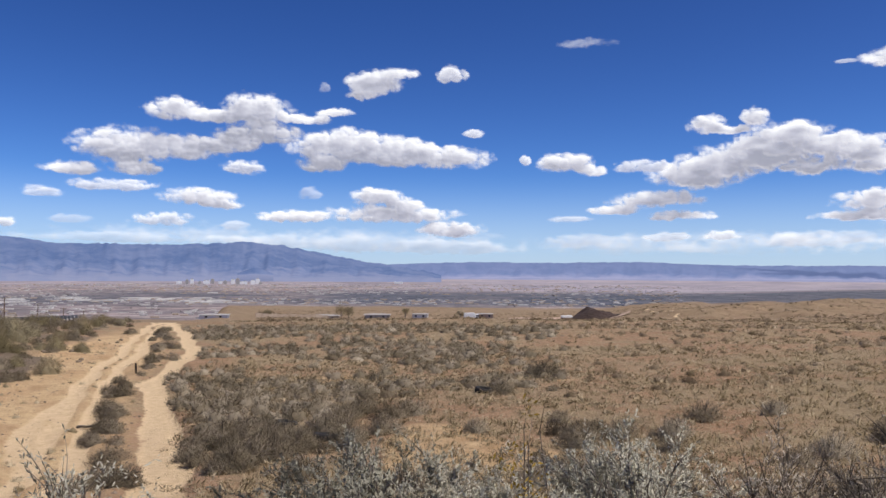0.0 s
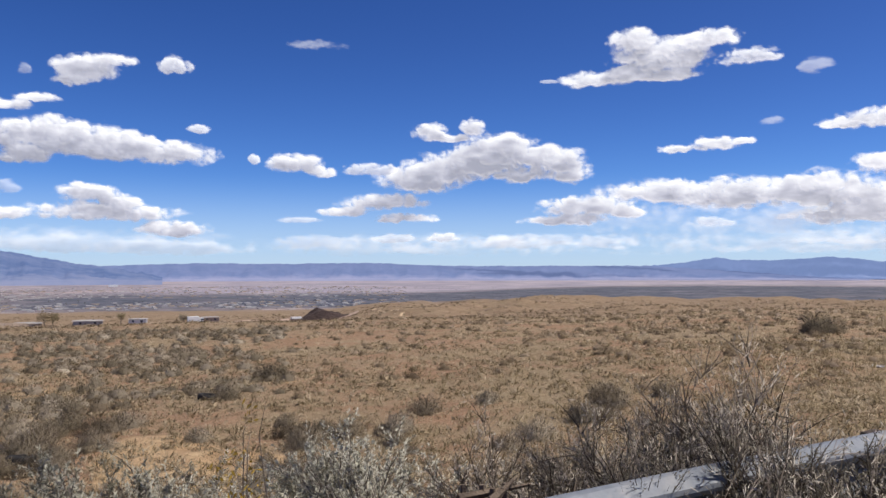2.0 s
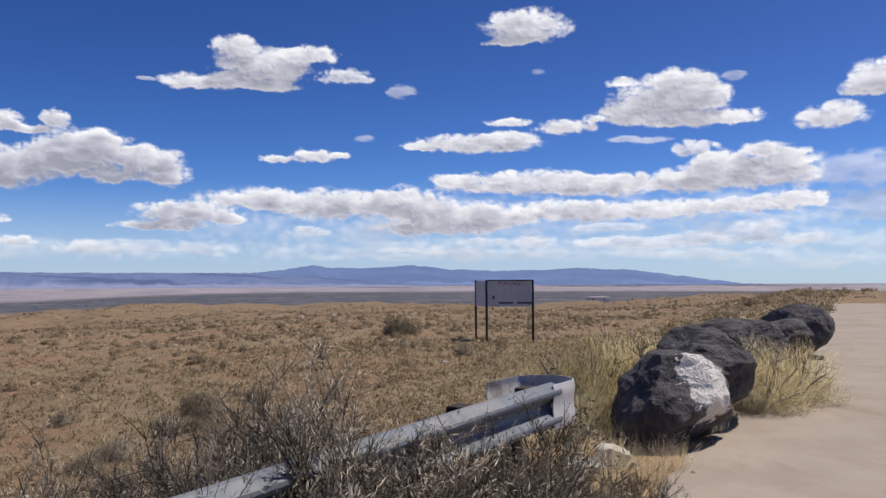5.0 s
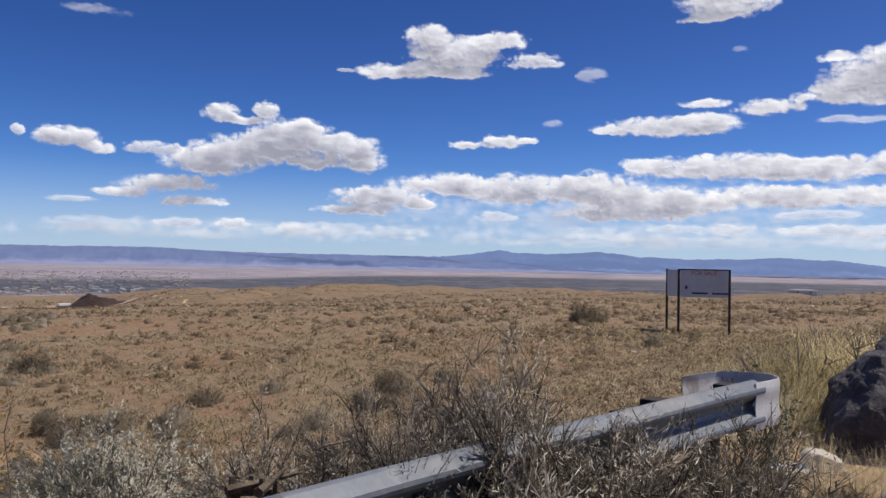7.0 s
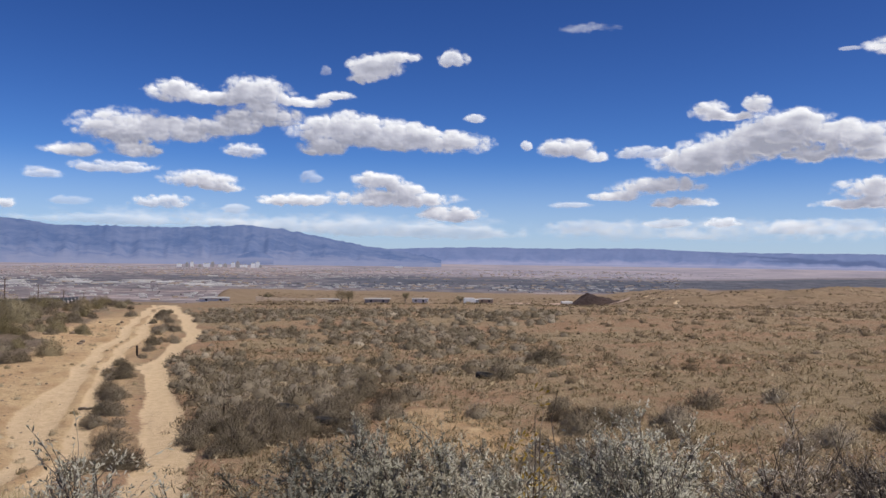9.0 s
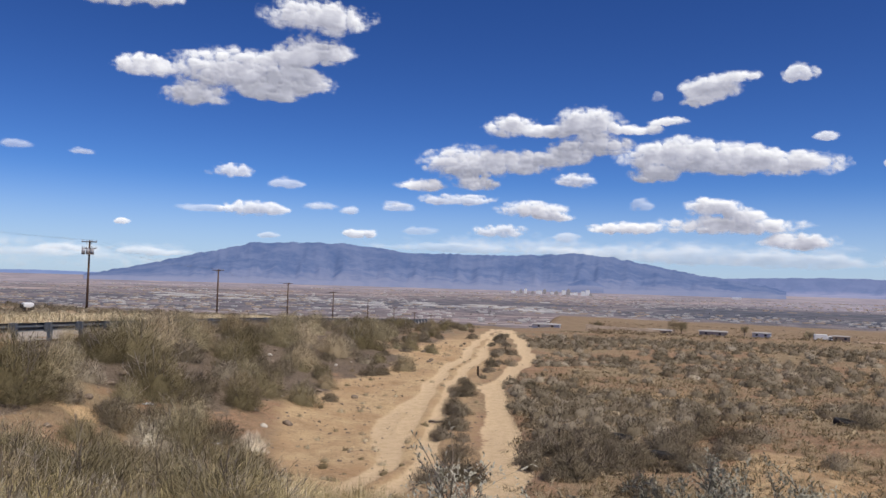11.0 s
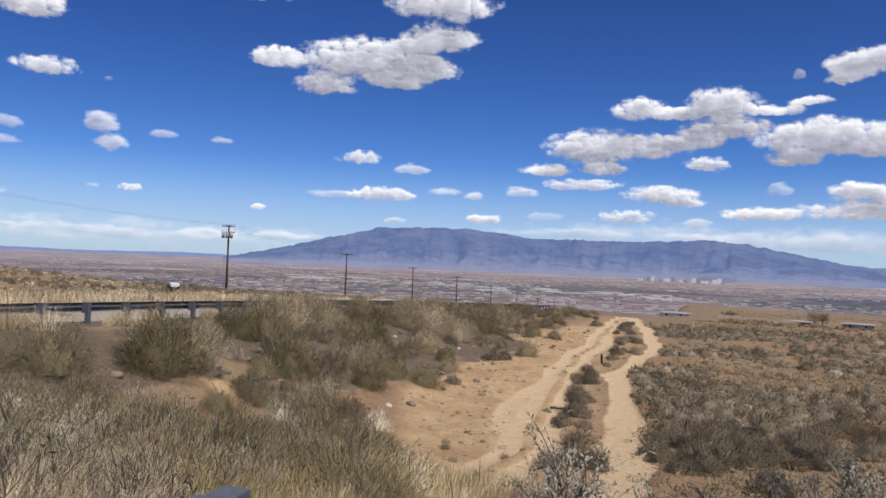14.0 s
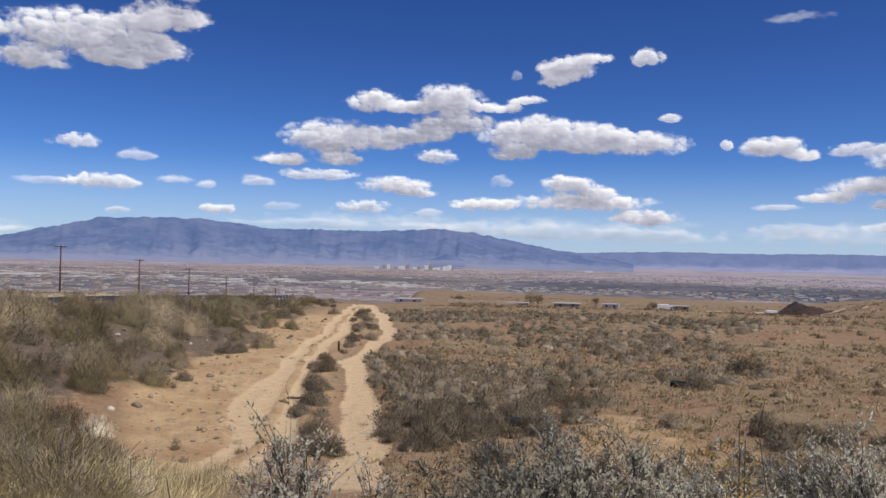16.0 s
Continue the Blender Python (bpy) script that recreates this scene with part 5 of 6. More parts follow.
small = [mound(231 + i, 0.16, 0.20, 22, 0.022, 0.9, 0.0, 1).template() for i in range(5)]
tiny = [mound(251 + i, 0.17, 0.30, 22, 0.045, 0.8, 0.0, 1).template() for i in range(5)]
far = [mound(271 + i, 0.52, 0.55, 26, 0.09, 0.5, 0.8, 1).template() for i in range(5)]
scatter("field_grass", "short tan bunch grass dotted over the field", "grass", spread(13000, -75, 20, 5, 42, open_field, 1.5), small, F_TUFT, 0.6, 1.5)
scatter("field_tufts", "low tan and grey tufts on the open slope", "grass", spread(13000, -75, 20, 24, 125, open_field, 1.6), tiny, F_TUFT, 0.6, 1.5)
scatter("slope_grass", "low tan grass and scrub over the far hills", "grass", spread(9000, -76, 14, 86, 300, lambda x, y: np.where(along(x, y)[1] < 0, 0.4 + 0.6 * np.clip(0.5 + 2.5 * fbm(x / 25, y / 25, 3), 0, 1), 0.0), 1.4), tiny, F_BRUSH, 1.2, 3.0)
scatter("slope_scrub", "scattered dark scrub on the far slope", "shrubs", spread(3200, -76, 14, 70, 310, lambda x, y: np.where(along(x, y)[1] < 0, 0.8, 0.0), 1.6), far, F_BRUSH, 0.45, 1.15, 0.06)


def mesa_top(x, y):
    s, q = along(x, y)
    return np.where(q > 36, 0.8, 0.0)


def roadside(x, y):
    w = beyond(x, y)
    return np.where((w > -0.2 - 0.05 * np.hypot(x, y)) & (w < 5), 0.9, 0.0)


scatter("roadside_grass", "low tan grass along the edge of the pull-out", "grass", spread(1500, -82, -60, 15, 120, roadside, 1.3), tiny, F_TUFT, 0.7, 1.8)
scatter("roadside_brush", "low brown brush along the edge of the pull-out", "shrubs", spread(170, -82, -60, 15, 120, roadside, 1.3), mid_bush, F_BRUSH, 0.5, 1.3)
scatter("mesa_scrub", "dark scrub on the mesa beyond the highway", "shrubs", spread(1700, 28, 80, 45, 260, mesa_top, 1.5), mid_bush, F_SCRUB, 0.9, 1.9, 0.05)
scatter("mesa_grass", "straw and tan grass over the mesa beyond the highway", "grass", spread(1800, 28, 80, 45, 200, mesa_top, 1.5), tiny, F_STRAW, 1.2, 2.6)
scatter("verge_grass", "band of tall straw grass beyond the highway", "grass", [at_road(s, q) for s, q in zip(rng.uniform(-30, 130, 2600), rng.uniform(28.6, 40, 2600))], [tuft(291 + i, 0.55, 0.5, 40, 0.028, 0.55).template() for i in range(3)], F_STRAW, 0.7, 1.2)


def near_slope(x, y):
    w, (s, q) = beyond(x, y), along(x, y)
    keep = (w > 0.35) & (w < 13) & (q > 3) & (q < 17)
    return np.where(keep, 0.9, 0.0) * (1 - tracks(s, q)[1] * 0.9 * (w > 7))


scatter("bank_grass", "matted dry grass on the near bank", "grass", spread(1200, 24, 78, 2.6, 7.5, near_slope, 1.3) + spread(350, 24, 78, 7.5, 15, near_slope, 1.3), [tuft(301 + i, 0.40, 0.14, 60, 0.0055, 0.65, 2).template() for i in range(4)], F_STRAW, 0.6, 1.25)
scatter("bank_weeds", "yellow-olive dry weeds on the near bank", "weeds", spread(800, 24, 66, 3.4, 14, near_slope, 1.5), [tuft(331 + i, 0.42, 0.16, 60, 0.005, 0.8, 2).template() for i in range(4)], F_WEED, 0.6, 1.3)
scatter("verge_tufts", "short straw grass round the rail end", "grass", spread(420, -74, -20, 2.6, 12, lambda x, y: np.where((beyond(x, y) > -0.55) & (beyond(x, y) < 2.6) & (np.hypot(x - 5.5, y - 3.6) > 0.75), 0.9, 0.0), 1.3), [tuft(311 + i, 0.26, 0.10, 44, 0.0045, 0.7, 2).template() for i in range(4)], F_STRAW, 0.5, 1.2)
scatter("rim_grass", "short dry grass beyond the guardrail", "grass", spread(900, -50, 26, 3.2, 9, lambda x, y: np.where(beyond(x, y) > 1.0, 0.8, 0.0), 1.4), [tuft(321 + i, 0.30, 0.12, 36, 0.005, 0.6, 2).template() for i in range(4)], F_STRAW, 0.5, 1.2)


def stalk_weed(name, label, az, r, h, n, seed, leaf=None):
    """A few thin dry stalks with short side shoots."""
    rg = np.random.default_rng(seed)
    st, lf = Buf(), Buf()
    for i in range(n):
        d = way(rg.uniform(0, 6.28), rg.uniform(0.05, 0.45))
        pts = [np.array([0.02 * i, 0.01 * i, -0.05]) + d * h * k / 4 + rg.normal(size=3) * 0.015 * k for k in range(5)]
        st.tube(pts, 0.006, 0.0025, 4)
        b = np.array([pts[1 + k % 4] for k in range(7)])
        e = b + rg.normal(size=(7, 3)) * 0.08 + np.array([0, 0, 0.10])
        st.blades(b, e, 0.006, rg, 0.2, 2, np.tile((0.0, 0.0, 1.0), (7, 1)))
        if leaf:
            lf.leaves(np.repeat(e, 6, 0) + rg.normal(size=(42, 3)) * 0.03, np.repeat(e - b, 6, 0), 0.04, 0.007, rg)
    x, y = polar(az, r)
    ob = thing(name, on_ground(x, y, 0.02), label, "weed")
    part("stalk", st.mesh("brushwood", F_STEM), ob)
    if leaf:
        part("foliage", lf.mesh("foliage", leaf), ob)


def sandy(x, y):
    s, q = along(x, y)
    t, sand = tracks(s, q)
    return sand * (1 - t) * 0.8


scatter("sand_tufts", "sparse dry tufts on the sandy ground", "grass", spread(130, 14, 45, 12, 70, sandy, 1.4), mid_bush, F_TUFT, 0.15, 0.4)


stalk_weed("green_weed", "dark green weed at the end of the rail", -56.6, 5.9, 0.62, 12, 15, F_GREEN)
stalk_weed("green_weed", "dark green weed at the end of the rail", -57.6, 6.3, 0.38, 8, 16, F_GREEN)
stalk_weed("yellow_weed", "dry weed with a few bright yellow leaves", -4.6, 4.5, 0.98, 5, 5, F_YELLOW)
stalk_weed("dry_stalk", "tall thin bare dry stalk", -9.8, 4.4, 1.05, 2, 6)
stalk_weed("dry_stalk", "tall thin bare dry stalk", 37.6, 3.6, 0.85, 1, 7)
stalk_weed("dry_stalk", "tall thin bare dry stalk", 34.4, 3.7, 0.80, 1, 8)
stalk_weed("dry_stalk", "dark green dry stalk among straw grass", 66.5, 3.9, 0.95, 3, 9, F_GREEN)


# ---------------------------------------------------------------- guardrails
def w_profile():
    """Half the W of a crash barrier beam: depth towards the road, height."""
    half = [(0.0, 0.156), (0.018, 0.150), (0.078, 0.112), (0.083, 0.095), (0.078, 0.078), (0.010, 0.022), (0.0, 0.0)]
    return half + [(d, -z) for d, z in half[-2::-1]]


def beam_mesh(name, path, material, thick=0.006, deep=1.0):
    """Sweeps the W along path points (x, y, z, facing x, facing y)."""
    prof = [(d * deep, z) for d, z in w_profile()]
    prof = prof + [(d - thick, z) for d, z in prof[::-1]]
    V, k = [], len(prof)
    for x, y, z, fx, fy in path:
        V += [(x + fx * d, y + fy * d, z + h) for d, h in prof]
    F = [(i * k + j, i * k + (j + 1) % k, (i + 1) * k + (j + 1) % k, (i + 1) * k + j) for i in range(len(path) - 1) for j in range(k)]
    F += [tuple(range(k)), tuple((len(path) - 1) * k + j for j in range(k))[::-1]]
    return solid(name, V, F, material)


def post_mesh(name, size, lo, hi, material, bevel=0.008):
    bm = bmesh.new()
    box(bm, (-size[0] / 2, -size[1] / 2, lo), (size[0] / 2, size[1] / 2, hi), bevel)
    return bm_mesh(name, bm, material)


def near_guardrail():
    ob = thing("guardrail", Matrix.Identity(4), "weathered grey steel W-beam guardrail with a curled end", "guardrail")
    fx, fy = 0.2867, -0.958
    zc = 0.665
    def run(a0, a1, lift=0.0):
        pts = []
        for a in np.linspace(a0, a1, 8):
            x, y = rail_point(a, 0.083)
            pts.append((x + fx * lift, y + fy * lift, zc + 0.006 * math.sin(a * 1.3), fx, fy))
        return pts
    part("beam", beam_mesh("beam", run(-9.0, -5.1), M_STEEL), ob)
    part("beam", beam_mesh("beam", run(-5.2, 1.72, 0.006), M_STEEL), ob)
    part("beam", beam_mesh("beam", run(1.62, 5.52), M_STEEL_BRIGHT), ob)
    # the end wraps back on itself
    path = []
    for a in np.linspace(5.4, 5.74, 4):
        x, y = rail_point(a, 0.083)
        path.append((x + fx * 0.066, y + fy * 0.066, zc, fx, fy))
    cx, cy = rail_point(5.74, 0.245)
    for t in np.linspace(0.12, 1, 12):
        g = math.pi * t
        ux, uy = fx * math.cos(g) + 0.958 * math.sin(g), fy * math.cos(g) + 0.2867 * math.sin(g)
        path.append((cx + ux * 0.225, cy + uy * 0.225, zc, ux, uy))
    for a in (5.6, 5.35):
        x, y = rail_point(a, 0.483)
        path.append((x, y, zc, -fx, -fy))
    part("end_wrap", beam_mesh("end_wrap", path, M_STEEL_PALE, 0.006, 0.1), ob, "whitened curled steel end piece")
    turn = 16.7
    timber = post_mesh("post", (0.15, 0.20), -1.0, 0.70, M_TIMBER, 0.012)
    block = post_mesh("blockout", (0.15, 0.20), -0.17, 0.13, M_TIMBER, 0.012)
    for a in (-8.5, -6.6, -4.7, -0.3, 4.5, 5.42):
        x, y = rail_point(a, 0.38)
        p = part("post", timber, ob)
        p.matrix_basis = pose(x, y, 0, 0, 0, turn)
        x, y = rail_point(a, 0.185)
        b = part("blockout", block, ob)
        b.matrix_basis = pose(x, y, zc, 0, 0, turn)
    for a in (-3.0, -1.37):
        x, y = rail_point(a, 0.31)
        p = part("post", post_mesh("post", (0.09, 0.11), -1.0, 0.84, M_STEEL_DARK, 0.006), ob, "grey steel post")
        p.matrix_basis = pose(x, y, 0, 0, 0, turn)
        x, y = rail_point(a, 0.165)
        b = part("blockout", post_mesh("blockout", (0.09, 0.13), -0.17, 0.185, M_STEEL_DARK, 0.006), ob)
        b.matrix_basis = pose(x, y, zc, 0, 0, turn)
    bolt = bmesh.new()
    bmesh.ops.create_uvsphere(bolt, u_segments=10, v_segments=6, radius=0.017)
    bolt = bm_mesh("bolt", bolt, M_STEEL_DARK, True)
    for a in (-4.1, -3.0, -1.37, -0.3, 1.64, 1.70, 4.5, 5.43, 5.49):
        for h in ((0.0,) if a in (-4.1, -3.0, -1.37, -0.3, 4.5) else (-0.13, -0.05, 0.05, 0.13)):
            x, y = rail_point(a, 0.07 if h == 0 else 0.03)
            b = part("bolt", bolt, ob)
            b.matrix_basis = pose(x, y, zc + h)
    # a split timber post, broken off at the top
    bm = bmesh.new()
    rg = np.random.default_rng(4)
    for i in range(16):
        px, py = rg.uniform(-0.09, 0.09), rg.uniform(-0.11, 0.11)
        top = 0.62 + rg.uniform(-0.10, 0.12)
        rod(bm, (px, py, -0.8), (px + rg.normal() * 0.02, py + rg.normal() * 0.02, top), 0.045, 0.012, 5)
    for i in range(7):
        z = 0.60 + rg.uniform(0, 0.12)
        rod(bm, (rg.uniform(-0.12, 0), rg.uniform(-0.1, 0.1), z), (rg.uniform(0.1, 0.35), rg.uniform(-0.1, 0.1), z + rg.uniform(-0.04, 0.05)), 0.022, 0.006, 5)
    p = part("split_post", bm_mesh("split_post", bm, M_WOODGREY), ob, "splintered dark timber post")
    x, y = rail_point(2.02, 0.62)
    p.matrix_basis = pose(x, y, ground_z(x, y) - 0.02, 0, 0, turn)
    x, y = rail_point(2.12, 0.40)
    b = part("blockout", post_mesh("blockout", (0.13, 0.15), -0.17, 0.10, M_TIMBER, 0.012), ob)
    b.matrix_basis = pose(x, y, zc - 0.09, 0, 0, turn)


near_guardrail()


def far_guardrail():
    ob = thing("guardrail", Matrix.Identity(4), "long steel highway guardrail on grey posts along the bank top", "guardrail")
    fx, fy = -0.9681, -0.2504
    post = post_mesh("post", (0.16, 0.13), -0.9, 0.74, M_STEEL_DARK)
    block = post_mesh("blockout", (0.13, 0.15), -0.19, 0.17, M_STEEL_DARK)
    turn = 14.5
    s, step_m = -7.2, 1.905
    spots = []
    while s < 102:
        x, y = at_road(s, 20.1)
        spots.append((s, ground_z(x, y)))
        s += step_m
    zs = np.array([z for _, z in spots])
    smooth = np.convolve(np.pad(zs, 4, mode="edge"), np.ones(9) / 9, "valid")
    for i, (s, _) in enumerate(spots):
        x, y = at_road(s, 20.1)
        p = part("post", post, ob)
        p.matrix_basis = pose(x, y, smooth[i], 0, 0, turn)
        x, y = at_road(s, 20.24)
        b = part("blockout", block, ob)
        b.matrix_basis = pose(x, y, smooth[i] + 0.56, 0, 0, turn)
    for i in range(0, len(spots) - 4, 4):
        path = []
        for j in range(i, i + 5):
            s = spots[j][0] + (0.12 if j == i + 4 else 0.0)
            x, y = at_road(s, 20.318 + 0.004 * (i // 4 % 2))
            path.append((x, y, smooth[j] + 0.56, fx, fy))
        part("beam", beam_mesh("beam", path, M_STEEL), ob)


far_guardrail()


# ---------------------------------------------------------------- utility poles
def utility_pole(s, top, bank=False, first=False):
    x, y = at_road(s, 75.0)
    z0 = ground_z(x, y)
    h = top + EYE - z0
    ob = thing("utility_pole", pose(x, y, z0, 0, 0, 14.5), "tall brown wooden utility pole with crossarm", "utility pole", "poles along the highway")
    bm = bmesh.new()
    rod(bm, (0, 0, -1.0), (0.0, 0, h), 0.20, 0.135, 10)
    part("pole", bm_mesh("pole", bm, M_POLE, True), ob)
    arm = bmesh.new()
    box(arm, (-1.25, -0.16, -0.07), (1.25, -0.04, 0.07), 0.015)
    arm = bm_mesh("crossarm", arm, M_POLE)
    knob = bmesh.new()
    rod(knob, (0, 0, 0), (0, 0, 0.10), 0.03, 0.03, 8)
    rod(knob, (0, 0, 0.10), (0, 0, 0.24), 0.075, 0.04, 10)
    knob = bm_mesh("insulator", knob, M_CERAMIC, True)
    for level in ([h - 0.25] + ([h - 1.25] if bank else [])):
        p = part("crossarm", arm, ob)
        p.matrix_basis = pose(0, 0, level)
        for dx in (-1.15, -0.45, 0.45, 1.15):
            k = part("insulator", knob, ob)
            k.matrix_basis = pose(dx, -0.1, level + 0.07)
        for side in (-1, 1):
            b = bmesh.new()
            rod(b, (side * 0.6, -0.1, -0.05), (side * 0.05, -0.1, -0.6), 0.025, 0.025, 6)
            q = part("brace", bm_mesh("brace", b, M_WIRE), ob)
            q.matrix_basis = pose(0, 0, level)
    if bank:
        can = bmesh.new()
        rod(can, (0, 0, -0.45), (0, 0, 0.45), 0.26, 0.26, 14)
        rod(can, (0, 0, 0.45), (0, 0, 0.56), 0.24, 0.12, 14)
        rod(can, (0.1, 0, 0.5), (0.1, 0, 0.8), 0.04, 0.03, 8)
        can = bm_mesh("transformer", can, M_CERAMIC, True)
        for dx in (-0.75, 0.0, 0.75):
            q = part("transformer", can, ob)
            q.matrix_basis = pose(dx, -0.38, h - 1.75)
    return x, y, z0 + h


tops = [(-8, 10.3, False), (47.3, 7.0, False), (110, 4.5, True), (154, 0.85, False), (194, -1.9, False), (232, -4.6, False), (272, -8.2, False), (312, -11.5, False), (352, -15.0, False), (392, -18.0, False)]
crowns = [utility_pole(*t) for t in tops]
for k, dx in enumerate((-1.15, -0.45, 1.15)):
    ox, oy = dx * math.cos(radians(14.5)), dx * math.sin(radians(14.5))
    cu = bpy.data.curves.new("power_line", "CURVE")
    cu.dimensions, cu.bevel_depth, cu.bevel_resolution = "3D", 0.005, 0
    for (x0, y0, z0), (x1, y1, z1) in zip(crowns, crowns[1:]):
        sp = cu.splines.new("POLY")
        sp.points.add(12)
        for i in range(13):
            t = i / 12
            sp.points[i].co = (x0 + (x1 - x0) * t + ox, y0 + (y1 - y0) * t + oy, z0 + (z1 - z0) * t - 4 * 0.9 * t * (1 - t) + 0.05, 1)
    cu.materials.append(M_WIRE)
    tagged(new("power_line", cu), "thin dark overhead power line between poles", "power line", "overhead lines")


# ---------------------------------------------------------------- sale sign
def text_mesh(name, text, size, material):
    cu = bpy.data.curves.new(name, "FONT")
    cu.body, cu.size, cu.extrude = text, size, 0.003
    cu.align_x, cu.align_y = "CENTER", "CENTER"
    ob = bpy.data.objects.new(name, cu)
    me = bpy.data.meshes.new_from_object(ob)
    bpy.data.objects.remove(ob)
    me.materials.clear()
    me.materials.append(material)
    return me


def sale_sign():
    x0, y0 = polar(-50.5, 39.2)
    x1, y1 = polar(-53.82, 39.2)
    g = ground_z((x0 + x1) / 2, (y0 + y1) / 2)
    d = Vector((x1 - x0, y1 - y0, 0))
    wide = d.length
    ob = thing("sign", pose(x0, y0, g, 0, 0, math.degrees(math.atan2(d.y, d.x))), "two-sided white sale sign board on tall black posts", "sign")
    top = EYE + 0.02 - g
    post = post_mesh("post", (0.11, 0.11), -0.6, top, M_SIGNPOST, 0.008)
    for px, py in ((0, 0), (wide, 0), (-0.62, 1.9)):
        p = part("post", post, ob)
        p.matrix_basis = pose(px, py, 0)
    bm = bmesh.new()
    box(bm, (0.07, -0.02, top - 1.32), (wide - 0.07, 0.02, top - 0.04), 0.006)
    board = part("board", bm_mesh("board", bm, M_BOARD), ob)
    bm = bmesh.new()
    box(bm, (0.05, -0.05, top - 0.05), (wide - 0.05, 0.05, top + 0.01), 0.006)
    part("top_rail", bm_mesh("top_rail", bm, M_SIGNPOST), ob)
    back = part("board", post_mesh("board", (1.86, 0.04), top - 1.32, top - 0.04, M_BOARD, 0.006), ob)
    back.matrix_basis = pose(-0.31, 0.95, 0, 0, 0, math.degrees(math.atan2(1.9, -0.62)))
    t = part("lettering", text_mesh("lettering", "FOR SALE", 0.27, M_RED), board, "faded red capital letters")
    t.matrix_basis = pose(wide / 2, -0.024, top - 0.19, 90)
    for bx, bz, bw, bh in ((0.24, 0.86, 0.12, 0.16), (0.85, 1.13, 0.72, 0.09), (1.80, 1.13, 0.80, 0.09)):
        b = bmesh.new()
        box(b, (bx - bw / 2 + 0.1, -0.026, top - bz - bh / 2), (bx + bw / 2 + 0.1, -0.0215, top - bz + bh / 2), 0)
        part("printed_bar", bm_mesh("printed_bar", b, M_INK), board, "dark unreadable printing")


sale_sign()


# ---------------------------------------------------------------- rocks
def rock_mesh(name, seed, size, cuts, material, sub=4, rough=0.06, block=1.0):
    """A boulder: a sphere cut by planes, then roughened at two scales."""
    rg = np.random.default_rng(seed)
    bm = bmesh.new()
    bmesh.ops.create_icosphere(bm, subdivisions=sub, radius=1.0)
    planes = []
    for i in range(cuts):
        n = rg.normal(size=3)
        n /= np.linalg.norm(n)
        planes.append((Vector(n), rg.uniform(0.52, 0.80) * (1.0 if block == 1.0 else 1.22)))
    for v in bm.verts:
        p = Vector([math.copysign(abs(c) ** block, c) for c in v.co])
        for n, d in planes:
            over = p.dot(n) - d
            if over > 0:
                p -= n * over * 0.92
        o = Vector((seed * 3.1, 0, 0))
        k = noise.fractal(p * 1.6 + o, 1.0, 2.0, 4) * rough * 1.6 + noise.fractal(p * 6 + o, 0.9, 2.1, 4) * rough * 0.6
        p += p.normalized() * k
        v.co = Vector((p.x * size[0], p.y * size[1], p.z * size[2]))
    return bm_mesh(name, bm, material, sub < 3)


def basalt(name, patch, radius):
    k = Nodes(name, 0.8, 0.0, 0.35)
    v = k.coords()
    n1, n2, n3 = k.noise(2.5, 6, 0.65, v), k.noise(11, 6, 0.7, v), k.noise(45, 4, 0.65, v)
    c = k.mix(k.span(n1, 0.35, 0.65), (0.045, 0.041, 0.044), (0.135, 0.12, 0.118))
    c = k.mix(k.span(n2, 0.52, 0.66, 0, 0.6), c, (0.17, 0.155, 0.15))
    d = k.n("VectorMath", i0=v, i1=patch)
    d.operation = "DISTANCE"
    edge = k.math("ADD", k.math("DIVIDE", d.outputs["Value"], radius), k.math("MULTIPLY", k.math("SUBTRACT", n2, 0.5), 1.5))
    edge = k.math("ADD", edge, k.math("MULTIPLY", k.math("SUBTRACT", n1, 0.5), 2.2))
    crust = k.mix(k.span(n3, 0.4, 0.62), (0.90, 0.85, 0.78), (0.70, 0.63, 0.55))
    c = k.mix(k.span(edge, 0.85, 0.97, 0.97, 0.0), c, crust)
    k.color(c)
    k.bump(k.math("ADD", n2, k.math("MULTIPLY", n3, 0.5)), 0.9, 0.05)
    return k.m


def boulder(az, r, size, seed, label, material, rz=0.0, sink=0.25, tilt=0.0, cuts=9):
    x, y = polar(az, r)
    me = rock_mesh("boulder", seed, size, cuts, material, 5, 0.06, 0.72)
    ob = new("boulder", me)
    ob.matrix_world = pose(x, y, ground_z(x, y) + size[2] * (1 - sink), tilt, 0, rz)
    return tagged(ob, label, "boulder", "boulders beside the pavement")


BASALT = basalt("crusted_basalt", (0.0, -0.50, 0.20), 0.36)
BASALT_DARK = basalt("grey_basalt", (0.5, -0.3, 0.5), 0.22)
boulder(-63.9, 8.1, (0.60, 0.54, 0.48), 21, "dark basalt boulder with a crusty white patch", BASALT, 0, 0.25)
boulder(-65.7, 9.3, (0.72, 0.60, 0.56), 23, "dark grey cracked basalt boulder beside the pavement", BASALT_DARK, 40, 0.2)
boulder(-68.0, 13.2, (0.75, 0.7, 0.52), 26, "dark grey basalt boulder behind dry brush", BASALT_DARK, 10, 0.2)
boulder(-70.2, 14.6, (0.7, 0.6, 0.52), 29, "pale grey weathered boulder by the pavement", BASALT_DARK, 75, 0.2)
boulder(-71.6, 17.5, (0.8, 0.7, 0.6), 31, "dark boulder by the pavement edge", BASALT_DARK, 20, 0.25)


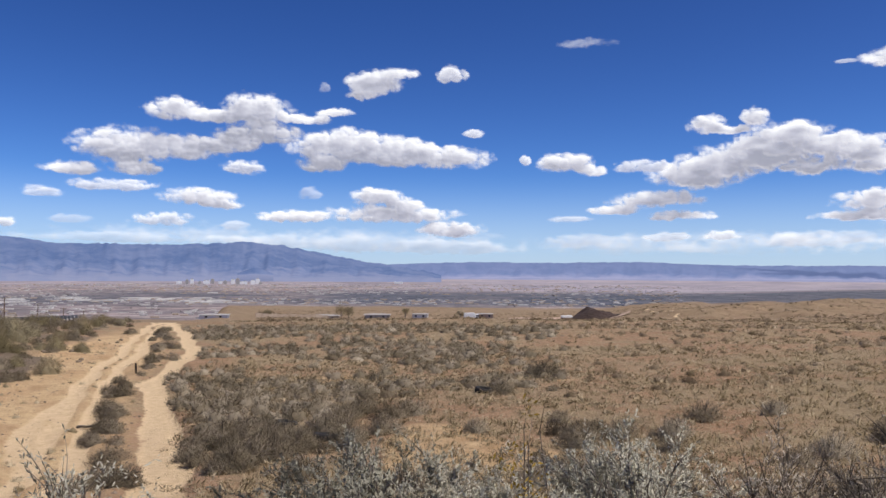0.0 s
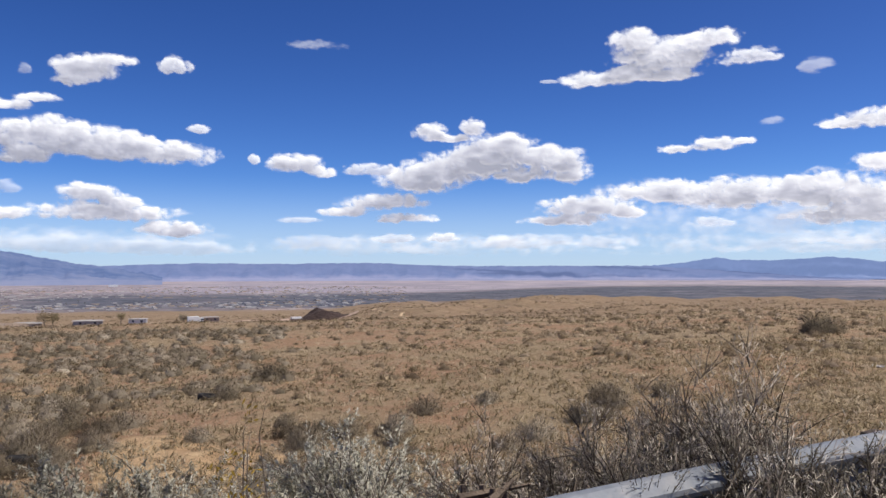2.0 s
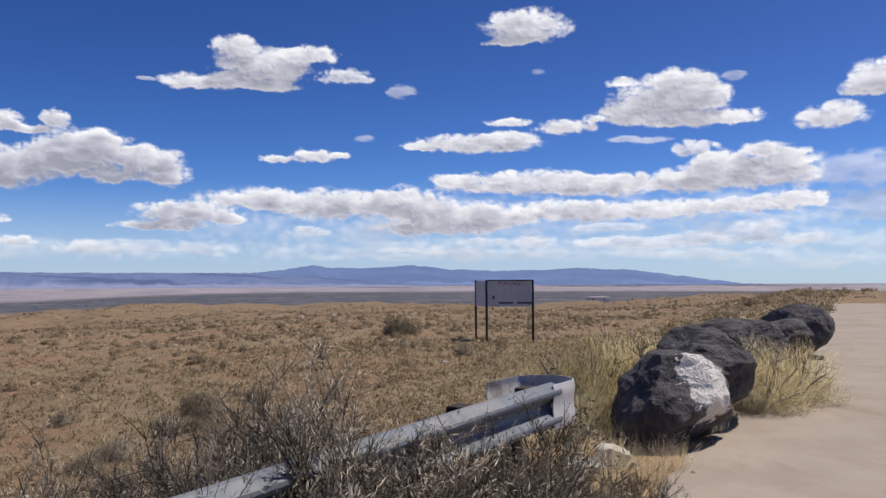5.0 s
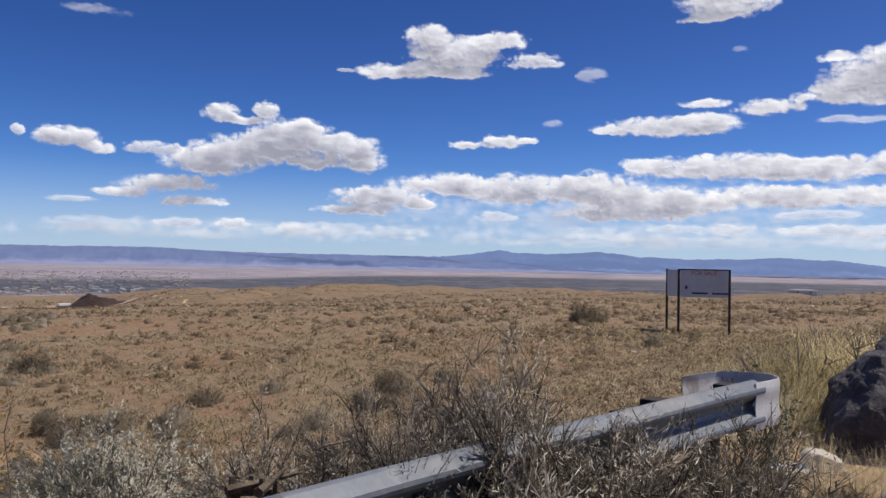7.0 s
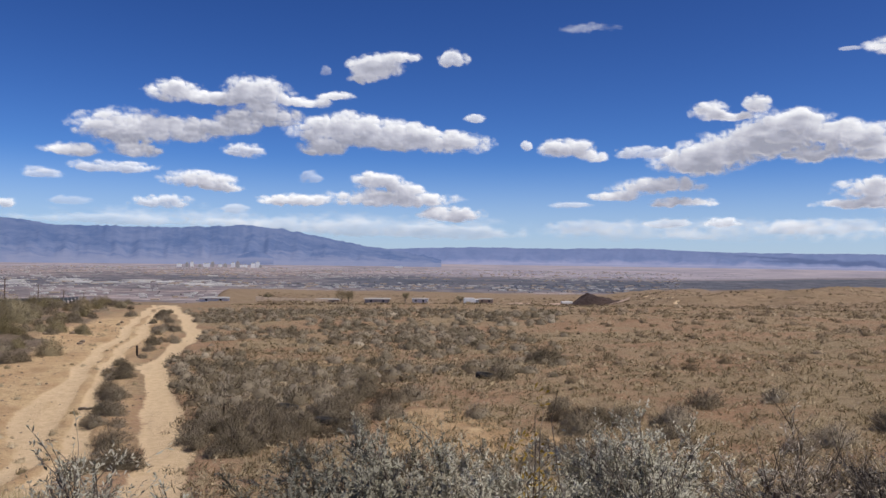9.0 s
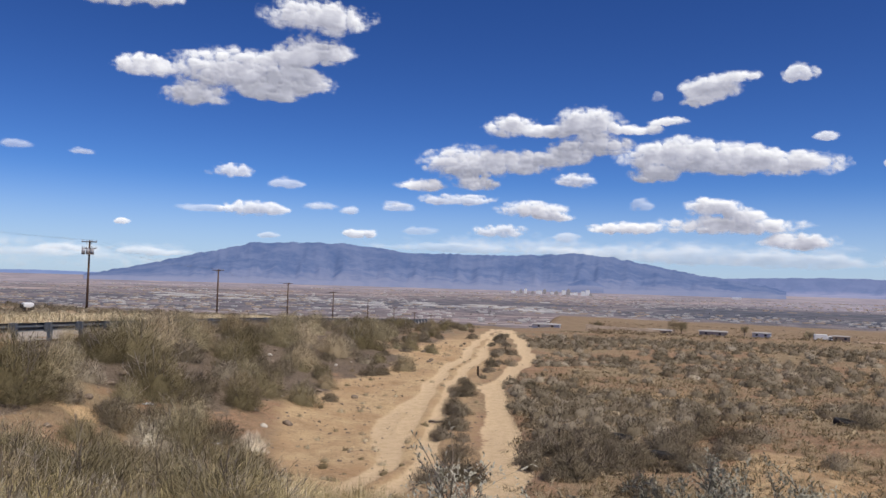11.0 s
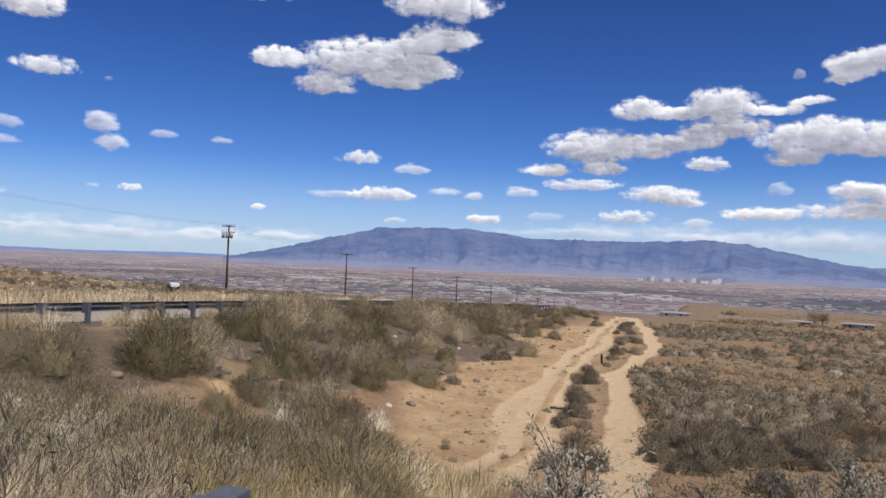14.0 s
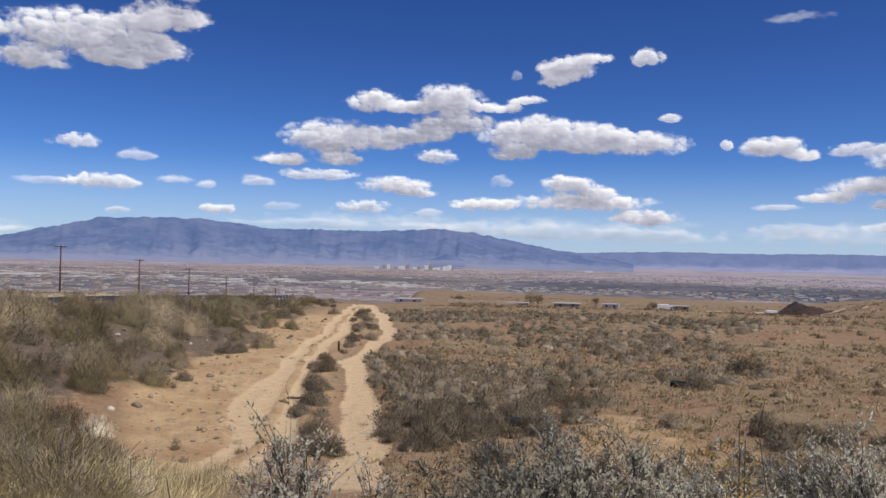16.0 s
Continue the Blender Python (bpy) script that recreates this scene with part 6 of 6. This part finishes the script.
def stone(x, y, size, seed, material, label, name="stone", sink=0.3):
    ob = new(name, rock_mesh(name, seed, (size, size * 0.8, size * 0.6), 9, material, 3, 0.08))
    ob.matrix_world = pose(x, y, ground_z(x, y) + size * 0.6 * (1 - sink), 0, 0, seed * 37 % 360)
    return tagged(ob, label, "stone", "loose stones")


for i, (az, r, size) in enumerate(((-59.6, 6.9, 0.19), (-54.6, 6.3, 0.09), (-57.6, 6.5, 0.06), (-52.9, 6.2, 0.07), (-51.8, 6.0, 0.06), (-59.2, 6.4, 0.045), (-61.0, 6.9, 0.05), (-47.6, 5.0, 0.10))):
    stone(*polar(az - 0.8, r), size, 41 + i, M_STONE, "pale broken stone on the sandy verge")
stones = [rock_mesh("stone", 61 + i, (0.16, 0.13, 0.10), 9, M_STONE_BROWN if i else M_STONE, 2, 0.1) for i in range(6)]
for i in range(190):
    s, q = 12 + 48 * rng.uniform() ** 1.5, rng.uniform(8.6, 19.0)
    x, y = at_road(s, q)
    k = float(rng.uniform(0.4, 1.3)) ** 1.5 * (0.7 if i % 6 == 0 else 1.0)
    ob = new("stone", stones[i % 6])
    ob.matrix_world = pose(x, y, ground_z(x, y) + 0.02, 0, 0, float(rng.uniform(0, 360))) @ Matrix.Scale(k, 4)
    tagged(ob, "brown stone on the eroded bank" if i % 6 else "pale stone on the eroded bank", "stone", "stones on the bank")


def pebbles():
    V, F, base = [], [], 0
    ico = rock_mesh("pebble", 71, (1, 0.8, 0.6), 6, M_STONE_BROWN, 1, 0.1)
    v = np.array([p.co for p in ico.vertices])
    f = np.array([p.vertices[:] for p in ico.polygons])
    spots = spread(3600, 14, 60, 9, 60, lambda x, y: np.maximum(sandy(x, y), 0.6 * step(along(x, y)[1], 9, 12) * (along(x, y)[1] < 20)), 1.3)
    spots += spread(500, -74, -40, 3.2, 14, lambda x, y: np.where(np.abs(beyond(x, y)) < 0.9, 0.9, 0.0), 1.3)
    z = height(np.array([p[0] for p in spots]), np.array([p[1] for p in spots]))
    for (x, y), zz in zip(spots, z):
        k = 0.016 + 0.07 * rng.uniform() ** 4
        V.append(v * k + np.array([x, y, zz]))
        F.append(f + base)
        base += len(v)
    me = swift("pebbles", np.concatenate(V), np.concatenate(F), M_STONE_BROWN)
    tagged(new("pebbles", me), "small brown pebbles over the sandy ground", "pebbles", kind="stuff")


pebbles()


# ---------------------------------------------------------------- litter and small things
def litter(az, r, seed, size):
    rg = np.random.default_rng(seed)
    bm = bmesh.new()
    bmesh.ops.create_grid(bm, x_segments=9, y_segments=7, size=size)
    for v in bm.verts:
        v.co.z = abs(noise.fractal(v.co * 9 + Vector((seed, 0, 0)), 1.0, 2.0, 3)) * size * 0.5
        v.co.y *= 0.55 + 0.2 * math.sin(v.co.x * 20 + seed)
    bmesh.ops.solidify(bm, geom=bm.faces[:], thickness=0.004)
    ob = new("litter", bm_mesh("litter", bm, M_PAPER))
    x, y = polar(az, r)
    ob.matrix_world = pose(x, y, ground_z(x, y) + 0.015, 0, 0, float(rg.uniform(0, 360)))
    tagged(ob, "crumpled white plastic litter on dry ground", "litter")


for i, (az, r, size) in enumerate(((-58.8, 6.8, 0.17), (-57.0, 6.3, 0.08), (-44.2, 40, 0.25), (-47.5, 30, 0.2), (-29.0, 20.6, 0.12), (40.5, 22.5, 0.16), (45.0, 24.5, 0.16))):
    litter(az, r, 5 + i, size)


def tyre(x, y, seed):
    bm = bmesh.new()
    ring = [(0.20, -0.09), (0.24, -0.10), (0.30, -0.09), (0.325, -0.05), (0.325, 0.05), (0.30, 0.09), (0.24, 0.10), (0.20, 0.09)]
    n = 32
    vs = [[bm.verts.new((math.cos(6.2832 * i / n) * r, math.sin(6.2832 * i / n) * r, z + 0.1)) for r, z in ring] for i in range(n)]
    for i in range(n):
        for j in range(len(ring)):
            k = (j + 1) % len(ring)
            bm.faces.new((vs[i][j], vs[(i + 1) % n][j], vs[(i + 1) % n][k], vs[i][k]))
    ob = new("tyre", bm_mesh("tyre", bm, M_RUBBER, True))
    ob.matrix_world = pose(x, y, ground_z(x, y) - 0.03, 6, 4, seed * 40)
    tagged(ob, "old black tyre lying on the dry field", "tyre", "dumped tyres")


tyre(*polar(-2.2, 27.6), 1)
tyre(*polar(11.94, 23.0), 2)
tyre(*polar(9.2, 20.3), 3)


def fallen_branch(x, y, rz, length):
    b = Buf()
    rg = np.random.default_rng(8)
    pts = [np.array([length * (k / 7 - 0.5), 0.07 * rg.normal(), 0.05 + 0.03 * rg.normal()]) for k in range(8)]
    b.tube(pts, 0.05, 0.02, 6)
    for k in (2, 4, 5):
        b.tube([pts[k], pts[k] + np.array([0.18, 0.15 * (-1) ** k, 0.05])], 0.02, 0.008, 4)
    ob = new("fallen_branch", b.mesh("fallen_branch", F_STEM))
    ob.matrix_world = pose(x, y, ground_z(x, y), 0, 0, rz)
    tagged(ob, "dark fallen branch lying across the sandy track", "branch")


fallen_branch(*polar(24.4, 27.5), -20, 1.3)
bm = bmesh.new()
box(bm, (-0.05, -0.05, -0.4), (0.05, 0.05, 0.5), 0.012)
ob = new("marker_post", bm_mesh("marker_post", bm, M_TIMBER))
x, y = polar(22.0, 41.0)
ob.matrix_world = pose(x, y, ground_z(x, y), 3, -2, 20)
tagged(ob, "short dark timber post between the tracks", "post")


# ---------------------------------------------------------------- far things on the slope and plain
def earth_mound(az, r, w, h):
    bm = bmesh.new()
    n, m = 44, 14
    grid = []
    for i in range(n):
        row = []
        for j in range(m):
            u, v = i / (n - 1) * 2 - 1, j / (m - 1) * 2 - 1
            ridge = max(0.0, 1 - (-0.45 - u) / 0.35) if u < -0.45 else 0.35 + 0.65 * math.exp(-(u + 0.45) * 3.0) * min(1.0, (1 - u) * 3)
            z = h * (ridge + 0.22 * noise.fractal(Vector((u * 4, v * 2, 1)), 1.0, 2.0, 4) * min(1.0, ridge * 2)) * max(0.0, 1 - v * v)
            row.append(bm.verts.new((u * w / 2, v * 5.0, max(-0.5, z - 0.4))))
        grid.append(row)
    for i in range(n - 1):
        for j in range(m - 1):
            bm.faces.new((grid[i][j], grid[i + 1][j], grid[i + 1][j + 1], grid[i][j + 1]))
    ob = new("earth_mound", bm_mesh("earth_mound", bm, M_SPOIL))
    x, y = polar(az, r)
    ob.matrix_world = pose(x, y, ground_z(x, y), 0, 0, az)
    tagged(ob, "dark heap of dug earth at a building site", "earth heap")


earth_mound(-11.2, 238, 30, 3.5)


def vehicle(name, az, r, size, material, label, rz):
    """A van or truck far off: body, cab, wheels."""
    L, W, H = size
    x, y = polar(az, r)
    ob = thing(name, pose(x, y, ground_z(x, y), 0, 0, rz), label, "vehicle")
    bm = bmesh.new()
    box(bm, (-L / 2, -W / 2, 0.5), (L * 0.22, W / 2, H), 0.12)
    part("body", bm_mesh("body", bm, material), ob)
    bm = bmesh.new()
    box(bm, (L * 0.24, -W * 0.46, 0.5), (L / 2, W * 0.46, H * 0.78), 0.2)
    cab = part("cab", bm_mesh("cab", bm, material), ob)
    bm = bmesh.new()
    box(bm, (L * 0.30, -W * 0.47, H * 0.45), (L * 0.505, W * 0.47, H * 0.68), 0.05)
    part("window", bm_mesh("window", bm, M_GLASS), cab)
    bm = bmesh.new()
    rod(bm, (0, -0.13, 0), (0, 0.13, 0), 0.42, 0.42, 14)
    wheel = bm_mesh("wheel", bm, M_RUBBER)
    for wx in (-L * 0.3, L * 0.36):
        for wy in (-W / 2 + 0.1, W / 2 - 0.1):
            p = part("wheel", wheel, ob)
            p.matrix_basis = pose(wx, wy, 0.42)


vehicle("truck", -8.2, 250, (4.6, 1.7, 1.7), M_WHITE, "white truck parked at the building site", 10)
vehicle("truck", -9.0, 247, (4.2, 1.6, 1.5), M_GREYWALL, "grey truck parked by the earth heap", 170)
vehicle("trailer", 52.3, 84, (1.9, 0.9, 0.95), M_WHITE, "small white trailer standing in dry grass", 150)
vehicle("van", -1.2, 262, (5.0, 2.0, 2.1), M_WHITE, "white van parked beyond the field", 5)


def house(az, r, size, wall, label, rz=0.0, name="house"):
    L, W, H = size
    x, y = polar(az, r)
    ob = thing(name, pose(x, y, ground_z(x, y) - 0.3, 0, 0, rz), label, "house")
    bm = bmesh.new()
    box(bm, (-L / 2, -W / 2, -1.5), (L / 2, W / 2, H), 0.05)
    part("wall", bm_mesh("wall", bm, wall), ob)
    V = [(-L / 2 - 0.4, -W / 2 - 0.4, H + 0.004), (L / 2 + 0.4, -W / 2 - 0.4, H + 0.004), (L / 2 + 0.4, W / 2 + 0.4, H + 0.004), (-L / 2 - 0.4, W / 2 + 0.4, H + 0.004), (-L / 2 + W / 3, 0, H + W * 0.06), (L / 2 - W / 3, 0, H + W * 0.06)]
    part("roof", solid("roof", V, [(0, 1, 5, 4), (1, 2, 5), (2, 3, 4, 5), (3, 0, 4), (3, 2, 1, 0)], M_GREYWALL), ob)
    win = bmesh.new()
    box(win, (-0.35, -0.04, -0.3), (0.35, 0.04, 0.3), 0.02)
    win = bm_mesh("window", win, M_GLASS)
    for k in range(2):
        p = part("window", win, ob)
        p.matrix_basis = pose(-L / 2 + L * (k + 0.5) / 2, -W / 2, H * 0.6)


house(9.2, 232, (7, 5, 1.8), M_TAN, "low tan house beyond the field", 6)
house(17.0, 240, (8, 5, 1.3), M_WHITE, "low white building near the highway", 10)
house(2.5, 262, (5, 4, 1.6), M_WHITE, "small pale building beyond the field", -4)
house(-2.2, 268, (5, 4, 1.6), M_TAN, "small tan building beyond the field", 3)
house(5.6, 258, (8, 5, 1.5), M_GREYWALL, "low grey building beyond the field", 4)
house(-58.2, 330, (9, 6, 2.2), M_WHITE, "small white ranch building on the mesa", -50)

bm = bmesh.new()
for k in range(14):
    x0, y0 = polar(14.2 - 0.42 * k, 222 + 0.6 * k)
    x1, y1 = polar(14.2 - 0.42 * (k + 1) + 0.02, 222 + 0.6 * (k + 1))
    z = ground_z(x0, y0)
    d = Vector((x1 - x0, y1 - y0, 0))
    r0 = bmesh.ops.create_cube(bm, size=1.0)
    bmesh.ops.transform(bm, matrix=pose((x0 + x1) / 2, (y0 + y1) / 2, z + 0.45, 0, 0, math.degrees(math.atan2(d.y, d.x))) @ Matrix.Diagonal((d.length, 0.3, 2.0, 1)), verts=r0["verts"])
tagged(new("boundary_wall", bm_mesh("boundary_wall", bm, M_TAN)), "long low tan boundary wall beyond the field", "wall", kind="structure")


def bare_pad(az0, az1, r0, r1, n=26):
    V = []
    for i in range(n):
        a = az0 + (az1 - az0) * i / (n - 1)
        for k in range(5):
            r = r0 + (r1 - r0) * k / 4 + 2.5 * math.sin(a * 2.3)
            x, y = polar(a, r)
            V.append((x, y, ground_z(x, y) + 0.35))
    F = [(i * 5 + k, i * 5 + k + 1, (i + 1) * 5 + k + 1, (i + 1) * 5 + k) for i in range(n - 1) for k in range(4)]
    tagged(new("site_pad", solid("site_pad", V, F, M_BARE, True)), "graded pinkish bare earth of a building site", "bare ground", kind="structure")


bare_pad(-12.5, -2.0, 232, 262)
bare_pad(-1.0, 14.0, 236, 250)


def tree(az, r, h, seed):
    rg = np.random.default_rng(seed)
    x, y = polar(az, r)
    ob = thing("tree", on_ground(x, y, 0.1), "small olive-brown tree beyond the field", "tree")
    st, lf = Buf(), Buf()
    st.tube([np.array([0, 0, -0.2]), np.array([0.1, 0, h * 0.3]), np.array([0.05, 0.1, h * 0.6])], 0.16, 0.08, 7)
    for i in range(9):
        d = way(rg.uniform(0, 6.28), rg.uniform(0.3, 1.1))
        b = np.array([0.06, 0.05, h * rg.uniform(0.28, 0.6)])
        e = b + d * h * rg.uniform(0.3, 0.45)
        st.tube([b, (b + e) / 2 + rg.normal(size=3) * 0.1, e], 0.06, 0.02, 5)
        p = e + rg.normal(size=(70, 3)) * h * 0.12
        lf.leaves(p, rg.normal(size=(70, 3)), 0.32, 0.09, rg)
    part("trunk", st.mesh("trunk", F_STEM), ob)
    part("crown", lf.mesh("crown", F_OLIVE), ob)


for az, r, h in ((8.2, 228, 4.6), (7.7, 230, 4.2), (3.6, 258, 3.2), (-0.4, 262, 3.0), (13.4, 236, 2.8)):
    tree(az, r, h, int(az * 10) + 400)


# the city on the valley floor
def city(name, label, n, az0, az1, r0, r1, sizes, heights, material, power=1.6, seed=1):
    rg = np.random.default_rng(seed)
    V, F, base = [], [], 0
    cube = np.array([(-1, -1, -1), (1, -1, -1), (1, 1, -1), (-1, 1, -1), (-1, -1, 1), (1, -1, 1), (1, 1, 1), (-1, 1, 1)], float)
    quads = np.array([(0, 1, 5, 4), (1, 2, 6, 5), (2, 3, 7, 6), (3, 0, 4, 7), (4, 5, 6, 7)])
    az = rg.uniform(az0, az1, n * 3)
    r = rg.uniform(r0**power, r1**power, n * 3) ** (1 / power)
    x, y = -r * np.sin(np.radians(az)), r * np.cos(np.radians(az))
    keep = fbm(x / 260 + seed, y / 260, 3) > -0.05
    x, y = x[keep][:n], y[keep][:n]
    z = height(x, y)
    for i in range(len(x)):
        L, W, H = rg.uniform(*sizes), rg.uniform(sizes[0], (sizes[0] + sizes[1]) / 2), rg.uniform(*heights)
        a = radians(14.5) + (rg.integers(0, 2) * math.pi / 2)
        v = cube * np.array([L / 2, W / 2, H])
        c, s = math.cos(a), math.sin(a)
        V.append(np.stack([v[:, 0] * c - v[:, 1] * s + x[i], v[:, 0] * s + v[:, 1] * c + y[i], v[:, 2] + z[i]], -1))
        F.append(quads + base)
        base += 8
    me = swift(name, np.concatenate(V), np.concatenate(F), material)
    return tagged(new(name, me), label, "buildings", kind="stuff")


city("distant_white_buildings", "scattered white roofs of the far city", 1300, -14, 60, 720, 3300, (3.5, 13), (0.8, 1.8), M_ROOF, 1.2, 1)
city("distant_tan_buildings", "scattered tan houses of the far city", 1300, -16, 62, 700, 3300, (4, 13), (0.8, 1.8), M_TAN, 1.3, 2)
city("distant_grey_buildings", "scattered grey roofs of the far city", 900, -16, 60, 700, 3300, (4, 14), (0.8, 1.6), M_GREYWALL, 1.3, 3)
city("distant_warehouses", "long white warehouse roofs of the far city", 70, 15, 45, 1150, 1900, (14, 48), (0.9, 1.7), M_ROOF, 1.0, 4)
town_trees = [(*clump(401 + i, 14, 1.0, 0.8, 0.6), None) for i in range(4)]
scatter("distant_trees", "dark trees dotted through the far city", "trees", spread(2600, -30, 66, 600, 3400, lambda x, y: np.clip(0.5 + 1.6 * fbm(x / 300, y / 300, 3), 0, 1), 1.3), town_trees, F_FAR, 1.2, 3.2, 0.3)

for i in range(16):
    az = 13.9 + 5.8 * ((i * 0.618) % 1.0)
    r = 3150 + 40 * (i % 5)
    x, y = polar(az, r)
    w, h = 11 + 7 * ((i * 0.37) % 1.0), 9 + 14 * ((i * 0.53) % 1.0) ** 1.5
    ob = thing("tower_block", pose(x, y, ground_z(x, y), 0, 0, 14.5), "far white tower block of the city centre" if i % 3 else "far grey tower block of the city centre", "tower block", "city centre blocks")
    bm = bmesh.new()
    box(bm, (-w / 2, -w / 2, -2), (w / 2, w / 2, h), 0.3)
    part("wall", bm_mesh("wall", bm, M_GREYWALL if i % 3 == 0 else M_WHITE), ob)
    bm = bmesh.new()
    box(bm, (-w / 4, -w / 4, h + 0.01), (w / 4, w / 5, h + 3.0), 0.1)
    part("roof_plant", bm_mesh("roof_plant", bm, M_GREYWALL), ob)
x, y = polar(4.1, 3500)
bm = bmesh.new()
box(bm, (-18, -8, -3), (18, 8, 7.5), 0.3)
ob = new("warehouse", bm_mesh("warehouse", bm, M_WHITE))
ob.matrix_world = pose(x, y, ground_z(x, y), 0, 0, 5)
tagged(ob, "long white building far out on the plain", "building")


# ---------------------------------------------------------------- hot-air balloon
def balloon(az, el, r):
    x, y = polar(az, r * math.cos(radians(el)))
    ob = thing("hot_air_balloon", pose(x, y, r * math.sin(radians(el)) + EYE), "small dark hot-air balloon hanging in the far sky", "balloon")
    bm = bmesh.new()
    prof = [(0.6, -7.0), (2.2, -5.0), (4.2, -1.8), (5.2, 1.2), (4.9, 3.6), (3.2, 5.6), (1.2, 6.5), (0.05, 6.7)]
    n = 24
    vs = [[bm.verts.new((math.cos(6.2832 * i / n) * q, math.sin(6.2832 * i / n) * q, z)) for q, z in prof] for i in range(n)]
    for i in range(n):
        for j in range(len(prof) - 1):
            bm.faces.new((vs[i][j], vs[(i + 1) % n][j], vs[(i + 1) % n][j + 1], vs[i][j + 1]))
    part("envelope", bm_mesh("envelope", bm, M_STEEL_DARK, True), ob)
    bm = bmesh.new()
    box(bm, (-0.8, -0.8, -10.5), (0.8, 0.8, -9.3), 0.1)
    part("basket", bm_mesh("basket", bm, M_TIMBER), ob)
    bm = bmesh.new()
    for sx in (-1, 1):
        for sy in (-1, 1):
            rod(bm, (sx * 0.7, sy * 0.7, -9.3), (sx * 0.45, sy * 0.45, -6.9), 0.05, 0.05, 5)
    part("rigging", bm_mesh("rigging", bm, M_WIRE), ob)


balloon(67.14, 1.7, 2300)
